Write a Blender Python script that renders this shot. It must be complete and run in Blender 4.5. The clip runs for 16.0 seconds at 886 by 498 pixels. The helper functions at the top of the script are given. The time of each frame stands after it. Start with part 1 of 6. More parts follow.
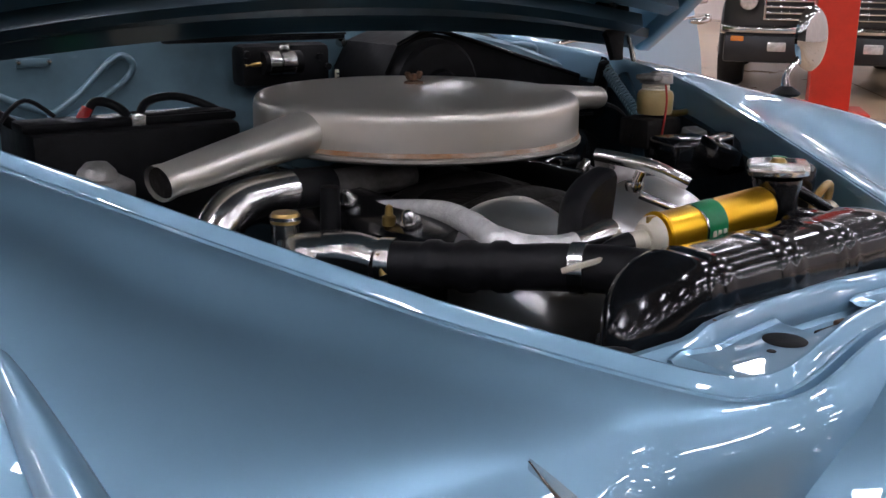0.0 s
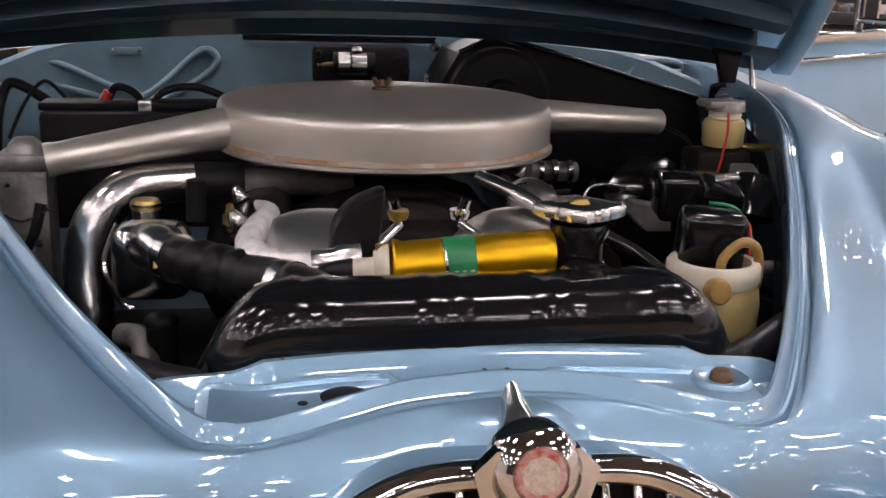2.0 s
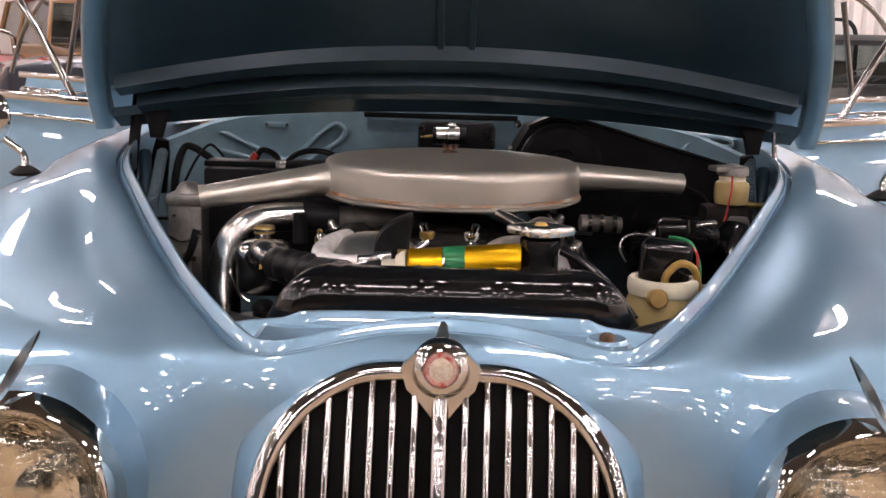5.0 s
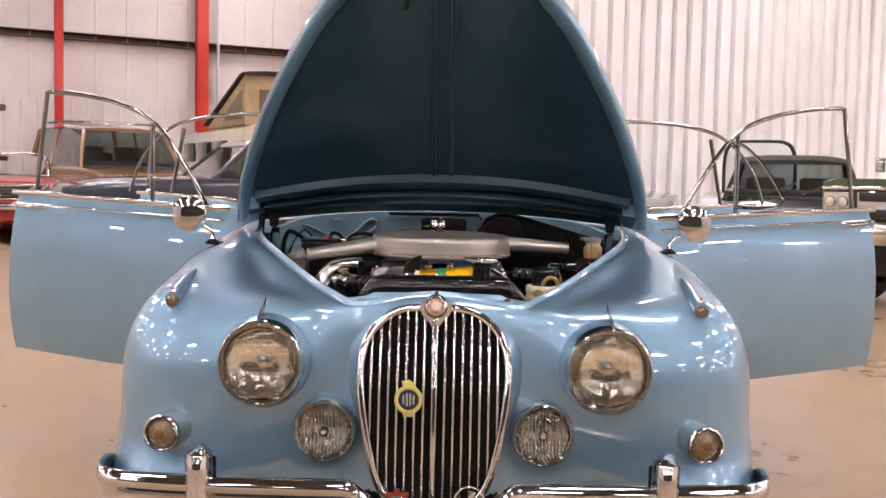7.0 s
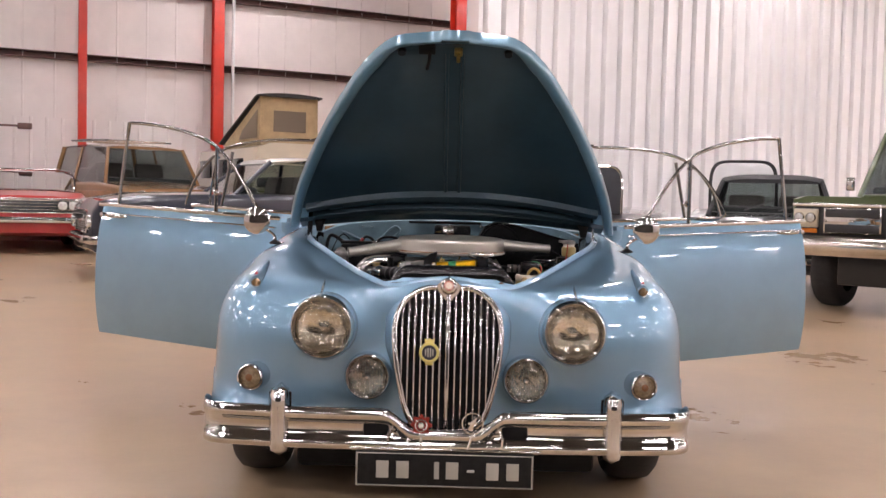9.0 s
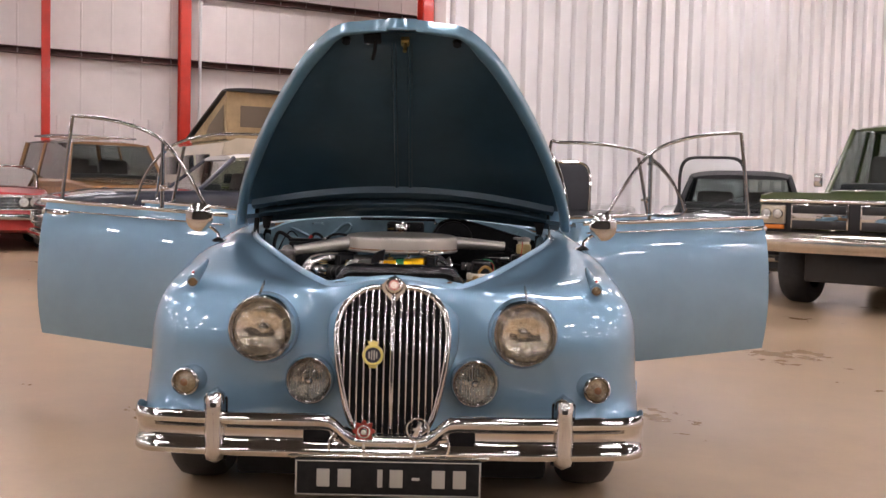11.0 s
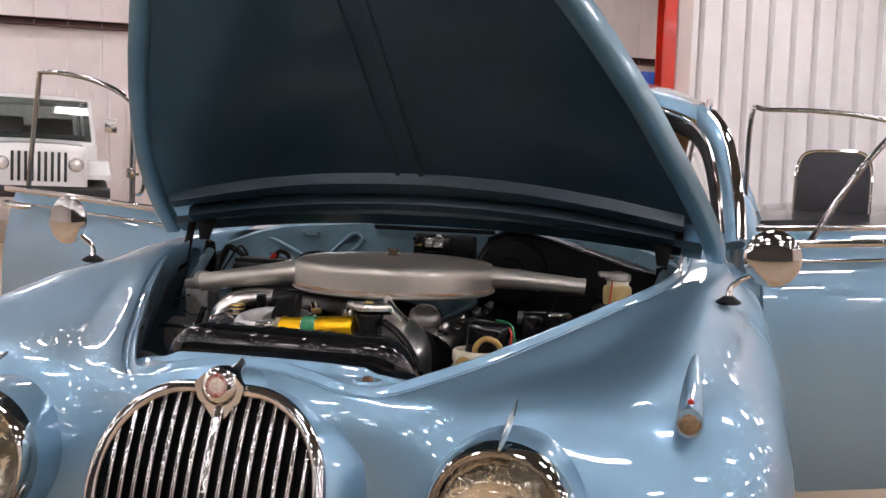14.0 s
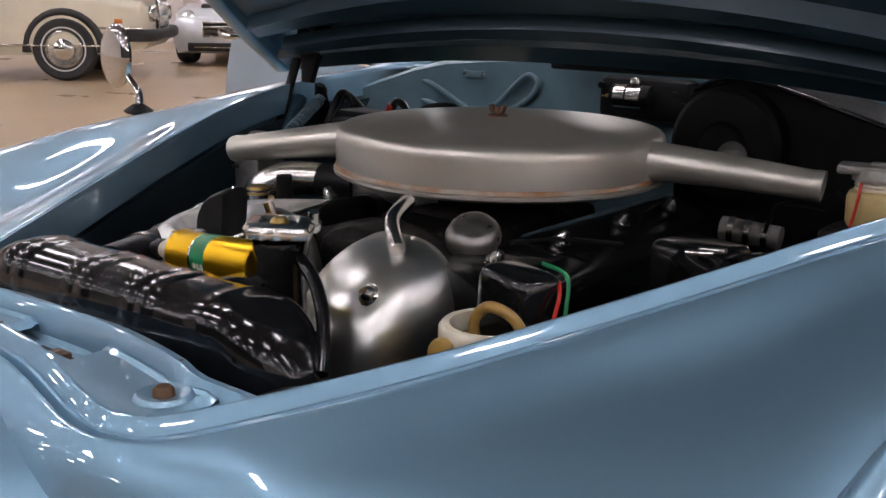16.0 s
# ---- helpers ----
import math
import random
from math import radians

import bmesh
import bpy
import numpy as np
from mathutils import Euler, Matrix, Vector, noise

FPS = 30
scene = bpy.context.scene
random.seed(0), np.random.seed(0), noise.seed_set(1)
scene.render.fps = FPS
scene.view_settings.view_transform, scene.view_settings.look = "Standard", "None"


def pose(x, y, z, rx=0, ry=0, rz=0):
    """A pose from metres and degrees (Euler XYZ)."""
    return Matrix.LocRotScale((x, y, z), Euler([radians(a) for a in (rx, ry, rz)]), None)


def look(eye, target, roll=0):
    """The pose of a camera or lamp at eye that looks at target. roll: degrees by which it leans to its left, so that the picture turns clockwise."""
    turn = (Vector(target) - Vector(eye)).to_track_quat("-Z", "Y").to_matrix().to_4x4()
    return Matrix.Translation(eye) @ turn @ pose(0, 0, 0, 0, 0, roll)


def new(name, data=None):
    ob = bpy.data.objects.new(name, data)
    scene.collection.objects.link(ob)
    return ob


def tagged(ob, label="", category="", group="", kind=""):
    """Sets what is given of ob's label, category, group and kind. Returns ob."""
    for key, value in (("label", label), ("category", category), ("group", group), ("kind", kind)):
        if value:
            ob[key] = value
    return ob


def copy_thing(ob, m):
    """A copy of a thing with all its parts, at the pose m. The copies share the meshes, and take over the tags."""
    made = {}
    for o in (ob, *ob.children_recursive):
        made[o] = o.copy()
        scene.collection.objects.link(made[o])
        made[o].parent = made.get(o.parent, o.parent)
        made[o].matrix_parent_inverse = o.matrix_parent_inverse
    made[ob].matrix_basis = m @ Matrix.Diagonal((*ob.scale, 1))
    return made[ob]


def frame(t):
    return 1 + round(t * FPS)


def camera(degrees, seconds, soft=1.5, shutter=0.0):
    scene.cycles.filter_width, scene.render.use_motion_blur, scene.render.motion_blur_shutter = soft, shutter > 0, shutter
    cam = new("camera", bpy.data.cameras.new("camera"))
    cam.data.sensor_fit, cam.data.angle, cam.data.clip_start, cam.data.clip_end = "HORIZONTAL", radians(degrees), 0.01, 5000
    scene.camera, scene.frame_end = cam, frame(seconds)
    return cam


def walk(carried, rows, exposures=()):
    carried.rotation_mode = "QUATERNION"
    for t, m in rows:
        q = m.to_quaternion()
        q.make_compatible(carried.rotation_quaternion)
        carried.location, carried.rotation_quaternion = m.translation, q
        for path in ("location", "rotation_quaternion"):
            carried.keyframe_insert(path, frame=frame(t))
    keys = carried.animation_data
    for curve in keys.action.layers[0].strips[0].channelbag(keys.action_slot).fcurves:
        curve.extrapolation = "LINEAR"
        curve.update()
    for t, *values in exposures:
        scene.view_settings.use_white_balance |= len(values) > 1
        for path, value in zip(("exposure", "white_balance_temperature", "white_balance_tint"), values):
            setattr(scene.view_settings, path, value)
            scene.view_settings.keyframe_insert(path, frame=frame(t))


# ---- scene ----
cam = camera(46.8, 16.0)
PATH = [
    (0, (-0.805, -0.228, 1.056), (0.337, 1.331, 0.541), 0.6),
    (0.5, (-0.642, -0.336, 1.056), (0.379, 1.305, 0.54), 0.7),
    (1, (-0.469, -0.418, 1.06), (0.279, 1.363, 0.541), 1.0),
    (1.5, (-0.315, -0.444, 1.062), (0.244, 1.404, 0.541), 1.2),
    (2, (-0.161, -0.436, 1.062), (0.18, 1.466, 0.548), 1.8),
    (2.5, (-0.059, -0.416, 1.066), (0.077, 1.511, 0.546), 2.0),
    (3, (-0.003, -0.398, 1.071), (0.044, 1.531, 0.545), 2.1),
    (3.5, (0.009, -0.395, 1.071), (0.036, 1.534, 0.543), 2.2),
    (4, (0.013, -0.425, 1.073), (0.017, 1.511, 0.572), 2.1),
    (4.5, (0.007, -0.607, 1.069), (-0.010, 1.356, 0.689), 1.8),
    (4.7, (0.008, -0.696, 1.069), (-0.017, 1.269, 0.697), 1.6),
    (7, (0.034, -2.374, 1.081), (0.018, -0.379, 0.946), 1.2),
    (7.5, (0.02, -2.733, 1.075), (0.044, -0.737, 0.952), 1.2),
    (8, (-0.003, -3.049, 1.076), (-0.016, -1.052, 0.979), 1.2),
    (10.3, (0.064, -3.399, 1.071), (0.043, -1.402, 0.961), 1.5),
    (10.5, (0.074, -3.356, 1.072), (0.084, -1.359, 0.965), 1.5),
    (11, (0.107, -3.19, 1.073), (0.136, -1.193, 0.965), 1.4),
    (11.5, (0.184, -2.957, 1.075), (0.183, -0.96, 0.964), 1.5),
    (12, (0.3, -2.666, 1.085), (0.201, -0.672, 0.964), 1.7),
    (12.5, (0.412, -2.327, 1.093), (0.262, -0.337, 0.958), 1.8),
    (13, (0.499, -1.962, 1.099), (0.321, 0.025, 0.952), 2.1),
    (13.5, (0.618, -1.607, 1.096), (0.248, 0.353, 0.949), 2.1),
    (14, (0.699, -1.242, 1.09), (0.178, 0.684, 0.952), 2.2),
    (14.5, (0.765, -0.904, 1.088), (-0.003, 0.93, 0.877), 1.5),
    (15, (0.834, -0.6, 1.101), (-0.139, 1.112, 0.754), 1.1),
    (15.5, (0.805, -0.35, 1.076), (-0.313, 1.248, 0.631), 0.9),
    (16, (0.816, -0.192, 1.078), (-0.404, 1.316, 0.589), 1.0),
]
walk(cam, [(t, look(eye, target, roll)) for t, eye, target, roll in PATH], exposures=((0.0, -0.15, 6050, 10), (1.5, 0.2, 6600, 13), (3.5, 0.05, 7000, 17), (4.5, 0.25, 7100, 16), (7.0, 0.35, 6900, 16), (8.0, 0.3, 6800, 15), (10.5, 0.03, 6750, 14), (12.5, 0.0, 6700, 13), (14.5, 0.1, 6550, 10), (16.0, -0.18, 6450, 10)))

# ---------------------------------------------------------------- world and light
world = bpy.data.worlds.new("world")
scene.world = world
world.use_nodes = True
world.node_tree.nodes["Background"].inputs[0].default_value = (0.8, 0.85, 0.9, 1)
world.node_tree.nodes["Background"].inputs[1].default_value = 0.05
scene.view_settings.exposure = 0.0
LAMP = 49.0            # strength of the ceiling lights

# ---------------------------------------------------------------- mesh helpers
def rows_interp(pts, n):
    """Catmull-Rom through pts, n steps a span."""
    P = [Vector(p) for p in pts]
    out = []
    for i in range(len(P) - 1):
        a, b, c, d = P[max(i - 1, 0)], P[i], P[i + 1], P[min(i + 2, len(P) - 1)]
        for k in range(n):
            t = k / n
            out.append(0.5 * ((2 * b) + (c - a) * t + (2 * a - 5 * b + 4 * c - d) * t * t + (3 * b - a - 3 * c + d) * t ** 3))
    out.append(P[-1])
    return out


def mesh(verts, faces, smooth=True):
    me = bpy.data.meshes.new("m")
    me.from_pydata([tuple(v) for v in verts], [], faces)
    if smooth:
        me.shade_smooth()
    me.update()
    return me


def part(name, me, material, parent=None, label="", m=None):
    """Links a mesh (or a bmesh) as one object under parent."""
    if isinstance(me, bmesh.types.BMesh):
        bm, me = me, bpy.data.meshes.new(name)
        bm.to_mesh(me)
        bm.free()
    ob = new(name, me)
    if material and not me.materials:
        me.materials.append(material)
    if parent:
        ob.parent = parent
    if m is not None:
        ob.matrix_basis = m
    if label:
        tagged(ob, label)
    return ob


def thing(name, m, label, category, group="", kind=""):
    ob = new(name)
    ob.empty_display_size = 0.1
    ob.matrix_basis = m
    return tagged(ob, label, category, group, kind)


def grid_faces(nu, nv, wrap_u=False, wrap_v=False):
    f = []
    for i in range(nu if wrap_u else nu - 1):
        for j in range(nv if wrap_v else nv - 1):
            a, b = i, (i + 1) % nu
            c, d = j, (j + 1) % nv
            f.append((a * nv + c, b * nv + c, b * nv + d, a * nv + d))
    return f


def lathe(profile, n=32, smooth=True):
    """A turned solid about z from (radius, height) pairs."""
    v, f = [], []
    m = len(profile)
    for i in range(n):
        a = 2 * math.pi * i / n
        for r, z in profile:
            v.append((r * math.cos(a), r * math.sin(a), z))
    me = mesh(v, grid_faces(n, m, True, False), smooth)
    bm = bmesh.new()
    bm.from_mesh(me)
    bmesh.ops.remove_doubles(bm, verts=bm.verts, dist=1e-5)
    bmesh.ops.recalc_face_normals(bm, faces=bm.faces)
    bm.to_mesh(me)
    bm.free()
    if smooth:
        crease(me, 40)
    return me


def crease(me, degrees=35):
    """Sharp edges where faces meet at more than the angle."""
    bm = bmesh.new()
    bm.from_mesh(me)
    for e in bm.edges:
        if len(e.link_faces) == 2:
            e.smooth = e.calc_face_angle(0) < radians(degrees)
    for fa in bm.faces:
        fa.smooth = True
    bm.to_mesh(me)
    bm.free()
    return me


def tube(pts, r, n=10, steps=6, flat=1.0, caps=True):
    """A round bar along a smooth curve; r a number or a list over the points."""
    P = rows_interp(pts, steps) if steps > 1 else [Vector(p) for p in pts]
    if isinstance(r, (list, tuple)):
        R = [v.x for v in rows_interp([(q, 0, 0) for q in r], steps)] if steps > 1 else list(r)
    else:
        R = [r] * len(P)
    v, f = [], []
    t0 = (P[1] - P[0]).normalized()
    up = Vector((0, 0, 1)) if abs(t0.z) < 0.9 else Vector((0, 1, 0))
    nrm = (up - t0 * up.dot(t0)).normalized()
    for i, p in enumerate(P):
        t = (P[min(i + 1, len(P) - 1)] - P[max(i - 1, 0)]).normalized()
        nrm = (nrm - t * nrm.dot(t)).normalized()
        b = t.cross(nrm)
        for k in range(n):
            a = 2 * math.pi * k / n
            v.append(p + (nrm * math.cos(a) * flat + b * math.sin(a)) * R[i])
    f = grid_faces(len(P), n, False, True)
    if caps:
        f += [tuple(range(n))[::-1], tuple(range((len(P) - 1) * n, len(P) * n))]
    return crease(mesh(v, f), 50)


def box(sx, sy, sz, bev=0.01, seg=2, base=False):
    """A bevelled block centred on the origin, or standing on it."""
    bm = bmesh.new()
    bmesh.ops.create_cube(bm, size=1)
    for v in bm.verts:
        v.co = Vector((v.co.x * sx, v.co.y * sy, (v.co.z + (0.5 if base else 0)) * sz))
    if bev:
        bmesh.ops.bevel(bm, geom=bm.edges, offset=min(bev, sx / 2.2, sy / 2.2, sz / 2.2), segments=seg, profile=0.5, affect="EDGES")
    me = bpy.data.meshes.new("box")
    bm.to_mesh(me)
    bm.free()
    return crease(me, 35)


def plate(outline, t, bev=0.0, m=None):
    """A flat outline in x, z made t thick along y."""
    bm = bmesh.new()
    vs = [bm.verts.new((x, 0, z)) for x, z in outline]
    fa = bm.faces.new(vs)
    r = bmesh.ops.extrude_face_region(bm, geom=[fa])
    bmesh.ops.translate(bm, verts=[g for g in r["geom"] if isinstance(g, bmesh.types.BMVert)], vec=(0, t, 0))
    bmesh.ops.recalc_face_normals(bm, faces=bm.faces)
    if bev:
        es = [e for e in bm.edges if abs(e.verts[0].co.y - e.verts[1].co.y) < 1e-6]
        bmesh.ops.bevel(bm, geom=es, offset=bev, segments=2, profile=0.5, affect="EDGES")
    me = bpy.data.meshes.new("plate")
    bm.to_mesh(me)
    bm.free()
    if m is not None:
        me.transform(m)
    return crease(me, 35)


def loft(sections, caps=False, closed=True):
    """Skin over rings of equal count."""
    n = len(sections[0])
    v = [p for s in sections for p in s]
    f = grid_faces(len(sections), n, False, closed)
    if caps:
        f += [tuple(range(n))[::-1], tuple(range((len(sections) - 1) * n, len(sections) * n))]
    me = mesh(v, f)
    bm = bmesh.new()
    bm.from_mesh(me)
    bmesh.ops.recalc_face_normals(bm, faces=bm.faces)
    bm.to_mesh(me)
    bm.free()
    return crease(me, 38)


def joined(*meshes):
    bm = bmesh.new()
    for me in meshes:
        bm.from_mesh(me)
    me = bpy.data.meshes.new("joined")
    bm.to_mesh(me)
    bm.free()
    return me


def moved(me, m):
    me = me.copy()
    me.transform(m)
    return me


# ---------------------------------------------------------------- materials
def material(name, base, rough=0.5, metal=0.0, coat=0.0, coat_rough=0.05, vary=0.0, scale=6.0, bump=0.0, bump_scale=60.0, rough_vary=0.0, second=None, detail=4.0):
    """Principled surface with two-scale noise in colour, roughness and relief."""
    mat = bpy.data.materials.new(name)
    mat.use_nodes = True
    nt = mat.node_tree
    b = nt.nodes["Principled BSDF"]
    b.inputs["Base Color"].default_value = (*base, 1)
    b.inputs["Roughness"].default_value = rough
    b.inputs["Metallic"].default_value = metal
    b.inputs["Coat Weight"].default_value = coat
    b.inputs["Coat Roughness"].default_value = coat_rough
    co = nt.nodes.new("ShaderNodeTexCoord")
    if vary or rough_vary or second:
        n1 = nt.nodes.new("ShaderNodeTexNoise")
        n1.inputs["Scale"].default_value = scale
        n1.inputs["Detail"].default_value = detail
        n1.inputs["Roughness"].default_value = 0.65
        nt.links.new(co.outputs["Object"], n1.inputs["Vector"])
        mix = nt.nodes.new("ShaderNodeMix")
        mix.data_type = "RGBA"
        lo = second or tuple(c * (1 - vary) for c in base)
        hi = base if second else tuple(min(1, c * (1 + vary)) for c in base)
        mix.inputs[6].default_value = (*lo, 1)
        mix.inputs[7].default_value = (*hi, 1)
        ramp = nt.nodes.new("ShaderNodeMapRange")
        ramp.inputs[1].default_value, ramp.inputs[2].default_value = 0.35, 0.65
        nt.links.new(n1.outputs["Fac"], ramp.inputs[0])
        nt.links.new(ramp.outputs[0], mix.inputs[0])
        nt.links.new(mix.outputs[2], b.inputs["Base Color"])
        if rough_vary:
            mr = nt.nodes.new("ShaderNodeMapRange")
            mr.inputs[3].default_value, mr.inputs[4].default_value = max(0.02, rough - rough_vary), rough + rough_vary
            nt.links.new(n1.outputs["Fac"], mr.inputs[0])
            nt.links.new(mr.outputs[0], b.inputs["Roughness"])
    if bump:
        n2 = nt.nodes.new("ShaderNodeTexNoise")
        n2.inputs["Scale"].default_value = bump_scale
        n2.inputs["Detail"].default_value = 5
        nt.links.new(co.outputs["Object"], n2.inputs["Vector"])
        bp = nt.nodes.new("ShaderNodeBump")
        bp.inputs["Strength"].default_value = bump
        bp.inputs["Distance"].default_value = 0.01
        nt.links.new(n2.outputs["Fac"], bp.inputs["Height"])
        nt.links.new(bp.outputs[0], b.inputs["Normal"])
    return mat


def glass(name, tint=(1, 1, 1), rough=0.0):
    mat = bpy.data.materials.new(name)
    mat.use_nodes = True
    b = mat.node_tree.nodes["Principled BSDF"]
    b.inputs["Base Color"].default_value = (*tint, 1)
    b.inputs["Transmission Weight"].default_value = 1
    b.inputs["Roughness"].default_value = rough
    b.inputs["IOR"].default_value = 1.45
    return mat


def glow(name, colour, strength):
    mat = bpy.data.materials.new(name)
    mat.use_nodes = True
    b = mat.node_tree.nodes["Principled BSDF"]
    b.inputs["Base Color"].default_value = (*colour, 1)
    b.inputs["Emission Color"].default_value = (*colour, 1)
    b.inputs["Emission Strength"].default_value = strength
    return mat


PAINT = material("blue_paint", (0.205, 0.355, 0.478), 0.42, 0.62, 1.0, 0.014, vary=0.05, scale=3, rough_vary=0.04)
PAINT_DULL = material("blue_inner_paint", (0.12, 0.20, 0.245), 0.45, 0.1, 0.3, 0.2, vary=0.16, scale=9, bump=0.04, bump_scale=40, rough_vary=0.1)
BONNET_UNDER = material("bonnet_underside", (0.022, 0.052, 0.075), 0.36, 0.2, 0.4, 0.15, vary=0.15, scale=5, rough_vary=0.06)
# body blue darkened by hand, for the shade on the bonnet's downturned flange
PAINT_SHADED = material("blue_paint_shaded", (0.11, 0.22, 0.295), 0.3, 0.35, 0.6, 0.06, vary=0.08, scale=6, rough_vary=0.06)
CHROME = material("chrome", (0.60, 0.59, 0.575), 0.045, 1.0, rough_vary=0.025, scale=20)
GRILLE_CHROME = material("rippled_chrome", (0.58, 0.57, 0.56), 0.05, 1.0, rough_vary=0.02, scale=20, bump=0.08, bump_scale=45)
CHROME_DULL = material("worn_chrome", (0.66, 0.65, 0.62), 0.2, 1.0, rough_vary=0.1, scale=25, vary=0.12)
ALLOY = material("polished_alloy", (0.68, 0.67, 0.65), 0.2, 1.0, vary=0.12, scale=18, bump=0.05, bump_scale=70, rough_vary=0.1)
CAST = material("cast_aluminium", (0.25, 0.24, 0.225), 0.5, 0.7, vary=0.3, scale=25, bump=0.15, bump_scale=120, rough_vary=0.15)
SILVER = material("silver_lacquer", (0.57, 0.54, 0.48), 0.32, 0.68, 0.15, 0.15, vary=0.03, scale=9, rough_vary=0.03)
RUST = material("rust_stain", (0.27, 0.12, 0.035), 0.6, 0.0, second=(0.42, 0.38, 0.32), scale=22, bump=0.1)
BLACK = material("black_enamel", (0.006, 0.006, 0.0065), 0.13, 0.0, rough_vary=0.07, scale=14, bump=0.05, bump_scale=30)
MATT = material("matt_black", (0.006, 0.006, 0.0065), 0.55, 0.0, vary=0.4, scale=22, bump=0.08, rough_vary=0.15)
GRIME = material("engine_grime", (0.018, 0.016, 0.014), 0.6, 0.2, second=(0.012, 0.011, 0.01), scale=18, bump=0.3, bump_scale=80, rough_vary=0.2)
RUBBER = material("rubber", (0.010, 0.010, 0.011), 0.36, 0.0, vary=0.25, scale=30, bump=0.08, bump_scale=90, rough_vary=0.1)
GOLD = material("gold_anodised", (0.84, 0.47, 0.015), 0.3, 0.9, vary=0.03, scale=20)
GREEN_TAPE = material("green_label", (0.012, 0.19, 0.07), 0.4, vary=0.15, scale=40)
WHITE_PLASTIC = material("aged_white_plastic", (0.62, 0.57, 0.45), 0.5, vary=0.12, scale=20, bump=0.04)
AMBER_PLASTIC = material("yellowed_plastic", (0.42, 0.31, 0.12), 0.35, second=(0.52, 0.42, 0.2), scale=12, bump=0.05)
BRASS = material("brass", (0.42, 0.29, 0.10), 0.35, 1.0, vary=0.2, scale=30, rough_vary=0.1)
AMBER_HOSE = material("amber_hose", (0.34, 0.21, 0.06), 0.3, vary=0.2, scale=30)
RED = material("red_plastic", (0.45, 0.02, 0.015), 0.4, vary=0.1)
FOIL = material("foil_wrap", (0.86, 0.85, 0.83), 0.26, 0.45, vary=0.08, scale=60, bump=0.35, bump_scale=90)
MIRROR = material("mirror_glass", (0.9, 0.9, 0.9), 0.01, 1.0)
TYRE = material("tyre_rubber", (0.02, 0.02, 0.021), 0.65, vary=0.2, scale=20, bump=0.15, bump_scale=120)
LENS = glass("lamp_glass", (0.98, 0.97, 0.92), 0.0)
_n = LENS.node_tree
_w = _n.nodes.new("ShaderNodeTexWave")
_w.inputs["Scale"].default_value, _w.inputs["Distortion"].default_value = 18, 1.5
_c = _n.nodes.new("ShaderNodeTexCoord")
_b = _n.nodes.new("ShaderNodeBump")
_b.inputs["Strength"].default_value, _b.inputs["Distance"].default_value = 0.12, 0.01
_n.links.new(_c.outputs["Object"], _w.inputs["Vector"])
_n.links.new(_w.outputs["Fac"], _b.inputs["Height"])
_n.links.new(_b.outputs[0], _n.nodes["Principled BSDF"].inputs["Normal"])
AMBER_LENS = material("indicator_lens", (0.20, 0.135, 0.07), 0.2, 0.3, 1.0, 0.03, vary=0.25, scale=90, bump=0.2, bump_scale=300)
BROWN_LENS = material("brown_lens", (0.13, 0.055, 0.02), 0.2, 0.0, 1.0, 0.03)
REFLECTOR = material("lamp_reflector", (0.74, 0.71, 0.65), 0.03, 1.0, bump=0.45, bump_scale=24, vary=0.12, scale=15)
PANE = glass("window_glass", (0.96, 0.98, 0.97))
LEATHER = material("tan_leather", (0.33, 0.2, 0.1), 0.5, vary=0.15, scale=10, bump=0.1)
WOOD = material("walnut_veneer", (0.22, 0.10, 0.035), 0.3, 0, 0.6, 0.1, vary=0.3, scale=8)
CREAM_BADGE = material("yellow_enamel", (0.56, 0.47, 0.13), 0.3, 0, 0.5, vary=0.05)
NAVY = material("badge_dark", (0.02, 0.02, 0.03), 0.3)
RED_ENAMEL = material("red_enamel", (0.24, 0.035, 0.025), 0.25, 0, 0.6, vary=0.2, scale=60)
PLATE_BLACK = material("number_plate_black", (0.012, 0.012, 0.012), 0.35, vary=0.2, scale=30)
PLATE_WHITE = material("number_plate_white", (0.33, 0.315, 0.27), 0.5)
RUSTY_STEEL = material("rusty_steel", (0.13, 0.075, 0.045), 0.6, 0.5, second=(0.11, 0.06, 0.035), scale=60, bump=0.2, bump_scale=200)
TANK_BLACK = material("tank_black_enamel", (0.005, 0.005, 0.0055), 0.13, rough_vary=0.04, scale=14, bump=0.03, bump_scale=18)
PINK_ENAMEL = material("worn_red_enamel", (0.42, 0.07, 0.05), 0.25, 0.2, 0.5, second=(0.55, 0.42, 0.38), scale=110)
BADGE_WHITE = material("badge_white_enamel", (0.62, 0.56, 0.52), 0.3, 0.3, 0.5, second=(0.45, 0.34, 0.22), scale=160)
PAINT.node_tree.nodes["Principled BSDF"].inputs["Coat IOR"].default_value = 1.7
FRAME_CHROME = material("tarnished_chrome", (0.34, 0.335, 0.33), 0.1, 1.0, rough_vary=0.05, scale=20)
for _m in (MATT, GRIME, RUBBER, PLATE_BLACK):
    _m.node_tree.nodes["Principled BSDF"].inputs["Specular IOR Level"].default_value = 0.14

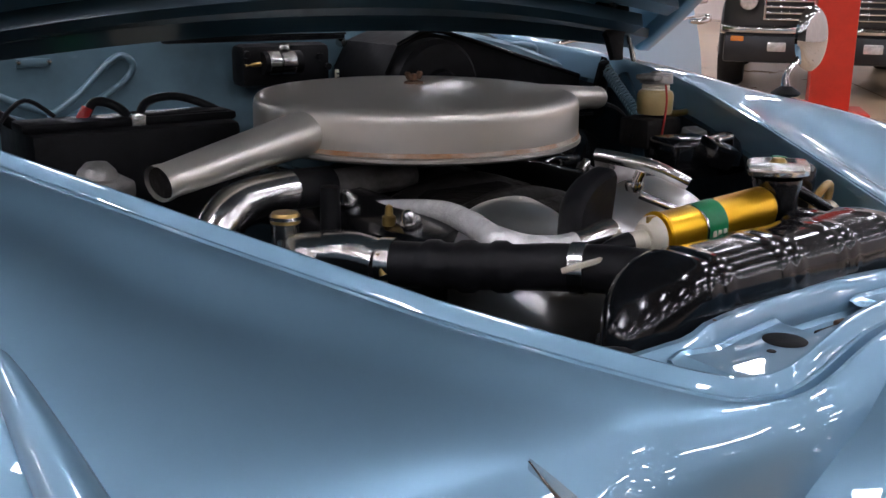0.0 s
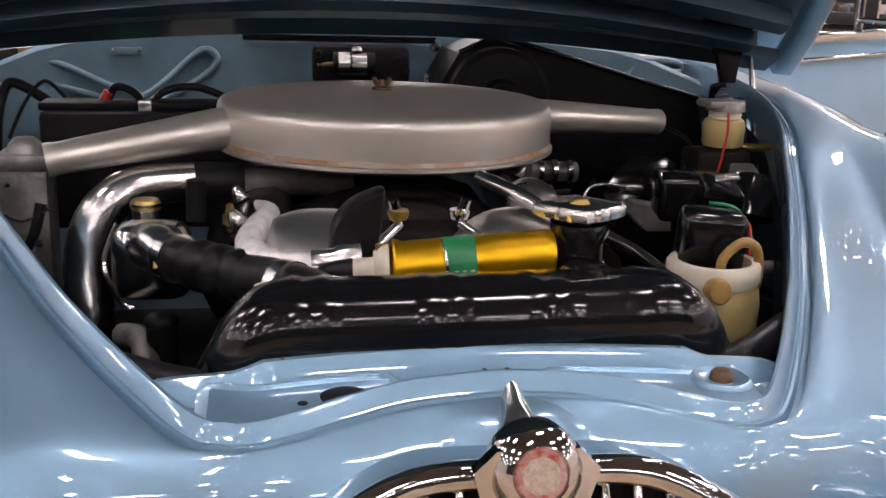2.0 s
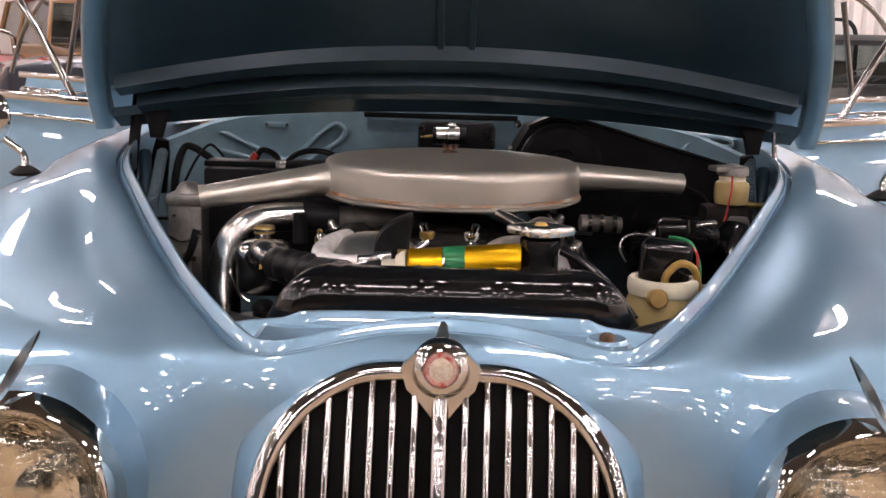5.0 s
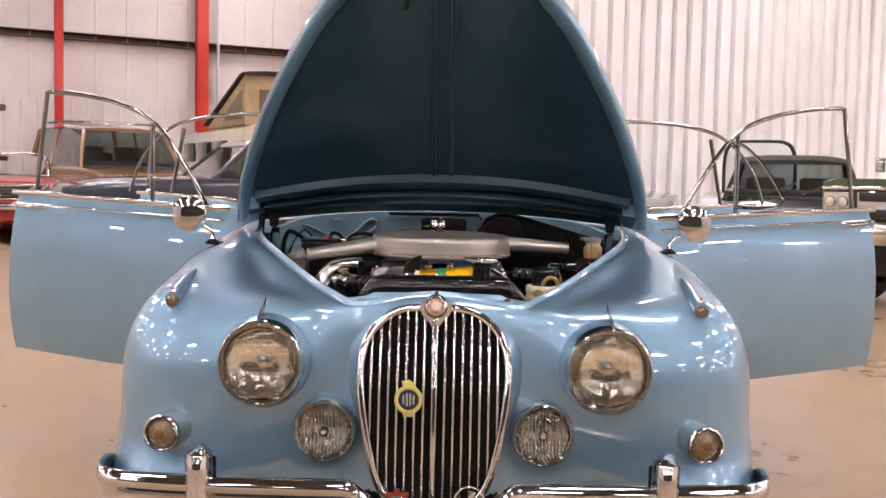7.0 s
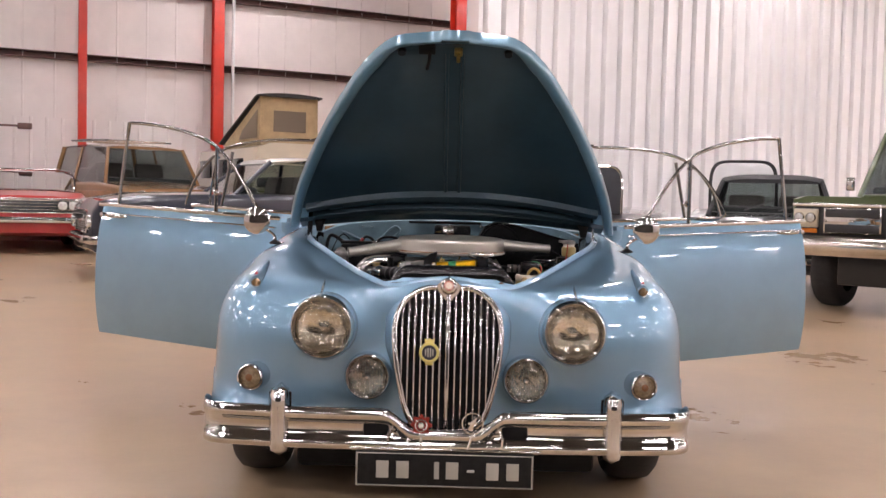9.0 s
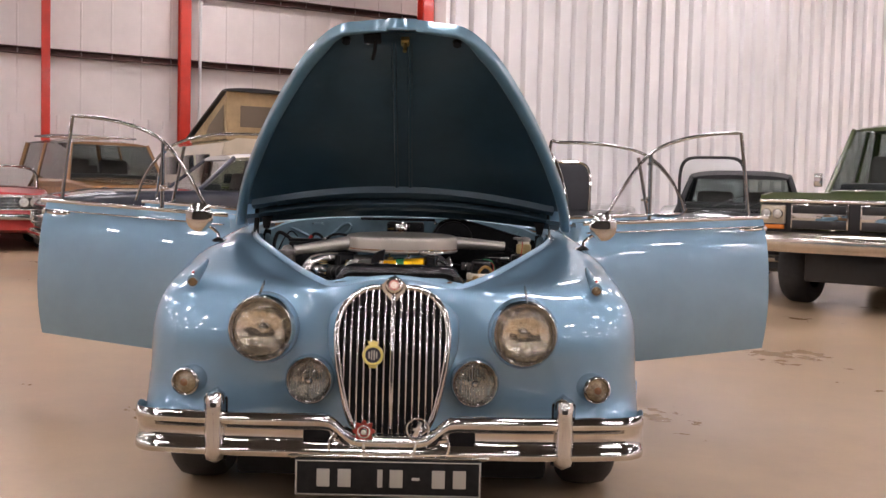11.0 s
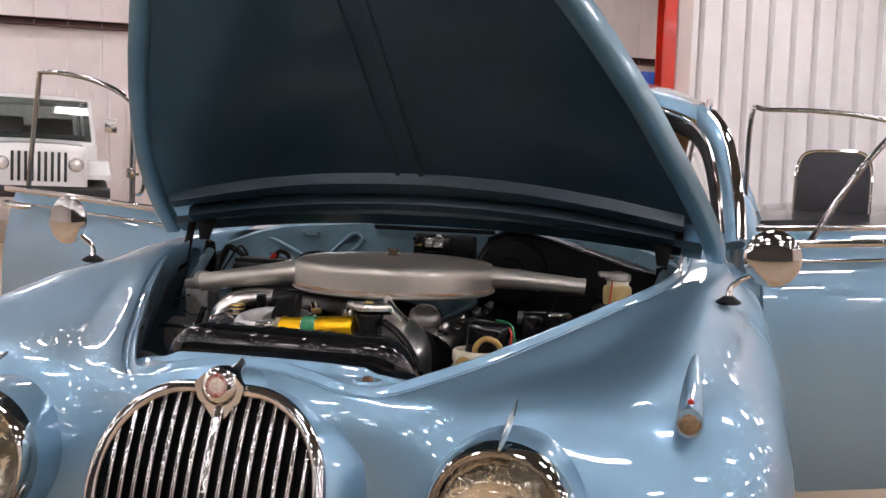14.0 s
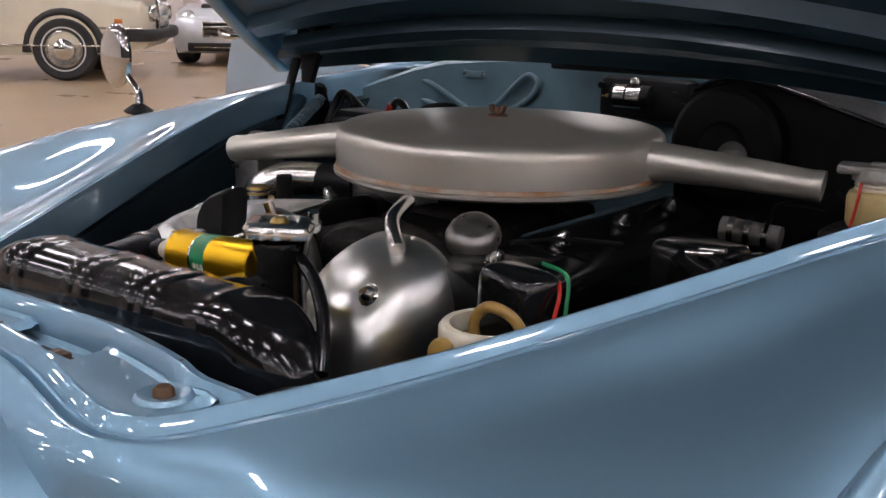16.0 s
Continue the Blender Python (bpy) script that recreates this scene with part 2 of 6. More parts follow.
# ---------------------------------------------------------------- the hall
def wall_sheet(name, a, b, h, mat, rib=0.0, rib_h=0.055, rib_w=0.045, t=0.15):
    """A wall from a to b in plan, h high, with pressed ribs on the side that lies to the left of a to b."""
    a, b = Vector((*a, 0)), Vector((*b, 0))
    d = (b - a).normalized()
    n = Vector((-d.y, d.x, 0))
    L = (b - a).length
    prof = [(0, 0)]
    if rib:
        x = rib / 2
        while x < L - rib / 2:
            prof += [(x - rib_w, 0), (x - rib_w * 0.7, rib_h), (x + rib_w * 0.7, rib_h), (x + rib_w, 0)]
            if rib_h > .05:
                prof += [(x + rib_w + .003, -.09), (x + rib_w + .029, -.09), (x + rib_w + .032, 0)]
            x += rib
    prof += [(L, 0), (L, -t), (0, -t)]
    v, f = [], []
    for x, o in prof:
        p = a + d * x + n * o
        v += [p, p + Vector((0, 0, h))]
    k = len(prof)
    for i in range(k):
        j = (i + 1) % k
        f.append((2 * i, 2 * j, 2 * j + 1, 2 * i + 1))
    me = mesh(v, f, False)
    return tagged(part(name, me, mat), kind="structure")


WALL_WHITE = material("white_steel_sheet", (0.91, 0.89, 0.885), 0.28, 0.0, 0.3, 0.12, vary=0.04, scale=0.6, bump=0.02, bump_scale=4)
WALL_FAR = material("unseen_dark_wall", (0.045, 0.04, 0.036), 0.5, vary=0.2, scale=0.5)
WALL_DIM = material("wall_insulation", (0.78, 0.715, 0.685), 0.6, vary=0.06, scale=0.8, bump=0.05, bump_scale=5)
FLOORM = material("sealed_concrete", (0.445, 0.322, 0.205), 0.3, 0.0, 0.0, second=(0.31, 0.215, 0.128), scale=0.9, bump=0.02, bump_scale=8, rough_vary=0.1, detail=9)
CEILM = material("ceiling_sheet", (0.08, 0.075, 0.07), 0.6, vary=0.05, scale=1)
GIRT = material("oxide_steel", (0.10, 0.045, 0.035), 0.55, vary=0.2, scale=5)
REDSTEEL = material("red_painted_steel", (0.56, 0.03, 0.012), 0.4, 0, 0.2, vary=0.1, scale=4)
TUBE_GLOW = glow("tube_light", (1.0, 0.95, 1.0), LAMP)
STEEL_WHITE = material("white_enamel", (0.75, 0.75, 0.73), 0.4)

X0, X1, Y0, Y1, H = -24.0, 22.0, -22.0, 30.0, 7.0
fl = part("floor", mesh([(X0, Y0, 0), (X1, Y0, 0), (X1, Y1, 0), (X0, Y1, 0), (X0, Y0, -0.2), (X1, Y0, -0.2), (X1, Y1, -0.2), (X0, Y1, -0.2)],
                        [(0, 1, 2, 3), (7, 6, 5, 4), (0, 4, 5, 1), (1, 5, 6, 2), (2, 6, 7, 3), (3, 7, 4, 0)], False), FLOORM)
tagged(fl, kind="structure")
cl = part("ceiling", mesh([(X0, Y0, H), (X1, Y0, H), (X1, Y1, H), (X0, Y1, H), (X0, Y0, H + .2), (X1, Y0, H + .2), (X1, Y1, H + .2), (X0, Y1, H + .2)],
                          [(3, 2, 1, 0), (4, 5, 6, 7), (0, 1, 5, 4), (1, 2, 6, 5), (2, 3, 7, 6), (3, 0, 4, 7)], False), CEILM)
tagged(cl, kind="structure")
# unseen south wall, made dark so that the chrome reflects a dark hall
wall_sheet("wall_south", (X1, Y0), (X0, Y0), H, WALL_FAR, 0.6)
wall_sheet("wall_west", (X0, Y0), (X0, 8.2), H, WALL_DIM, 0.6)
wall_sheet("wall_east", (X1, 24.9), (X1, Y0), H, WALL_DIM, 0.6)
# the back of the hall stands skew to the car: a lined stretch, and a deeper bay with bare columns
DW = Vector((math.cos(radians(33)), math.sin(radians(33)), 0))
CORNER = Vector((0.12, 10.6, 0))
er = CORNER + DW * 27
wall_sheet("wall_north_lined", er[:2], CORNER[:2], H, WALL_WHITE, 0.3048)
DL = Vector((math.cos(radians(28)), math.sin(radians(28)), 0))
BAY = Vector((-9.2, 16.6, 0))
bay_r = BAY + DL * 10.6
bay_l = BAY - DL * 17
wall_sheet("wall_north_bay", bay_r[:2], bay_l[:2], H, WALL_DIM, 0.6, 0.012, 0.02)
_off = Vector((DL.y, -DL.x, 0)) * 0.06
wall_sheet("wall_liner", (bay_r + _off)[:2], (bay_l + _off)[:2], 2.45, WALL_DIM, 0.3, 0.03, 0.03, 0.05)
wall_sheet("wall_return", (CORNER - DW * 0.0)[:2], bay_r[:2], H, WALL_DIM)


def girder(name, a, b, w, h, label):
    """A C-shaped steel rail from a to b."""
    a, b = Vector(a), Vector(b)
    d = (b - a).normalized()
    n = Vector((-d.y, d.x, 0)).normalized() * -1
    t = 0.012
    prof = [(0, 0), (w, 0), (w, t), (t, t), (t, h - t), (w, h - t), (w, h), (0, h)]
    s = [[p + n * x + Vector((0, 0, z)) for x, z in prof] for p in (a, b)]
    ob = part(name, loft(s, True), GIRT)
    return tagged(ob, label, "wall rail", kind="structure")


for z in (3.62, 5.1):
    a, b = BAY - DL * 16.9, bay_r - DL * 0.05
    girder("wall_rail", (a.x, a.y, z), (b.x, b.y, z), 0.2, 0.13, "dark oxide-red steel wall rail")


def column(p, w, h, mat, label, turn=28):
    """An H-section steel column."""
    t = 0.014
    hw = w / 2
    o = [(-hw, -hw), (hw, -hw), (hw, -hw + t), (t / 2, -hw + t), (t / 2, hw - t), (hw, hw - t), (hw, hw), (-hw, hw), (-hw, hw - t), (-t / 2, hw - t), (-t / 2, -hw + t), (-hw, -hw + t)]
    s = [[Vector((x, y, z)) for x, y in o] for z in (0, h)]
    ob = part("steel_column", loft(s, True), mat, m=pose(p[0], p[1], 0, 0, 0, turn))
    return tagged(ob, label, "column", "hall columns", "structure")


for l, w in ((1.78, 0.15), (4.5, 0.22), (-.17, 0.2), (-5.0, 0.2)):
    q = BAY + DL * l + Vector((DL.y, -DL.x, 0)) * 0.34
    column(q, w, H, REDSTEEL if l > 0 else GIRT, "red-painted steel column standing against the wall" if l > 0 else "dark oxide-red steel column")
q = BAY - DL * .17 + Vector((DL.y, -DL.x, 0)) * 0.34
column(q, .208, 2.3, REDSTEEL, "red-painted foot of a steel column")
column(CORNER + Vector((-0.12, -0.1, 0)), 0.16, H, REDSTEEL, "red-painted steel column at the wall's corner", 33)


q = BAY + DL * 4.84 + Vector((DL.y, -DL.x, 0)) * 0.30
conduit = part("wall_conduit", tube([(q.x, q.y, 0), (q.x, q.y, H)], .035, 12, 1), STEEL_WHITE)
tagged(conduit, "white pipe running up the wall beside a red column", "pipe", kind="structure")


def ceiling_light(p, turn):
    """A suspended fluorescent fitting with one bright diffuser."""
    t = thing("ceiling_light", pose(p[0], p[1], p[2], 0, 0, turn), "white fluorescent ceiling light, lit", "ceiling light", "ceiling lights")
    part("frame", box(1.3, 0.54, 0.06, 0.01), STEEL_WHITE, t, m=pose(0, 0, 0.05))
    for s in (-0.4, 0.4):
        part("hanger", tube([(s, 0, 0.07), (s, 0, 0.6)], 0.008, 6, 1), STEEL_WHITE, t)
    part("diffuser", box(1.18, 0.46, 0.03, 0.01), TUBE_GLOW, t)
    return t


first = None
for ix in range(9):
    for iy in range(-1, 9):
        p = (-20.5 + ix * 5.0 + (1.9 if iy % 2 else 0), -13 + iy * 4.3, H - 0.6)
        if p[1] > 10 + 0.65 * p[0] and p[0] > -0.5:
            continue
        if first is None:
            first = ceiling_light(p, 33)
        else:
            copy_thing(first, pose(*p, 0, 0, 33))

# saw-cut joints in the slab
JOINT = material("joint_filler", (0.30, 0.21, 0.135), 0.7, vary=0.2, scale=8)
for i, (p, q) in enumerate((((-1.1, -4.2), (16.0, 12.9)), ((-24, -11.6), (22, 0.5)), ((-9.5, -16), (-20, 18)))):
    a, b = Vector((*p, 0)), Vector((*q, 0))
    L = (b - a).length
    part("floor_joint", box(L, .012, .006, 0), JOINT, m=pose((a.x + b.x) / 2, (a.y + b.y) / 2, 0, 0, 0, math.degrees(math.atan2(b.y - a.y, b.x - a.x))))["kind"] = "structure"

# ---------------------------------------------------------------- the blue saloon: body
car = thing("saloon_car", pose(0, 0, 0), "light metallic blue vintage saloon car with bonnet and all doors open", "car")


def smin(a, b, k):
    h = np.clip(0.5 + 0.5 * (b - a) / k, 0, 1)
    return b * (1 - h) + a * h - k * h * (1 - h)


def rounded(p, lo, hi, r):
    lo, hi = np.array(lo), np.array(hi)
    q = np.abs(p - (lo + hi) / 2) - ((hi - lo) / 2 - r)
    return np.linalg.norm(np.maximum(q, 0), axis=-1) + np.minimum(q.max(-1), 0) - r


# half outline of the engine bay's opening, from the nose backwards
LIP = [(0, .193, .788), (.06, .191, .784), (.105, .186, .776), (.14, .182, .768), (.17, .182, .762), (.197, .191, .759), (.224, .221, .761), (.27, .303, .775),
       (.335, .43, .797), (.43, .62, .830), (.50, .77, .856), (.57, .93, .881), (.61, 1.08, .902), (.62, 1.25, .918), (.62, 1.62, .94)]
LIPC = rows_interp(LIP, 8)
LIPN = np.array([tuple(p) for p in LIPC])
_d = np.gradient(LIPN[:, :2], axis=0)
_d /= np.linalg.norm(_d, axis=1)[:, None]
_w = np.interp(np.arange(len(LIPN)) / 8, [0, 5, 8, 14], [0.0, 0.0, 0.02, 0.02])
LIPN[:, 0] += _d[:, 1] * _w
LIPN[:, 1] -= _d[:, 0] * _w
LIPN[:, 2] -= _w * 0.5


def eased(a, times=3, n=9):
    """Rounds the kinks off a row of numbers."""
    for _ in range(times):
        p = np.concatenate([a[n // 2:0:-1], a, a[-2:-n // 2 - 1:-1]])
        a = np.convolve(p, np.ones(n) / n, "valid")
    return a




def crown(y):
    y = np.minimum(y, 1.31)
    return 0.712 + 0.275 * y - 0.105 * y * y


def body_field(p):
    """Signed distance, roughly, to the front half of the body; x is mirrored."""
    x, y, z = np.abs(p[..., 0]), p[..., 1], p[..., 2]
    q = np.stack([x, y, z - crown(y) + 0.87], -1)
    d = rounded(q, (0.515, 0.05, 0.1), (0.838, 2.6, 0.87), 0.16)
    axis = np.hypot(x - 0.427, z - 0.610 - 0.12 * (y - 0.1))
    q2 = np.stack([axis - 0.078 + 0.20 * np.clip(y - 0.22, 0, 0.6), 0.195 - y], -1)
    pod = np.linalg.norm(np.maximum(q2, 0), axis=-1) + np.minimum(q2.max(-1), 0) - 0.05
    d = smin(d, pod, 0.11)
    lean = np.clip((0.74 - z) / 0.24, 0, 1)
    lean = 0.035 * lean * lean * (3 - 2 * lean) * np.clip((0.26 - x) / 0.12, 0, 1)
    nose = rounded(np.stack([x, y + lean, z], -1), (-0.225, 0.112, 0.2), (0.225, 1.6, 0.785), 0.13)
    d = smin(d, nose, 0.13)
    d = smin(d, rounded(p * np.array([0, 1, 1]) + np.stack([x, 0 * x, 0 * x], -1), (-0.1, 0.172, 0.26), (0.80, 1.6, 0.60), 0.10), 0.07)
    vf = np.clip((y - 0.22) / 0.4, 0, 1)
    valley = z - (0.735 + 0.17 * (y - 0.19) - 0.030 * vf * vf * (3 - 2 * vf))
    valley = np.maximum(np.maximum(valley, x - 0.7), 0.17 - y)
    d = smin(d, valley, 0.09)
    ridge = LIPN + np.array([0, 0, -0.050])
    dx = np.gradient(LIPN[:, 0]); dy = np.gradient(LIPN[:, 1]); L = np.hypot(dx, dy)
    ridge[:, 0] += 0.010 * dy / L
    ridge[:, 1] -= 0.010 * dx / L
    pp = np.stack([x, y, z], -1)
    r = np.full(x.shape, 9.0)
    for a, b in zip(ridge[:-1:4], ridge[4::4]):
        ab = b - a
        h = np.clip(((pp - a) @ ab) / (ab @ ab), 0, 1)
        r = np.minimum(r, np.linalg.norm(pp - a - h[..., None] * ab, axis=-1))
    d = smin(d, r - 0.042, 0.04)
    return d


def body_grid(nt=120):
    """Lines that run from the opening's edge over the wing to the lower edge, in upright planes that fan out round the nose."""
    ys = [p.y for p in LIPC]
    n = len(LIPC)
    phi = np.interp(np.arange(n) / 8, [0, 2, 4, 5, 6, 7, 8, 9, 14], [-90, -80, -66, -57, -46, -34, -16, 0, 0])
    off = np.interp(np.arange(n) / 8, [0, 4, 6, 8, 9, 14], [-0.02, -0.03, -0.01, 0.10, 0.17, 0.2])
    phi, off = eased(phi), eased(off)
    d = np.stack([np.cos(np.radians(phi)), np.sin(np.radians(phi))], -1)
    org = np.concatenate([LIPN[:, :2] + d * off[:, None], np.interp(np.arange(n), [0, 40, 72, n], [0.52, 0.50, 0.52, 0.6])[:, None]], 1)
    th0 = np.arctan2(LIPN[:, 2] - org[:, 2], -off)

    def shoot(th):
        way = np.concatenate([d[:, None, :] * np.cos(th)[..., None], np.sin(th)[..., None]], -1)
        lo, hi = np.full(th.shape, 0.01), np.full(th.shape, 1.0)
        steps = np.linspace(0.02, 0.8, 50)
        done = np.zeros(th.shape, bool)
        for s in steps:
            out = body_field(org[:, None, :] + way * s) > 0
            hi = np.where(out & ~done, s, hi)
            lo = np.where(~out & ~done, s, lo)
            done |= out
        for _ in range(14):
            mid = (lo + hi) / 2
            out = body_field(org[:, None, :] + way * mid[..., None]) > 0
            hi, lo = np.where(out, mid, hi), np.where(out, lo, mid)
        return org[:, None, :] + way * hi[..., None]

    # lower edge: the wheel arch and the sill
    trial = np.linspace(-0.2, -1.35, 40)[None, :] * np.ones((n, 1))
    P = shoot(trial)
    arch = np.where(np.abs(P[..., 1] - AXLE) < 0.36, 0.33 + np.sqrt(np.maximum(0.36 ** 2 - (P[..., 1] - AXLE) ** 2, 0)), 0.0)
    edge = np.where((P[..., 0] > 0.5), np.maximum(0.27, arch), 0.31)
    below = P[..., 2] < edge
    k = np.where(below.any(1), below.argmax(1), 39)
    th1 = trial[np.arange(n), k]
    t = np.linspace(0, 1, nt) ** 1.7
    th = th0[:, None] + (th1 - th0)[:, None] * t[None, :]
    P = shoot(th)
    # the nose stands a little farther back than the rest
    e = np.linalg.norm(P - P[:, :1, :], axis=-1)
    P[..., 1] += NOSE * np.clip((0.34 - P[..., 1]) / 0.2, 0, 1) * (1 - np.exp(-(e / 0.07) ** 2))
    # ease the surface, save near the edge
    for _ in range(3):
        Q = np.apply_along_axis(eased, 0, P, 1, 7)
        Q = np.apply_along_axis(eased, 1, Q, 1, 9)
        w = np.clip(np.arange(P.shape[1]) / 14, 0, 1) * np.clip((P.shape[1] - 1 - np.arange(P.shape[1])) / 8, 0, 1)
        P = P + (Q - P) * w[None, :, None]
    # the nose itself is smoother still
    k = np.clip((52 - np.arange(n)) / 14, 0, 1)[:, None] * np.clip((np.arange(nt) - 4) / 10, 0, 1)[None, :] * np.clip((86 - np.arange(nt)) / 16, 0, 1)[None, :]
    for _ in range(10):
        Q = np.apply_along_axis(eased, 1, np.apply_along_axis(eased, 0, P, 1, 9), 1, 13)
        P = P + (Q - P) * k[..., None]
    # draw the first stretch down to the edge itself
    e = np.linalg.norm(P - P[:, :1, :], axis=-1)
    P = P + (LIPN - P[:, 0, :])[:, None, :] * np.exp(-(e / 0.05) ** 2)[..., None]
    return P


AXLE = 0.64
NOSE = 0.03
G = body_grid()
half = len(G)
full = np.concatenate([G[:0:-1] * np.array([-1, 1, 1]), G])
LIPZ = G[:, 0, :]                       # the edge as it lies on the surface
part("body_shell", mesh(full.reshape(-1, 3), grid_faces(*full.shape[:2])), PAINT, car, "light metallic blue front wings and nose")

# rolled gutter round the opening
prof = [(0, 0), (-.0012, -.003), (-.0018, -.009), (-.006, -.009), (-.0068, -.004), (-.008, -.001), (-.0105, -.0003), (-.0122, -.0022), (-.0135, -.0022), (-.019, .0085), (-.021, .0105), (-.0235, .0105), (-.0248, .008), (-.0255, .0), (-.026, -.04)]


def gutter():
    e = np.concatenate([LIPZ[:0:-1] * np.array([-1, 1, 1]), LIPZ])
    tx, ty = np.gradient(e[:, 0]), np.gradient(e[:, 1])
    L = np.hypot(tx, ty)
    out = np.stack([ty / L, -tx / L], -1)
    v = []
    for i, p in enumerate(e):
        for o, z in prof:
            v.append((p[0] + out[i, 0] * o, p[1] + out[i, 1] * o, p[2] + z))
    return mesh(v, grid_faces(len(e), len(prof)))


gut = gutter()
crease(gut, 32)
part("bonnet_gutter", gut, PAINT, car, "blue rolled gutter round the engine bay")

# ---------------------------------------------------------------- bonnet
BV = Vector((0, -0.795, 0.607))          # up the bonnet
BN = Vector((0, -0.607, -0.795))         # its underside
BO = Vector((0, 1.185, 0.945))
BL = 1.13


def bw(v):
    """Half the bonnet's width at v, from the hinge to the tip."""
    f = v / BL
    return float(np.interp(f, [0, .1, .2, .3, .4, .5, .6, .7, .8, .86, .91, .95, .98, 1.0],
                           [.712, .692, .664, .630, .590, .545, .494, .438, .376, .332, .288, .247, .20, .0]))


def bonnet_point(u, v, depth):
    x = u
    crown_b = -0.09 * (u / 0.72) ** 2 * (0.45 + 0.55 * min(1, max(0, v) / 0.4)) - 0.02 * max(0, v / BL - 0.85) ** 2 * 40
    p = BO + BV * v + BN * (depth - crown_b * 1.0 - 0.02)
    return Vector((x, p.y, p.z))


def bonnet_skin(depth, inset, nu=33, nv=44, flip=False, v0=0.0):
    vs = []
    for j in range(nv):
        f = j / (nv - 1)
        v = v0 + (BL - v0) * (1 - (1 - f) ** 1.35)
        w = max(bw(min(v, BL * 0.995)) - inset, 0.004)
        for i in range(nu):
            vs.append(bonnet_point((2 * i / (nu - 1) - 1) * w, min(v, BL - inset), depth))
    fs = grid_faces(nv, nu)
    return mesh(vs, [f[::-1] for f in fs] if flip else fs)


bonnet = part("bonnet", bonnet_skin(-0.035, 0), PAINT, car, "open bonnet, light blue outside and dark blue beneath")
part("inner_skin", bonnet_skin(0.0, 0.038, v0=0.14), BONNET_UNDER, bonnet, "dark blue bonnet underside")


def bonnet_rim():
    """The turned flange round the bonnet's edge."""
    vs = []
    n = 60
    pts = []
    for j in range(n):
        f = j / (n - 1)
        v = BL * (1 - (1 - f) ** 1.35)
        pts.append((bw(min(v, BL * 0.995)), v))
    ring = [(-w, v) for w, v in pts] + [(w, v) for w, v in pts[::-1]]
    prof2 = [(0, -0.036), (0.0, 0.0), (0.003, 0.010), (0.008, 0.013), (0.036, 0.013), (0.040, 0.010), (0.043, -0.006)]
    m = len(ring)
    for i, (u, v) in enumerate(ring):
        a, b = ring[max(i - 1, 0)], ring[min(i + 1, m - 1)]
        t = Vector((b[0] - a[0], b[1] - a[1]))
        if t.length < 1e-6:
            t = Vector((1, 0))
        t.normalize()
        nx, nv = t.y, -t.x
        tip = 1 - .6 * max(0, v / BL - .9) / .1
        for o, dd in prof2:
            o = o * tip
            vs.append(bonnet_point(u + nx * o, min(max(v + nv * o, 0), BL), dd))
    return mesh(vs, grid_faces(m, len(prof2)))


# flange takes the body blue with shade mixed into its colour
part("edge_flange", bonnet_rim(), PAINT_SHADED, bonnet, "lighter blue turned edge of the bonnet")


def bonnet_bar(pts, w, h, steps=8):
    """A pressed rib of the underside along (u, v) points."""
    P = rows_interp([(u, v, 0) for u, v in pts], steps)
    vs = []
    for i, p in enumerate(P):
        t = (P[min(i + 1, len(P) - 1)] - P[max(i - 1, 0)]).normalized()
        n = Vector((-t.y, t.x, 0))
        for o, d in ((-w, 0), (-w * .85, h), (w * .55, h), (w, 0)):
            q = p + n * o
            vs.append(bonnet_point(q.x, q.y, d))
    return crease(mesh(vs, grid_faces(len(P), 4)), 30)


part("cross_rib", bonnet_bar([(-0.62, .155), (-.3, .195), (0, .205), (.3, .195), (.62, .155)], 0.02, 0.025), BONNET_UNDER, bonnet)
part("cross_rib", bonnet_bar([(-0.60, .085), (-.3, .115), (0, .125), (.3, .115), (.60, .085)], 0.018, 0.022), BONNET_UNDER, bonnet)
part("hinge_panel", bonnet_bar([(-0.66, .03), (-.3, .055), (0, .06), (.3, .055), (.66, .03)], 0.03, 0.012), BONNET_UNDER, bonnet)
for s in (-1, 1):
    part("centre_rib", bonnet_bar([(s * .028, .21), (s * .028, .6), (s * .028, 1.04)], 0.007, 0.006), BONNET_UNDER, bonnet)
for s in (-1, 1):
    part("rubber_buffer", lathe([(0, 0), (.016, 0), (.014, .014), (0, .014)], 16), RUBBER, bonnet, m=Matrix.Translation(bonnet_point(s * .19, 1.055, 0.0)) @ BN.to_track_quat("Z", "Y").to_matrix().to_4x4())
part("latch_plate", box(.06, .05, .012, .004), MATT, bonnet, m=Matrix.Translation(bonnet_point(-.1, 1.07, 0.006)) @ BN.to_track_quat("Z", "Y").to_matrix().to_4x4())
part("latch_pin", tube([bonnet_point(-.09, 1.06, .01), bonnet_point(-.092, 1.03, .03), bonnet_point(-.1, 0.99, .035)], .006, 8), MATT, bonnet)
part("striker", joined(box(.03, .03, .03, .006), moved(tube([(0, 0, 0), (0, 0, .05)], .007, 8, 1), Matrix())), BRASS, bonnet, m=Matrix.Translation(bonnet_point(.012, 1.055, 0.006)) @ BN.to_track_quat("Z", "Y").to_matrix().to_4x4())
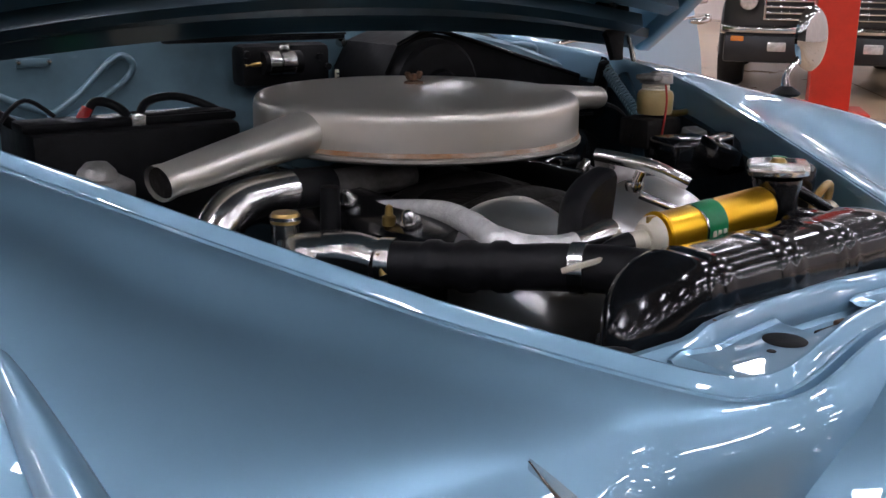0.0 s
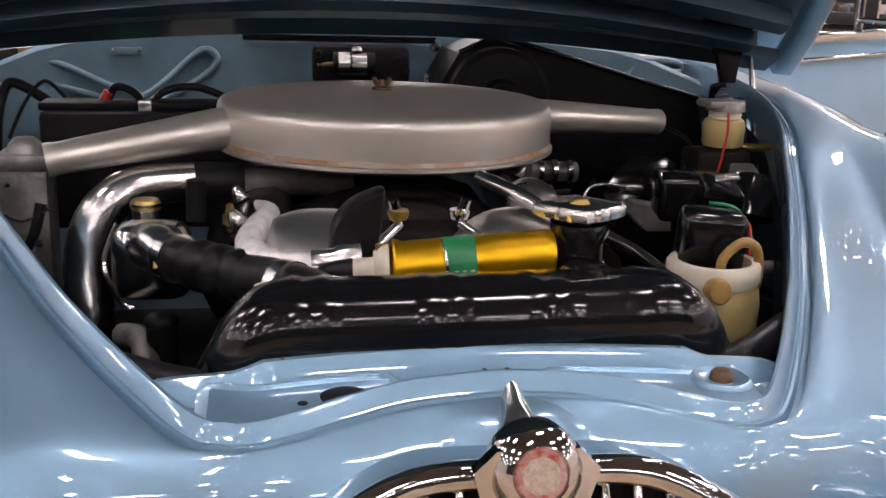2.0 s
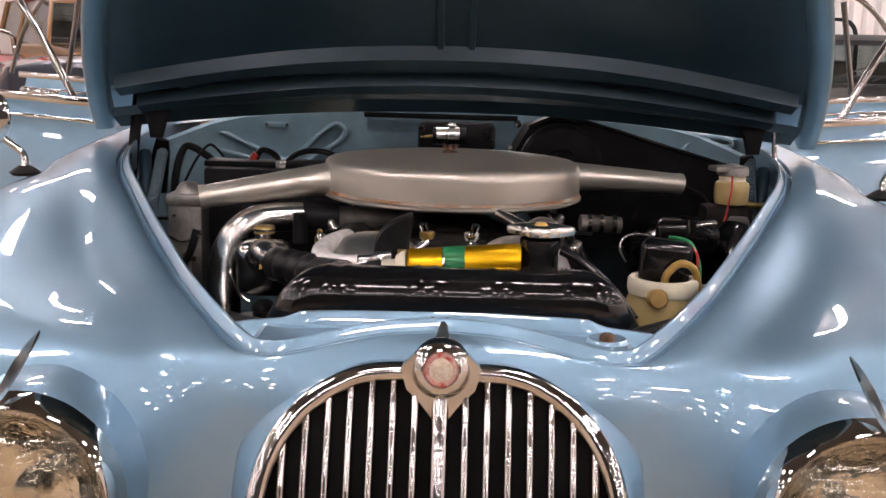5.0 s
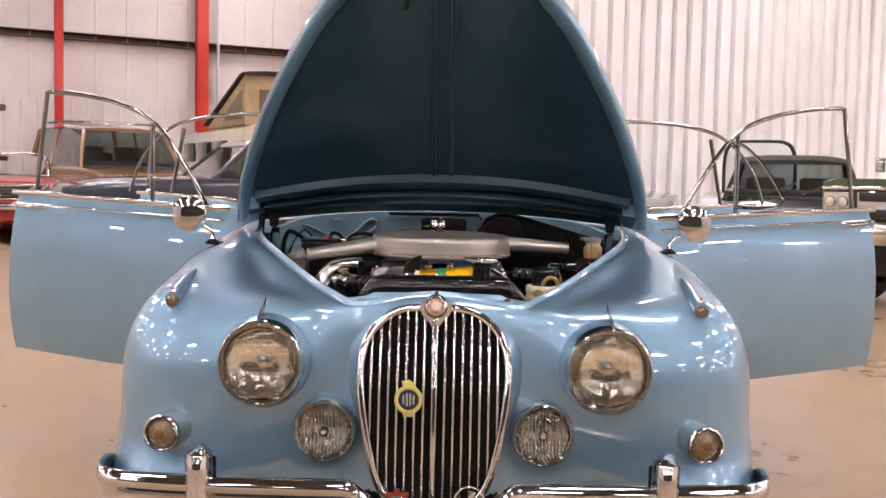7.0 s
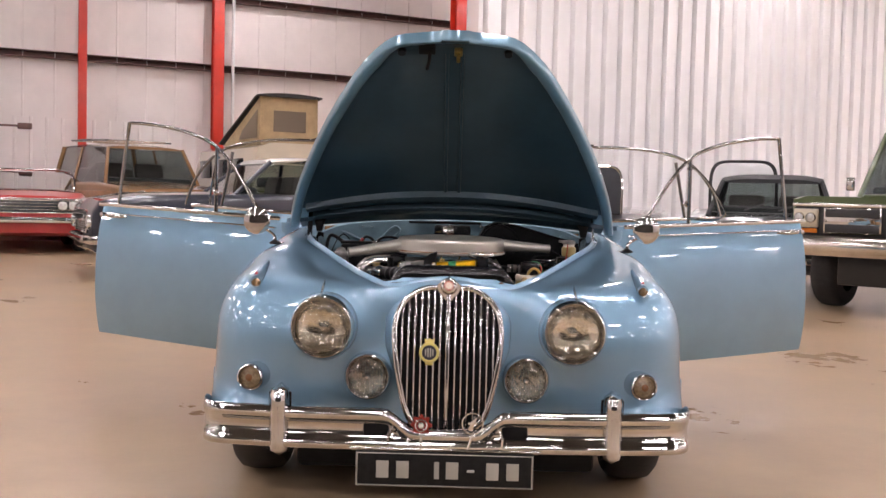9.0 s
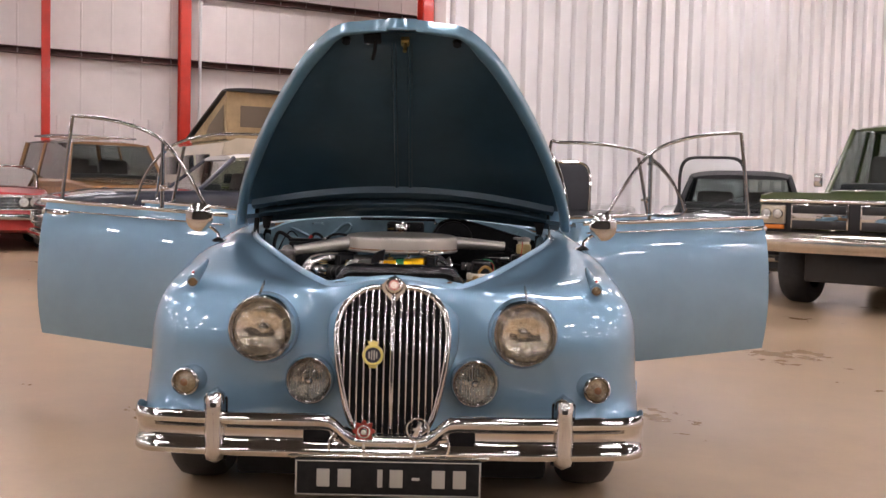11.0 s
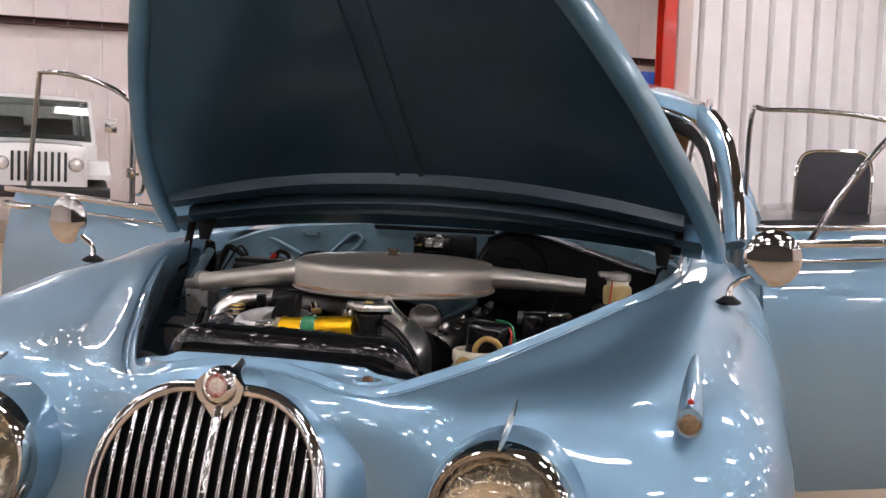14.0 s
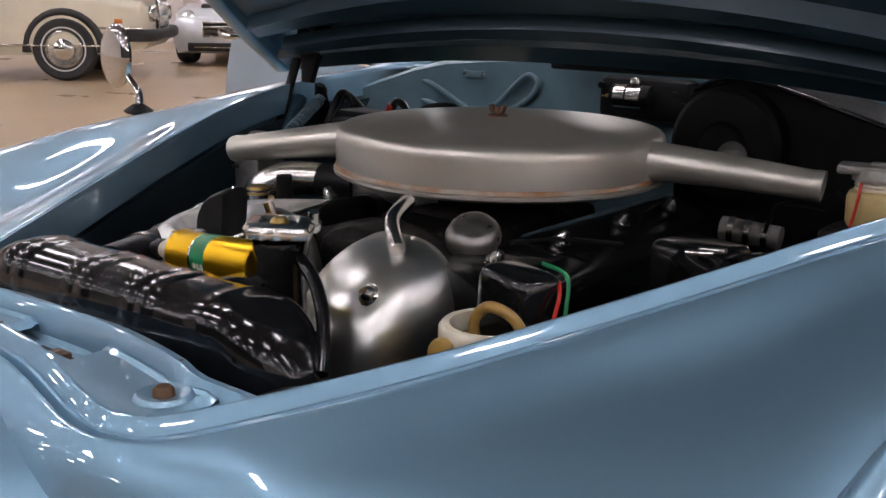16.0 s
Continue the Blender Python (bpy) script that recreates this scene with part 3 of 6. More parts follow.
# stays and counter springs of the hinges
for s in (-1, 1):
    part("bonnet_stay", tube([(s * .615, 1.05, .74), (s * .616, 1.10, .86), (s * .617, 1.168, 1.03)], .011 if s < 0 else .0048, 10, 2, flat=.6 if s < 0 else 1), MATT if s < 0 else CHROME_DULL, car)
    hb = part("hinge_bracket", plate([(-.042, .035), (.042, .035), (.040, -.012), (.020, -.045), (.012, -.085), (-.012, -.085), (-.020, -.045), (-.040, -.012)], .014, .003), MATT, car, m=pose(s * .575, 1.135, .995, -12))
    part("pivot_bolt", lathe([(0, .010), (.007, .009), (.010, .004), (.012, 0)], 12), CHROME_DULL, hb, m=pose(0, -.001, .018, 90))
    part("hinge_arm", tube([(s * .572, 1.152, .905), (s * .580, 1.165, .87), (s * .600, 1.20, .80)], [.013, .018, .022], 10, flat=.5), MATT, car)

# ---------------------------------------------------------------- grille, lamps, bumper
def shield():
    """Grille outline from the top, round one side, to the foot."""
    pts = [(0, .765), (.075, .762), (.13, .735), (.165, .69), (.178, .635), (.176, .575), (.166, .50), (.152, .43), (.136, .37), (.112, .325), (.065, .30), (0, .295)]
    P = rows_interp([(x, 0, z) for x, z in pts], 6)
    return P


SH = shield()
SHL = SH + [Vector((-p.x, p.y, p.z)) for p in SH[-2:0:-1]]


def grille_y(z):
    """How the grille leans back towards its top."""
    return 0.002 + 0.10 * (max(z - .31, 0) / .46) ** 2.6


grille = part("grille", plate([(p.x * .96, .53 + (p.z - .53) * .97) for p in SHL], .01), MATT, car, "chrome shield grille with upright bars")
grille.location.y = NOSE
me = grille.data
for v in me.vertices:
    v.co.y = grille_y(v.co.z) + (0.012 if v.co.y < .005 else .03)
ring = [Vector((p.x, grille_y(p.z) - .004, p.z)) for p in SHL]
# painted shoulder that carries the surround and runs back into the nose
sec = []
for o, d in ((-.004, .006), (.008, .005), (.013, .010), (.018, .020), (.025, .034), (.032, .052), (.037, .078), (.04, .12)):
    row = []
    for k, p in enumerate(SHL):
        a, b = SHL[k - 1], SHL[(k + 1) % len(SHL)]
        n = Vector((b.z - a.z, 0, a.x - b.x)).normalized() * (1 if (b.z - a.z) * p.x + (a.x - b.x) * (p.z - .53) > 0 else -1)
        w = o * (1 - .95 * min(1, max(0, (p.z - .66) / .08))) * (1 - .55 * min(1, max(0, (.56 - p.z) / .08)))
        row.append(Vector((p.x + n.x * w, grille_y(p.z) + d, p.z + n.z * w)))
    sec.append(row)
part("grille_shoulder", loft(sec, False, False), PAINT, grille, "light blue painted shoulder round the grille")
part("surround", tube(ring + [ring[0]], .0105, 12, 1, caps=False), GRILLE_CHROME, grille)
for i in range(-7, 8):
    x = i * .0212 + math.copysign(.004, i) if i else 0
    cand = [p for p in SH if p.x >= abs(x)]
    top, bot = max(p.z for p in cand), min(p.z for p in cand)
    w = .0043 if i else .0085
    n = 14
    sec = []
    for k in range(n + 1):
        z = bot + (top - bot) * k / n
        y = grille_y(z)
        sec.append([Vector((x + w * a, y + o, z)) for a, o in ((-1, .012), (-1, -.002), (-.92, -.0048), (-.7, -.0072), (-.38, -.0086), (0, -.0092), (.38, -.0086), (.7, -.0072), (.92, -.0048), (1, -.002), (1, .012))])
    part("grille_bar" if i else "centre_bar", loft(sec, False, False), GRILLE_CHROME, grille)
# nose badge and mascot
part("nose_badge", lathe([(0, .012), (.0165, .012), (.018, .0135), (.021, .0125), (.026, .009), (.0295, .003), (.031, -.012)], 36), CHROME, grille, m=pose(0, .085, .772, 78))
part("enamel_ring", lathe([(.0115, .0136), (.0125, .0140), (.0158, .0136), (.0165, .012)], 36), PINK_ENAMEL, grille, "worn red enamel ring", m=pose(0, .085, .772, 78))
part("badge_centre", lathe([(0, .0148), (.007, .0146), (.0118, .0136)], 24), BADGE_WHITE, grille, m=pose(0, .085, .772, 78))
part("badge_shroud", loft([[Vector((x, .090 + d, .752 + z)) for x, z in ((-.04, .022), (-.034, .0), (-.02, -.014), (-.008, -.03), (0, -.044), (.008, -.03), (.02, -.014), (.034, .0), (.04, .022), (.026, .036), (-.026, .036))] for d in (0, -.010)], True), CHROME, grille)
sec = []
for k in range(13):
    f = k / 12
    w, h = .028 * (1 - f) ** 1.7 + .0075, .008 * f ** 1.6
    y = .098 + .056 * f
    z0 = .770 + .012 * f
    sec.append([Vector((w * math.cos(t) * 1.0, y, z0 - .004 + (h + .017) * math.sin(t) ** .8)) for t in np.linspace(0, math.pi, 11)])
part("mascot_fin", loft(sec, True, False), CHROME_DULL, grille, "worn chrome mascot fin")
# club badge fixed to the bars
bp_ = pose(-.060, .006, .556, 80)
cb = part("club_badge", lathe([(.0, .003), (.026, .003), (.026, -.003), (0, -.003)], 32), NAVY, grille, "round yellow-ringed club badge with a small crown", bp_)
part("badge_rim", lathe([(.0245, .003), (.025, .007), (.029, .008), (.0325, .007), (.034, .002), (.033, -.003), (.024, -.003)], 36), CREAM_BADGE, cb)
for x_, h_, r_ in ((-.012, .022, 0), (-.004, .030, 0), (.004, .030, 0), (.012, .022, 0)):
    part("pale_bar", box(.0045, h_, .003, .001), PLATE_WHITE, cb, m=pose(x_, 0, .0045, 0, 0, r_))
part("badge_crown", plate([(-.014, 0), (.014, 0), (.017, .014), (.009, .010), (0, .016), (-.009, .010), (-.017, .014)], .006, .001), CREAM_BADGE, grille, m=pose(-.060, .008, .588, -10))
part("badge_foot", box(.026, .006, .010, .002), CREAM_BADGE, grille, m=pose(-.060, .004, .520))


def lamp(name, x, y, z, r, label, rim_d=.03, fog=False, tilt=-4, turn=0, deep=.034):
    m = pose(x, y, z, 90 + tilt, 0, turn)
    rim = part(name, lathe([(r * .83, rim_d * .5), (r * .845, rim_d * .72), (r * .87, rim_d * .78), (r * .89, rim_d * .74), (r * .905, rim_d * .9), (r * .94, rim_d), (r * .98, rim_d * .9), (r * 1.02, rim_d * .5), (r * 1.04, 0), (r * 1.045, -.02), (r * 1.04, -.05), (r * 1.0, -.12), (r * .5, -.13)], 56), CHROME, car, label, m)
    part("reflector", lathe([(0, -deep), (r * .3, -deep * .88), (r * .6, -deep * .42), (r * .87, rim_d * .5)], 40), REFLECTOR, rim)
    part("bulb_cap", lathe([(0, .008), (r * .12, .004), (r * .15, -.01), (r * .1, -deep)], 20), CHROME_DULL, rim)
    prof_l = [(0, rim_d * 1.2)] + [(r * .86 * k / 8, rim_d * (1.2 - .65 * (k / 8) ** 2)) for k in range(1, 9)]
    bm = bmesh.new()
    bm.from_mesh(lathe(prof_l, 48))
    g = bpy.data.meshes.new("lens")
    bmesh.ops.solidify(bm, geom=bm.faces, thickness=.004)
    bm.to_mesh(g)
    bm.free()
    g.shade_smooth()
    ln = part("lens", g, LENS, rim)
    ln.visible_shadow = False
    for k in range(15 if fog else 0):
        u = (k - 7) / 7 * .76
        hh = math.sqrt(max(0, .80 ** 2 - u * u)) * r
        zz = [rim_d * (.5 - .55 * max(0, 1 - (u * u + q * q))) for q in (.8, .3, 0, .3, .8)]
        part("lens_flute", tube([(u * r, hh * q, max(z, -deep * .8) + .006) for q, z in zip((-1, -.4, 0, .4, 1), zz)], r * .022, 6, 2), CHROME_DULL, rim)
    if not fog:
        part("lamp_cowl", lathe([(r * 1.03, .012), (r * 1.05, .006), (r * 1.075, -.012), (r * 1.09, -.036), (r * 1.10, -.07)], 56), PAINT, rim, "blue painted lamp cowl")
    if fog:
        part("lens_boss", lathe([(0, .042), (.006, .041), (.012, .034), (.013, .028)], 20), CHROME, rim)
    return rim


for s in (-1, 1):
    lamp("headlamp", s * .427, .104 + NOSE, .621, .107, "round headlamp with chrome rim", .045, False, -3, 0, .022)
    lamp("fog_lamp", s * .27, .138, .456, .078, "round fluted fog lamp with chrome rim", .03, True, -2, 0, .014)
    ind = part("indicator", lathe([(.035, .016), (.0365, .024), (.040, .027), (.044, .024), (.047, .012), (.048, .0), (.047, -.06)], 36), CHROME, car, "brownish indicator lens in a chrome ring", pose(s * .66, .066 + NOSE, .45, 88, 0, s * 8))
    part("lens", lathe([(0, .030), (.008, .0295), (.018, .026), (.030, .020), (.0365, .014)], 28), AMBER_LENS, ind)
    part("bulb_seat", lathe([(0, .0325), (.006, .032), (.012, .0295)], 16), BROWN_LENS, ind, "dark brown centre of the lens")
    # slim chrome fin over each headlamp
    part("headlamp_fin", loft([[Vector((s * .430 + dx * w, .078 + .116 * f, z)) for dx, z in ((-1, .730 + .045 * f), (-.6, .735 + .034 * f + .006 * math.sin(math.pi * f)), (0, .738 + .039 * f + .008 * math.sin(math.pi * f)), (.6, .735 + .034 * f + .006 * math.sin(math.pi * f)), (1, .730 + .045 * f))] for f, w in ((0, .0015), (.15, .0045), (.4, .0055), (.65, .0045), (.85, .003), (1, .001))], True), CHROME_DULL, car, "slim chrome fin over the headlamp")
    # wing lamp: a blue teardrop with a chrome-ringed lens
    td = []
    for k in range(12):
        f = k / 11
        rr = .0185 * math.sqrt(max(0, 1 - f ** 1.3)) + .001
        td.append([Vector((s * .672 + rr * math.cos(a), .178 + NOSE + .24 * f, .762 + .06 * f + rr * 1.1 * math.sin(a))) for a in np.linspace(0, 2 * math.pi, 15)[:-1]])
    wl = part("wing_lamp", loft(td, True), PAINT, car, "blue teardrop side lamp")
    part("lens", lathe([(0, .007), (.008, .006), (.0125, .003), (.0140, .0), (.0165, .001), (.0175, -.006)], 24), AMBER_LENS, wl, m=pose(s * .672, .178 + NOSE, .762, 84))
    part("tell_tale", lathe([(0, .008), (.004, .005), (.005, 0)], 12), RED, wl, m=pose(s * .672, .185 + NOSE, .789))
    # wing mirror
    mr = part("wing_mirror", lathe([(.0, -.006), (.02, -.005), (.026, .0), (.018, .006), (.009, .012)], 24), MATT, car, "round chrome wing mirror on a curved stalk", pose(s * .722, .86, crown(.86) - .004))
    part("stalk", tube([(0, 0, .006), (s * .004, .005, .03), (s * .03, .008, .05), (s * .07, .012, .075)], [.008, .006, .006, .007], 10), CHROME, mr)
    part("mirror_shell", lathe([(.0, -.007), (.02, -.0064), (.04, -.0042), (.052, -.001), (.057, .005), (.056, .010)], 36), CHROME, mr, m=pose(s * .08, .008, .09, 88, 0, s * 10) @ pose(0, 0, 0, 180))
    part("mirror_face", lathe([(0, .0075), (.055, .0075)], 36), MIRROR, mr, m=pose(s * .08, .008, .09, 88, 0, s * 10) @ pose(0, 0, 0, 180))

# bumper: a deep chrome blade, dipped at the middle, wrapped round the wings
sec = []
bz = .315
for k in range(81):
    f = k / 40 - 1
    g = abs(f)
    a = .80 * min(1, g / .86) if g < .86 else .80 + .03 * math.sin((g - .86) / .14 * math.pi / 2)
    x = math.copysign(a, f)
    y = -.06 + .05 * max(0, (a - .3) / .5) ** 2.2 + (.20 * ((g - .86) / .14) ** 1.3 if g > .86 else 0)
    if g > .8:
        y += .03 * min(1, (g - .8) / .06) ** 2
    dip = 1 - min(1, max(0, (a - .10) / .10))
    dip = dip * dip * (3 - 2 * dip)
    end = 1 - .55 * max(0, (g - .88) / .12) ** 3
    roll = [(-.018 + .024 * math.cos(t), .046 + .022 * math.sin(t)) for t in np.linspace(.35, 3.9, 11)]
    foot = [(-.022 + .021 * math.cos(t), -.050 + .019 * math.sin(t)) for t in np.linspace(2.3, 5.9, 11)]
    pr = roll + [(-.024, .018), (-.018, .004), (-.0185, -.014), (-.026, -.03)] + foot + [(.0, -.03), (.0, .02)]
    sec.append([Vector((x, y + o, bz + z * end - (dip * .062 if z > 0 else dip * .02 * (z > -.03)))) for o, z in pr])
bumper = part("front_bumper", loft(sec, True), CHROME, car, "chrome front bumper with two overriders", Matrix.Translation((0, .035, 0)))
for s in (-1, 1):
    ov = []
    for k in range(15):
        f = k / 14
        z = .215 + .235 * f
        w = .030 * (1 - (2 * f - 1) ** 8) ** .5 + .004
        dd = .05 * (1 - (2 * f - 1) ** 6) ** .5 + .004
        ov.append([Vector((s * .544 + w * math.cos(a), -.052 - max(0, math.sin(a)) * dd * 1.0 + (0.03 if math.sin(a) <= 0 else 0) * abs(math.sin(a)), z)) for a in np.linspace(0, 2 * math.pi, 17)[:-1]])
    part("overrider", loft(ov, True), CHROME, bumper)
    part("overrider_seal", box(.075, .012, .20, .006), RUBBER, bumper, m=pose(s * .544, -.062 + .012, .325))
    part("bumper_iron", box(.13, .05, .05, .006), MATT, bumper, m=pose(s * .235, -.01, .29))
for s in (-1, 1):
    part("lamp_recess", box(.085, .02, .058, .006), MATT, bumper, m=pose(s * .225, -.075, .317))
    part("bracket_rod", tube([(s * .165, -.085, .335), (s * .185, -.1, .30), (s * .18, -.1, .256)], .004, 8), CHROME, bumper)
# plate and badge bar
part("badge_bar", joined(tube([(-.31, -.1, .256), (.31, -.1, .256)], .005, 10, 1), *[moved(lathe([(.0, -.012), (.008, -.012), (.008, .012), (0, .012)], 12), pose(x, -.1, .256, 0, 90)) for x in (-.29, -.17, .17, .29)]), CHROME, bumper)
num = part("number_plate", box(.575, .012, .115, .006), PLATE_BLACK, bumper, "black number plate with pale bars", pose(0, -.105, .192))
part("plate_border", joined(box(.57, .004, .003, .001), moved(box(.57, .004, .003, .001), pose(0, 0, -.104)), moved(box(.005, .004, .105, .001), pose(-.283, 0, -.052)), moved(box(.005, .004, .105, .001), pose(.283, 0, -.052))), PLATE_WHITE, num, m=pose(0, -.0075, .052))
for x, w, h in ((-.2, .05, .062), (-.135, .05, .062), (-.025, .02, .062), (.025, .05, .062), (.155, .05, .062), (.22, .05, .062), (.085, .03, .01)):
    part("plate_bar", box(w * .8, .004, h * .9, .002), PLATE_WHITE, num, m=pose(x, -.008, 0))
# two car badges on the bar
lobes = [(math.cos(t) * (.031 + .005 * math.cos(8 * t)), math.sin(t) * (.031 + .005 * math.cos(8 * t))) for t in np.linspace(0, 2 * math.pi, 65)[:-1]]
rb = part("rosette_badge", plate(lobes, .008, .002), RED_ENAMEL, bumper, "dark red enamel rosette badge", pose(-.078, -.1, .335))
part("rosette_ring", tube([(.0185 * math.cos(t), -.005, .0185 * math.sin(t)) for t in np.linspace(0, 2 * math.pi, 25)], .0022, 6, 1, caps=False), CHROME_DULL, rb)
part("rosette_centre", lathe([(0, .012), (.008, .011), (.012, .005)], 20), CHROME_DULL, rb, m=pose(0, 0, 0, 90))
part("badge_stem", tube([(-.078, -.1, .253), (-.078, -.095, .31)], .006, 8, 1), CHROME, bumper)
part("ring_badge", joined(tube([(.034 * math.cos(a), 0, .034 * math.sin(a)) for a in np.linspace(0, 2 * math.pi, 25)], .0026, 8, 1, caps=False), box(.03, .004, .010, .002), moved(box(.014, .005, .05, .003), pose(0, 0, 0, 0, 20)), moved(tube([(0, 0, -.038), (-.015, 0, -.085)], .005, 8, 1), Matrix())), CHROME_DULL, bumper, "open chrome ring badge", pose(.088, -.1, .345))

# ---------------------------------------------------------------- doors, cabin and rear
def panel_mesh(L, zb, rear, sgn=1):
    sec = []
    n, m = 22, 20
    ring = []
    for i in range(n):
        f = i / (n - 1)
        col = []
        for j in range(m):
            g = j / (m - 1)
            zl = .268 + .01 * f
            z = zl + (zb - zl) * g
            o = .035 - .11 * (max(0, .45 - g) / .45) ** 2 * .45 - .05 * max(0, g - .55) ** 2 / .2 - .01 * (2 * f - 1) ** 2
            x = f * L
            if rear and g < .5:
                x = min(x, L * (.72 + .28 * min(1, (g / .5) ** .6)))
            col.append((x, o, z))
        ring.append(col)
    return ring


def build_door(s, hinge, ang, L, zb, rear):
    ring = panel_mesh(L, zb, rear)
    n, m = len(ring), len(ring[0])
    v = [Vector(p) for c in ring for p in c] + [Vector((p[0], -.06, p[2])) for c in ring for p in c]
    f = grid_faces(n, m)
    k = n * m
    f += [tuple(a + k for a in q[::-1]) for q in f]
    edge = [i * m for i in range(n)] + [(n - 1) * m + j for j in range(1, m)] + [i * m + m - 1 for i in range(n - 2, -1, -1)] + [j for j in range(m - 2, 0, -1)]
    f += [(edge[i], edge[(i + 1) % len(edge)], edge[(i + 1) % len(edge)] + k, edge[i] + k) for i in range(len(edge))]
    # the hinge posts lean, so that an open door rises towards its free edge
    M = pose(hinge[0] * s, hinge[1], -.004, 0, 0, ang if s > 0 else 180 - ang) @ pose(0, 0, 0, 0, -2.4)
    # outside of the panel looks ahead of the car while the door stands open
    flip = Matrix.Diagonal((1, -1 if s > 0 else 1, 1, 1))
    me = mesh(v, f)
    me.transform(flip)
    bm = bmesh.new()
    bm.from_mesh(me)
    bmesh.ops.recalc_face_normals(bm, faces=bm.faces)
    bm.to_mesh(me)
    bm.free()
    crease(me, 40)
    d = part("rear_door" if rear else "front_door", me, PAINT, car, "open blue rear door with slim chrome window frame" if rear else "open blue front door with slim chrome window frame and quarterlight", M)
    yy = -.0
    zt = 1.378 if not rear else 1.38
    if rear:
        fr = [(.03, zb), (.05, zt - .03), (.12, zt), (.45, zt - .02), (.70, zt - .09), (.86, zt - .25), (.93, zb)]
    else:
        fr = [(.13, zb), (.25, zb + .17), (.40, zt - .10), (.57, zt - .035), (.77, zt - .005), (.93, zt), (.955, zb + .2), (.975, zb)]
    P = [Vector((x, yy, z)) for x, z in fr]
    pl = [p for p in (rows_interp(P[:-2], 6) if not rear else rows_interp(P, 6))] + ([P[-2], P[-1]] if not rear else [])
    part("window_frame", tube(pl, .009, 8, 1, flat=1.0), FRAME_CHROME, d)
    part("belt_trim", joined(box(L - .02, .012, .02, .004), moved(box(L - .06, .02, .008, .003), pose(0, .004, -.045))), CHROME, d, m=pose(L / 2, (-.028 if s > 0 else .028) * 1, zb - .002))
    qx = .39 if not rear else .68
    qt = zt - .105 if not rear else zt - .09
    part("quarter_bar", tube([(qx, yy, zb), (qx + (.01 if not rear else -.06), yy, qt)], .010, 8, 1), FRAME_CHROME, d)
    if not rear:
        # the quarterlight is swung right open on its rear post
        sy_ = -1 if s > 0 else 1
        vq = [(.385, zb + .03), (.24, zb + .025), (.175, zb + .05), (.19, zb + .10), (.27, zb + .21), (.345, zt - .15), (.385, zt - .15)]
        part("quarter_frame", tube(rows_interp([(.385 + (.385 - x) * (.36 if s > 0 else .68), sy_ * (.385 - x) * (.93 if s > 0 else -.73), z) for x, z in vq], 5), .0065, 6, 1), FRAME_CHROME, d)
        part("quarter_catch", joined(box(.03, .02, .012, .004), moved(box(.012, .03, .03, .004), pose(.02, 0, 0))), CHROME_DULL, d, m=pose(.37, .01, zb + .1))
    sy = -1 if s > 0 else 1
    hx = L - .12
    h = part("handle", tube([(hx - .08, sy * .045, zb - .055), (hx - .04, sy * .065, zb - .058), (hx + .03, sy * .062, zb - .056), (hx + .05, sy * .05, zb - .055)], [.006, .009, .009, .006], 8), CHROME, d)
    part("lock_button", lathe([(0, .02), (.011, .018), (.013, 0)], 16), CHROME, d, m=pose(hx + .07, sy * .04, zb - .055, 90 if sy < 0 else -90))
    part("trim_card", box(L * .86, .012, zb - .46, .01), LEATHER, d, m=pose(L * .5, (.07 if s > 0 else -.07), .39 + (zb - .46) / 2))
    return d


for s in (-1, 1):
    build_door(s, (.845, 1.62), 20 if s < 0 else 21, 1.085, .955, False)
    build_door(s, (.79, 2.62), 19, .88, .955, True)


def ring_section(y, half_w, z0, z1, r=.1, tuck=0.0, n=9):
    """A rounded body section, from the sill up and over."""
    pts = []
    for k in range(n):
        a = math.pi / 2 * k / (n - 1)
        pts.append((half_w - r + r * math.cos(a) - tuck * k / (n - 1), z1 - r + r * math.sin(a)))
    right = [(half_w - .03, z0), (half_w, z0 + (z1 - z0) * .4)] + pts
    left = [(-x, z) for x, z in right[::-1]]
    return [Vector((x, y, z)) for x, z in right + left]


# rear body behind the doors
secs = [ring_section(y, w, .28 if abs(y - 3.37) > .36 else .33 + math.sqrt(.36 ** 2 - (y - 3.37) ** 2) * .8, z, .16) for y, w, z in
        ((3.28, .845, .97), (3.4, .845, .975), (3.6, .835, .97), (3.8, .815, .95), (4.0, .78, .90), (4.2, .72, .82), (4.35, .64, .70), (4.42, .54, .56), (4.45, .45, .45))]
part("rear_body", loft(secs, True, False), PAINT, car)
for s in (-1, 1):
    part("sill", box(.1, 1.75, .12, .03), PAINT, car, m=pose(s * .80, 2.45, .32))
part("cabin_floor", box(1.55, 2.2, .04, .01), MATT, car, m=pose(0, 2.45, .3))
# cowl between bonnet and windscreen
cw = []
for k in range(9):
    f = k / 8
    y = 1.385 + .245 * f
    cw.append([Vector((x * .63, y + .10 * x * x * f, .962 + .035 * f - .045 * x * x)) for x in np.linspace(-1, 1, 25)])
part("cowl", loft(cw, False, False), PAINT, car)
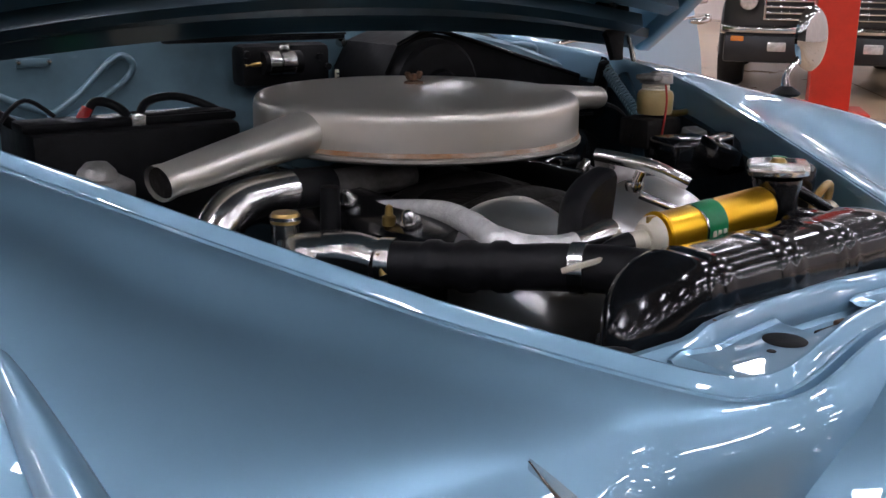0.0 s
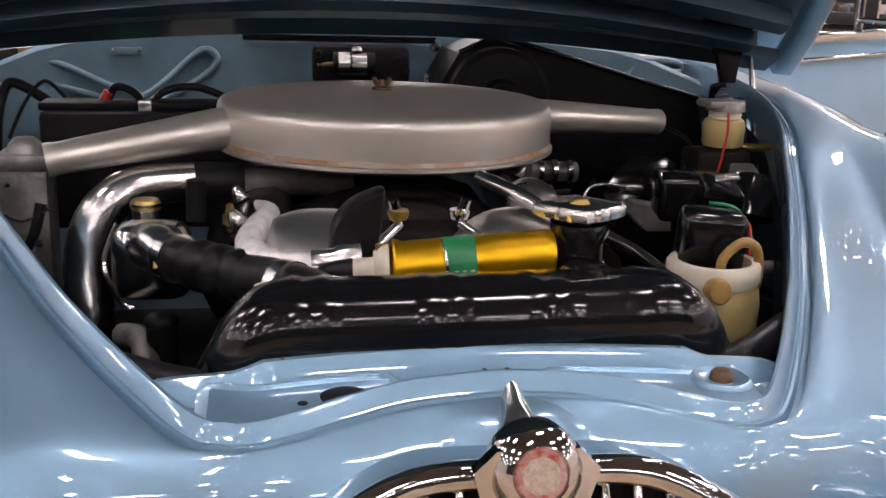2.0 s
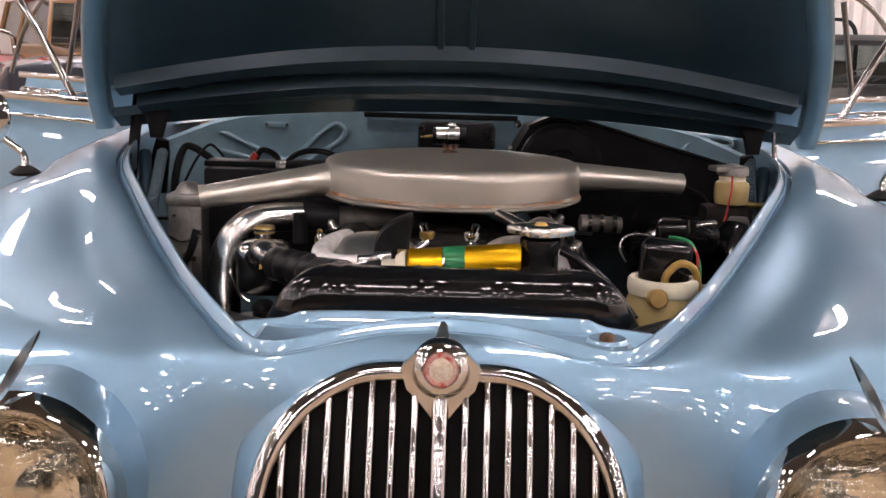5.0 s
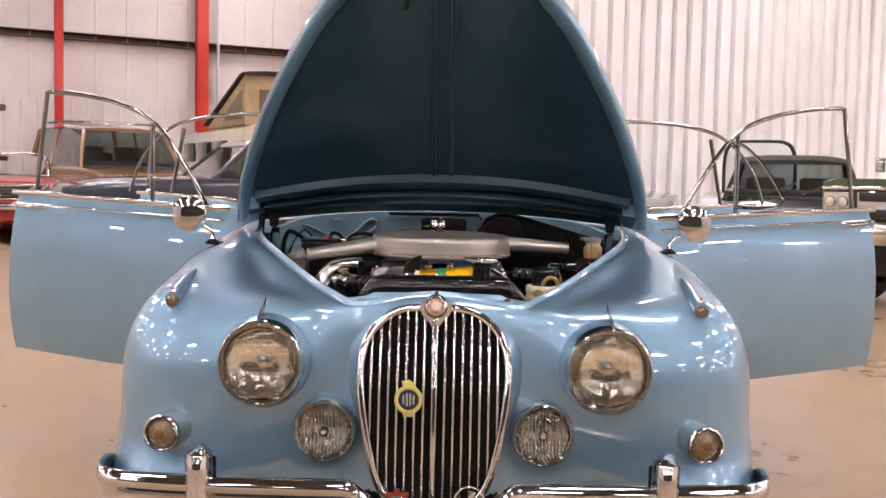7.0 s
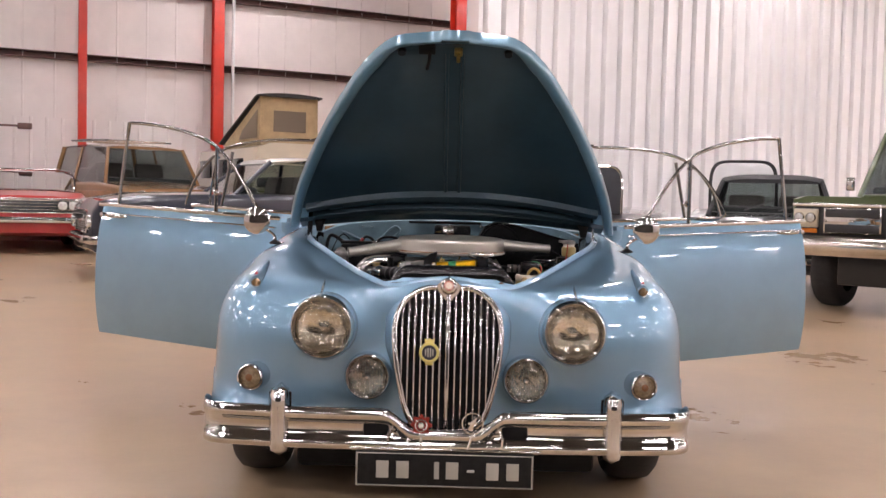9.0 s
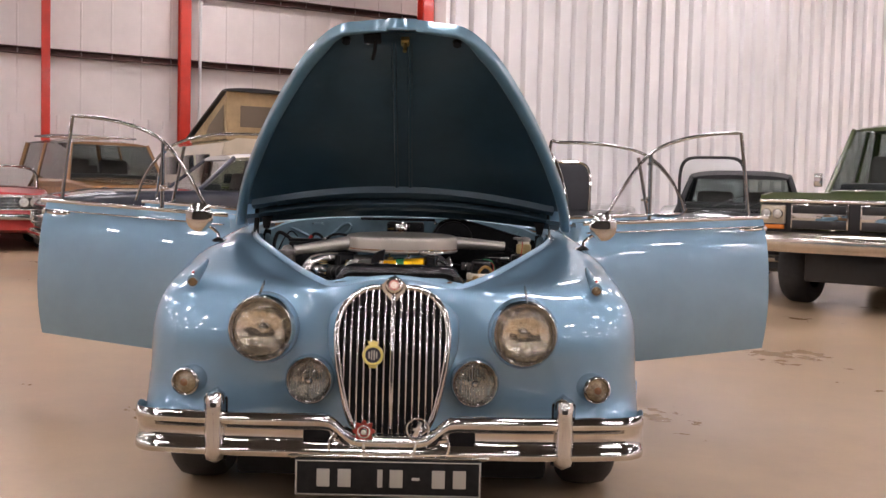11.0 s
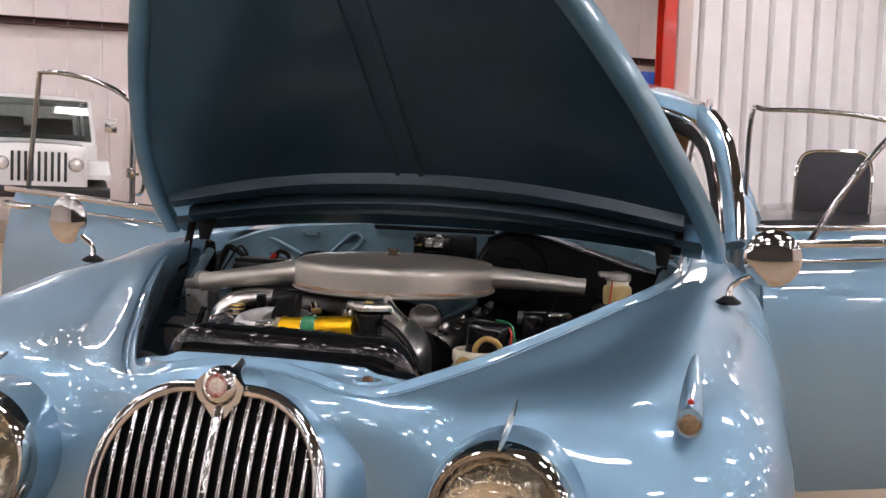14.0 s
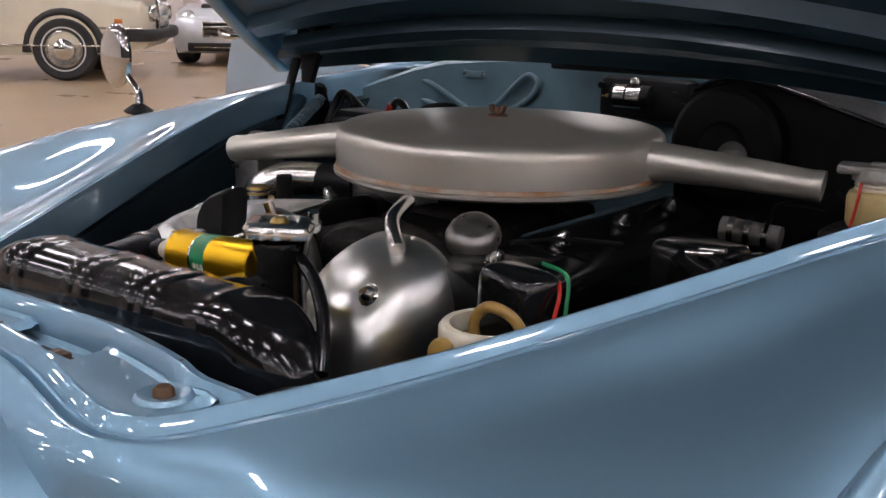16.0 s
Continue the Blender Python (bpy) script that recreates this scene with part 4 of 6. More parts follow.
# roof, pillars and screens
rf = []
for k in range(17):
    f = k / 16
    y = 1.78 + 1.82 * f
    w = .625 - .03 * abs(f - .3) - .12 * max(0, f - .65)
    ze = 1.295 + .095 * math.sin(math.pi * min(1, .05 + .80 * f)) ** .7
    rf.append([Vector((x * w, y - .10 * (1 - x * x) * (1 - f) ** 2 + .06 * (1 - x * x) * f, ze + .075 * (1 - abs(x) ** 4.5) * (.55 + .45 * math.sin(math.pi * min(1, .2 + f * .7))))) for x in np.linspace(-1, 1, 33)])
header = [[p + Vector((0, -dy, -dz)) for p in rf[0]] for dy, dz in ((.034, .040), (.030, .020), (.018, .006))]
rf = header + rf
part("roof", loft(rf, False, False), PAINT, car)
part("roof_lining", loft([[p + Vector((0, 0, -.03)) for p in s] for s in rf], False, False), LEATHER, car)
for s in (-1, 1):
    part("windscreen_pillar", tube([(s * .735, 1.60, .94), (s * .715, 1.66, 1.08), (s * .68, 1.73, 1.22), (s * .615, 1.80, 1.305)], [.034, .028, .028, .03], 12), PAINT, car)
    part("screen_trim", tube([(s * .752, 1.585, .955), (s * .735, 1.645, 1.10), (s * .70, 1.72, 1.235), (s * .655, 1.775, 1.30)], .017, 10), CHROME, car)
    part("screen_seal", tube([(s * .69, 1.56, .975), (s * .67, 1.62, 1.10), (s * .635, 1.69, 1.21), (s * .56, 1.735, 1.275), (s * .40, 1.70, 1.305), (0, 1.665, 1.318)], .012, 8), RUBBER, car)
    part("screen_bead", tube([(s * .705, 1.55, .972), (s * .685, 1.61, 1.10), (s * .65, 1.68, 1.215), (s * .57, 1.722, 1.288), (s * .40, 1.687, 1.318), (0, 1.652, 1.331)], .006, 8), CHROME, car)
    part("centre_pillar", tube([(s * .78, 2.62, .3), (s * .79, 2.62, .9), (s * .71, 2.64, 1.15), (s * .62, 2.66, 1.37)], [.05, .05, .03, .025], 8), PAINT, car)
    part("door_post", tube([(s * .79, 1.65, .3), (s * .79, 1.65, .93)], .045, 8, 1), PAINT, car)
    part("rear_pillar", tube([(s * .78, 3.35, .95), (s * .70, 3.50, 1.15), (s * .55, 3.52, 1.33)], [.09, .08, .06], 10), PAINT, car)
    part("drip_rail", tube([(s * .635, 1.80, 1.305), (s * .645, 2.2, 1.375), (s * .63, 2.9, 1.375), (s * .57, 3.5, 1.31)], .008, 8), CHROME, car)
ws = part("windscreen", loft([[Vector((x * (.69 - .10 * f ** 2), 1.50 + .16 * f + .06 * x * x, .965 + .345 * f - .04 * x * x * f)) for x in np.linspace(-1, 1, 17)] for f in (0, .25, .5, .75, 1)], False, False), PANE, car)
ws.visible_shadow = False
part("rear_screen", loft([[Vector((x * (.5 - .02 * f), 3.60 + .2 * (1 - f) , 1.0 + .34 * f)) for x in np.linspace(-1, 1, 9)] for f in (0, .5, 1)], False, False), PANE, car)
part("dashboard", joined(box(1.35, .22, .16, .04)), WOOD, car, m=pose(0, 1.80, .85))
part("steering_wheel", joined(tube([(.19 * math.cos(a), .19 * math.sin(a), 0) for a in np.linspace(0, 2 * math.pi, 33)], .011, 8, 1, caps=False), box(.36, .03, .015, .005), lathe([(0, .03), (.04, .02), (.05, 0)], 20)), MATT, car, m=pose(.36, 2.06, .93, 65))
for x in (-.36, .36):
    part("seat_back", box(.56, .16, .62, .06, 3), LEATHER, car, m=pose(x, 2.62, .83, -14))
    part("seat_cushion", box(.56, .55, .2, .06, 3), LEATHER, car, m=pose(x, 2.35, .52))
part("rear_seat", joined(box(1.2, .5, .22, .07, 3), moved(box(1.2, .18, .55, .07, 3), pose(0, .28, .35, -16))), LEATHER, car, m=pose(0, 3.15, .52))


def wheel(x, y, s):
    w = part("road_wheel", lathe([(.20, -.085), (.30, -.09), (.322, -.07), (.33, -.03), (.33, .03), (.322, .07), (.30, .09), (.20, .085), (.19, 0), (.2, -.085)], 48), TYRE, car, "black tyre on a blue-centred wheel", pose(x, y, .33, 0, 90 * s))
    part("rim", lathe([(.2, .075), (.19, .085), (.175, .06), (.10, .05), (.09, .07), (0, .08)], 40), CHROME, w)
    part("hub_cap", lathe([(0, .105), (.06, .10), (.09, .085), (.10, .06)], 32), CHROME_DULL, w)
    return w


for x, y, s in ((-.70, AXLE, -1), (.70, AXLE, 1), (-.69, 3.37, -1), (.69, 3.37, 1)):
    wheel(x, y, s)
part("underbody", box(1.3, 1.3, .04, .01), MATT, car, m=pose(0, .85, .20))
# black panel added to give the dark shade below the bumper
part("under_bumper_shade", box(1.04, .05, .22, .02), MATT, car, m=pose(0, .22, .23))
for s in (-1, 1):
    part("arch_liner", box(.04, .86, .42, .02), MATT, car, m=pose(s * .55, AXLE, .43))

# ---------------------------------------------------------------- the engine bay
POLISHED = material("buffed_alloy", (0.76, 0.745, 0.72), 0.31, 1.0, vary=0.08, scale=14, rough_vary=0.06)
DARK_ALLOY = material("smoked_alloy", (0.20, 0.19, 0.18), 0.3, 0.85, vary=0.25, scale=20, bump=0.06, bump_scale=60, rough_vary=0.12)
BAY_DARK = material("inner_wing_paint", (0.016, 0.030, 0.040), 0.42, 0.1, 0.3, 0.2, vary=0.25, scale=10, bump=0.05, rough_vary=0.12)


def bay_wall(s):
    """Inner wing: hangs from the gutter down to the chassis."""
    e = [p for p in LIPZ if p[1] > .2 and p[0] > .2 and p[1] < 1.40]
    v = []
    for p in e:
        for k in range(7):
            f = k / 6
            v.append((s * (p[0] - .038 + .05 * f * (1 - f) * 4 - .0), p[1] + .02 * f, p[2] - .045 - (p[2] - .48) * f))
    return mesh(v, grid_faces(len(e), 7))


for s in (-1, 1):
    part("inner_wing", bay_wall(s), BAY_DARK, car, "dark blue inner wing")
part("bay_floor", box(1.1, 1.15, .03, .01), GRIME, car, m=pose(0, .85, .45))

# bulkhead with its pressings
fw = []
for k in range(21):
    x = -.66 + 1.32 * k / 20
    zt = .968 - .045 * (x / .62) ** 2 - .035 * max(0, abs(x) - .5) / .12
    fw.append([Vector((x, 1.385 - .1 * max(0, abs(x) - .5) / .16, .45)), Vector((x, 1.385 - .1 * max(0, abs(x) - .5) / .16, zt - .03)), Vector((x, 1.383 - .1 * max(0, abs(x) - .5) / .16, zt - .004)), Vector((x, 1.40 - .1 * max(0, abs(x) - .5) / .16, zt + .004))])
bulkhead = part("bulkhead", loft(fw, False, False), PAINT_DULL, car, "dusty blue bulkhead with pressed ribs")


def press(pts, r=.006, close=False):
    return tube([(x, 1.377, z) for x, z in pts], r * 1.05, 8, 8, flat=1.0)


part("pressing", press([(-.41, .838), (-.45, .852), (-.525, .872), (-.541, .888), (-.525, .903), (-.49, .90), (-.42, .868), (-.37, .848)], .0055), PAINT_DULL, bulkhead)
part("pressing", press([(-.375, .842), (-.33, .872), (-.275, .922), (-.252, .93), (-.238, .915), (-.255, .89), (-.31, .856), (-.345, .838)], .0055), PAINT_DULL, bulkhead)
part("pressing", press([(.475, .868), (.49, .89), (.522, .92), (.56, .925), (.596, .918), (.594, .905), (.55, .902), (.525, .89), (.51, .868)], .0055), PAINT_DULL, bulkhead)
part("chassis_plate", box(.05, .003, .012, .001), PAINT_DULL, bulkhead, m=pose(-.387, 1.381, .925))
for dx in (-.022, .022):
    part("rivet", lathe([(0, .003), (.003, .002), (.004, 0)], 10), CHROME_DULL, bulkhead, m=pose(-.387 + dx, 1.379, .926, 90))
part("top_rail", joined(box(.33, .02, .01, .004), moved(box(.33, .005, .004, .001), pose(0, -.01, .005))), MATT, bulkhead, m=pose(-.03, 1.36, .953))
part("latch_button", lathe([(0, .016), (.006, .015), (.008, .01), (.009, 0)], 16), CHROME_DULL, bulkhead, m=pose(.136, 1.372, .942, 90))
part("rubber_grommet", lathe([(0, .004), (.008, .006), (.012, .003), (.013, 0)], 18), RUBBER, bulkhead, m=pose(.60, 1.365, .862, 90))

# wiper motor on its bracket
wm = part("wiper_motor", box(.165, .05, .07, .012), MATT, car, "black wiper motor with a bright band", pose(.005, 1.345, .91))
part("motor_can", tube([(-.05, -.028, .005), (.02, -.028, .005)], .019, 20, 1), MATT, wm)
part("bright_band", tube([(-.042, -.028, .005), (-.022, -.028, .005)], .0205, 20, 1), CHROME_DULL, wm)
part("bright_band", tube([(-.019, -.028, .005), (.006, -.028, .005)], .0205, 20, 1), ALLOY, wm)
part("terminal", tube([(-.075, -.02, .002), (-.05, -.026, .004)], .004, 8, 1), BRASS, wm)
part("band_screw", lathe([(0, .01), (.008, .008), (.01, 0)], 10), CHROME_DULL, wm, m=pose(-.01, -.03, .027))
for x, z in ((.06, .012), (.075, -.005), (-.075, .02)):
    part("fixing_bolt", lathe([(0, .006), (.006, .005), (.007, 0)], 8), MATT, wm, m=pose(x, -.025, z, 90))

# heater drum and duct
ht = part("heater_box", loft([[Vector((x, y, z)) for x, z in ((.13, .70), (.125, .90), (.15, .944), (.21, .965), (.283, .952), (.42, .914), (.565, .874), (.60, .72))] for y in (1.21, 1.225, 1.375)], True), MATT, car, "black heater box with a round fan drum")
part("fan_drum", lathe([(0, .07), (.03, .07), (.035, .062), (.075, .06), (.083, .052), (.085, 0)], 40), MATT, ht, m=pose(.215, 1.235, .872, 90))
part("fan_hub", lathe([(0, .02), (.012, .018), (.02, .008), (.022, 0)], 20), CAST, ht, m=pose(.235, 1.165, .86, 90))
part("seam", tube([(.15, 1.208, .945), (.21, 1.205, .967), (.283, 1.207, .954), (.42, 1.208, .916), (.565, 1.21, .876)], .004, 8), BLACK, ht)
part("maker_label", box(.035, .003, .02, .001), WHITE_PLASTIC, ht, m=pose(.135, 1.36, .885))
part("label_bar", joined(box(.03, .002, .003, .0), moved(box(.03, .002, .003, .0), pose(0, 0, .007))), NAVY, ht, m=pose(.135, 1.357, .881))

# battery with leads
bt = part("battery", box(.28, .17, .17, .008), MATT, car, "black battery with red and black leads", pose(-.335, 1.165, .775))
part("battery_lid", joined(box(.29, .06, .012, .004), moved(box(.13, .05, .016, .004), pose(.075, -.0, .0))), MATT, bt, m=pose(0, -.03, .09))
part("lid_label", box(.10, .04, .002, 0), WHITE_PLASTIC, bt, m=pose(.085, .02, .0875))
part("lid_tag", box(.05, .03, .002, 0), GREEN_TAPE, bt, m=pose(-.02, .03, .0875))
part("lead", tube([(-.055, -.02, .09), (-.04, -.02, .115), (-.01, -.03, .105), (0, -.05, .08), (.01, -.08, .02)], .0065, 8), RUBBER, bt)
part("lead", tube([(.005, -.05, .085), (.03, -.02, .11), (.075, -.01, .115), (.12, -.02, .10), (.15, -.03, .08)], .006, 8), RUBBER, bt)
part("lead", tube([(-.14, .0, .09), (-.18, .0, .115), (-.2, .0, .11), (-.21, -.02, .06), (-.2, -.08, -.02)], .008, 8), RUBBER, bt)
part("lead_tape", tube([(-.062, -.02, .088), (-.05, -.02, .108)], .008, 8, 1), RED, bt)
part("clamp", box(.02, .014, .03, .003), CHROME_DULL, bt, m=pose(.004, -.055, .085))

# air cleaner: a shallow silver drum with two tapering horns
AC = (0.0, .936)
ac = part("air_cleaner", lathe([(0, .052), (.06, .0515), (.12, .0495), (.18, .0455), (.205, .0425), (.2115, .0412), (.2165, .039), (.2200, .0350), (.2215, .030), (.2222, .024), (.2225, -.006), (.2226, -.010), (.2226, -.014)], 96), SILVER, car, "silver drum air cleaner with two intake horns and rust at its lower rim", pose(*AC, .862))
part("base_pan", lathe([(.2225, -.014), (.226, -.016), (.226, -.020), (.218, -.024), (.15, -.03), (.05, -.03)], 96), SILVER, ac)
part("rust_line", lathe([(.2227, -.0085), (.2231, -.0105), (.2245, -.0142)], 96), RUST, ac)
part("wing_nut", joined(lathe([(0, .014), (.004, .013), (.0055, .005), (.013, .003), (.014, 0)], 20), *[moved(box(.006, .010, .012, .003), pose(x, 0, .011, 0, x * 2500)) for x in (-.009, .009)]), RUSTY_STEEL, ac, "rusty wing nut", m=pose(-.005, 0, .0515))


part("intake_horn", tube([(-.13, -.04, .012), (-.20, -.058, .008), (-.30, -.084, -.006), (-.414, -.115, -.024)], [.040, .0345, .0285, .0235], 36, 6, flat=.8, caps=False), SILVER, ac)
part("horn_lip", tube([(-.405, -.1125, -.0225), (-.412, -.1145, -.0237), (-.416, -.1155, -.0243)], [.0242, .0252, .0245], 32, 1, flat=.82, caps=False), SILVER, ac)
part("horn_throat", tube([(-.30, -.084, -.006), (-.412, -.1145, -.0236)], [.026, .0215], 28, 1, flat=.8, caps=True), GRIME, ac)
part("intake_horn", tube([(.13, .012, .016), (.20, .026, .014), (.30, .048, .009), (.415, .073, .001)], [.034, .030, .025, .0205], 32, 6, flat=.85, caps=False), SILVER, ac)
part("horn_lip", tube([(.406, .0712, .0016), (.413, .0727, .0012), (.417, .0735, .0008)], [.0212, .022, .0214], 28, 1, flat=.86, caps=False), SILVER, ac)
part("horn_throat", tube([(.30, .048, .009), (.414, .0728, .0011)], [.022, .0185], 24, 1, flat=.85, caps=True), GRIME, ac)

# left-hand pipes: alloy elbow, sleeve and exhaust-side pipe
el = part("intake_elbow", tube([(-.245, .842, .809), (-.311, .835, .803), (-.345, .82, .786), (-.365, .81, .752), (-.372, .80, .705), (-.37, .785, .659), (-.367, .775, .58)], [.0235, .0255, .027, .0285, .0295, .0295, .0295], 24, 8), ALLOY, car, "polished alloy elbow pipe")
part("rubber_sleeve", tube([(-.19, .855, .806), (-.25, .842, .808)], .0245, 20, 1), RUBBER, el)
part("pipe_run", tube([(-.05, .88, .80), (-.12, .87, .803), (-.20, .855, .806)], .019, 16, 4), CAST, el)
part("hose_clip", tube([(-.386, .74, .628), (-.35, .73, .628)], .012, 10, 1), CHROME_DULL, el)

# engine block, banks and front cover
block = part("engine_block", box(.34, .55, .22, .04, 3), GRIME, car, "dark grimy vee engine under the air cleaner", pose(0, .87, .62))
for s in (-1, 1):
    vc = part("valve_cover", loft([[Vector((w * .055, y, .0 + h)) for w, h in ((-1, -.03), (-1, .012), (-.8, .030), (-.35, .040), (.35, .040), (.8, .030), (1, .012), (1, -.03))] for y in (-.26, -.252, .252, .26)], True), BLACK, block, "", pose(s * .175, 0, .135, 0, s * 24, 0))
    for yy in (-.2, -.07, .07, .2):
        part("dome_nut", lathe([(0, .014), (.005, .012), (.008, .006), (.009, .0), (.012, 0), (.012, -.004)], 12), CHROME_DULL, block, m=pose(s * .175 + s * .017, yy, .178, 0, s * 24, 0))
# inlet manifold and carburettor shadows beneath the cleaner
part("inlet_manifold", box(.16, .42, .06, .02), GRIME, block, m=pose(0, 0, .14))
for y in (-.15, -.03, .1):
    part("manifold_runner", tube([(-.12, y, 0), (0, y, .03), (.12, y, 0)], .018, 12, 4), GRIME, block, m=pose(0, 0, .14))
# polished front covers: each bank ends in a domed nose
def bank_cover(s):
    """A smooth dome that rounds down at the front and runs back under the air cleaner."""
    out = []
    for k in range(22):
        f = k / 21
        y = .487 + .125 * f ** 1.6
        q = math.sqrt(max(0, 1 - (1 - min(1, (y - .4869) / .112)) ** 2.2))
        w, h = .079 * (.25 + .75 * q), .088 * q + .002
        arch = [Vector((s * .106 + w * math.copysign(abs(math.cos(a)) ** .8, math.cos(a)), y, .735 - .03 * (1 - f) + h * math.sin(a) ** .85)) for a in np.linspace(0, math.pi, 25)]
        out.append([arch[0] - Vector((0, 0, .015))] + arch + [arch[-1] - Vector((0, 0, .015))])
    last = out[-1]
    out.append([p + Vector((0, .012, -.004)) for p in last])
    out.append([Vector((s * .106 + (p.x - s * .106) * .92, p.y + .02, .735 + (p.z - .735) * .88)) for p in last])
    return loft(out, True, True)


for s in (-1, 1):
    bc = part("front_cover", bank_cover(s), POLISHED, block, "polished alloy bank cover with a domed front")
    bc.matrix_parent_inverse = Matrix.Translation((0, -.87, -.62))
    for x, y, z, tilt in ((.055, .505, .80, 55), (.16, .505, .79, 55)):
        part("cover_bolt", lathe([(0, .010), (.005, .0095), (.008, .006), (.0085, .001), (.012, 0)], 10), CHROME_DULL, bc, m=pose(s * x, y, z, tilt))
for s, x in ((-1, -.03), (1, .032)):
    part("bleed_bolt", tube([(x, -.315, .205), (x - s * -.006, -.32, .228)], .006, 8, 1), CHROME, block)
    part("bolt_collar", lathe([(0, .004), (.010, .004), (.011, 0), (.009, -.006)], 12), BRASS if s < 0 else CHROME_DULL, block, m=pose(x, -.316, .212))
    part("cast_rib", tube([(x, -.325, .203), (x + s * .03, -.36, .185), (x + s * .05, -.38, .165)], .005, 8), ALLOY, block)
part("oil_filler_cap", lathe([(0, .018), (.018, .017), (.026, .012), (.031, .004), (.032, -.004), (.026, -.012), (.024, -.04)], 30), DARK_ALLOY, car, "dark grey oil filler cap", pose(.145, .69, .815, 30, 14))
part("strut", tube([(.140, .57, .82), (.105, .60, .84), (.075, .66, .848)], .0085, 12), ALLOY, car)

# alloy pump and ribbed hose on the left
pump = part("water_housing", box(.085, .065, .085, .02, 3), ALLOY, car, "polished alloy water housing with filler", pose(-.285, .70, .748))
part("filler_tube", lathe([(.016, -.02), (.0155, .035), (.018, .036), (.018, .04)], 20), ALLOY, pump, m=pose(-.012, .06, .012))
part("filler_cap", lathe([(0, .008), (.0145, .0075), (.0165, .003), (.0165, -.004)], 20), BRASS, pump, m=pose(-.012, .06, .048))
part("housing_neck", tube([(.0, -.02, .02), (.012, -.05, .026), (.024, -.078, .024)], [.028, .026, .023], 18), ALLOY, pump)
part("dark_plug", lathe([(0, .03), (.011, .028), (.012, -.02)], 14), MATT, pump, m=pose(.045, .06, .05))
part("sensor", lathe([(0, .024), (.004, .022), (.005, .012), (.008, .01), (.008, 0)], 10), BRASS, pump, m=pose(.085, .0, .04))
part("side_wire", tube([(-.04, .02, .035), (-.05, -.02, .0), (-.035, -.02, -.04), (-.02, -.02, -.05)], .003, 6), CHROME_DULL, pump)
HP = [(-.264, .632, .771), (-.235, .592, .773), (-.20, .545, .777), (-.165, .495, .783), (-.13, .44, .788), (-.11, .395, .79)]
hv = rows_interp(HP, 10)
rr = [.0235 + (.003 if (8 < i < 30 and (i // 3) % 2 == 0) else 0) for i in range(len(hv))]
hose = part("top_hose", tube(hv, rr, 22, 1), RUBBER, car, "black ribbed radiator hose with clips")
part("hose_clip", tube([(-.258, .625, .7715), (-.249, .613, .772)], .0262, 22, 1), CHROME_DULL, hose)
part("clip_screw", tube([(-.27, .602, .765), (-.27, .612, .785)], .005, 8, 1), BRASS, hose)
part("hose_clip", tube([(-.145, .462, .786), (-.137, .450, .787)], .0258, 22, 1), CHROME_DULL, hose)

# foil-wrapped pipe
FP = [(-.190, .92, .770), (-.178, .82, .780), (-.160, .72, .797), (-.158, .655, .806), (-.171, .59, .808), (-.177, .545, .803), (-.162, .508, .798), (-.138, .493, .798), (-.114, .488, .80)]
fo = part("foil_pipe", tube(FP, [.011, .0115, .012, .0125, .0132, .0138, .0138, .0132, .0125], 20, 8), FOIL, car, "foil-wrapped breather pipe with an alloy elbow")
part("pipe_end", tube([(-.118, .4885, .80), (-.098, .486, .8025), (-.092, .4855, .803), (-.072, .484, .806)], [.0128, .0128, .0165, .0165], 22, 1), ALLOY, fo)
part("thin_cable", tube([(-.105, .43, .79), (-.12, .425, .803), (-.15, .43, .80), (-.17, .45, .79)], .003, 6), WHITE_PLASTIC, fo)

# coil and distributor boot
coil = part("ignition_coil", tube([(-.062, .441, .8065), (-.060, .441, .8065), (-.058, .441, .8065), (-.05, .44, .807), (.080, .424, .821), (.082, .424, .821)], [.022, .0245, .0245, .0225, .0225, .020], 30, 1), GOLD, car, "gold ignition coil with a green label", pose(.0115, .004, .002))
part("coil_label", tube([(-.014, .4355, .8108), (.014, .4325, .8138)], .0229, 30, 1, caps=False), GREEN_TAPE, coil)
for a in (-.0165, .0155):
    part("label_edge", tube([(a, .4355 - .0003, .8108 + a * .1 + .0008), (a + .003, .4352, .8111 + a * .1 + .0008)], .0232, 30, 1, caps=False), CHROME_DULL, coil)
part("label_print", joined(*[moved(box(.004, .0015, .012, 0), pose(x, 0, 0)) for x in (-.006, .001, .008)]), WHITE_PLASTIC, coil, m=pose(0, .4115, .804, 0, -5, -6))
part("coil_cap", tube([(-.063, .4415, .8063), (-.068, .442, .806), (-.076, .443, .805)], [.0215, .021, .015], 24, 1), WHITE_PLASTIC, coil)
part("coil_tower", tube([(-.074, .4425, .8045), (-.098, .445, .802)], .0105, 16, 1), WHITE_PLASTIC, coil)
for z in (.824, .786):
    part("terminal", box(.012, .004, .008, .001), BRASS, coil, m=pose(-.07, .44, z))
part("coil_lead", tube([(-.095, .445, .802), (-.115, .448, .80), (-.135, .455, .79), (-.15, .47, .77)], [.012, .009, .006, .006], 10), RUBBER, coil)
boot_edge = rows_interp([(-.104, 0, .772), (-.102, 0, .80), (-.098, 0, .832), (-.082, 0, .853), (-.062, 0, .863), (-.050, 0, .866), (-.049, 0, .855), (-.053, 0, .82), (-.058, 0, .772)], 4)
part("distributor_boot", loft([[Vector((-.076 + (p.x + .076) * k, .500 + o, .815 + (p.z - .815) * k)) for p in boot_edge] for o, k in ((0, .90), (.004, .97), (.010, 1), (.026, 1), (.032, .97), (.035, .9))], True), RUBBER, car, "black rubber boot")

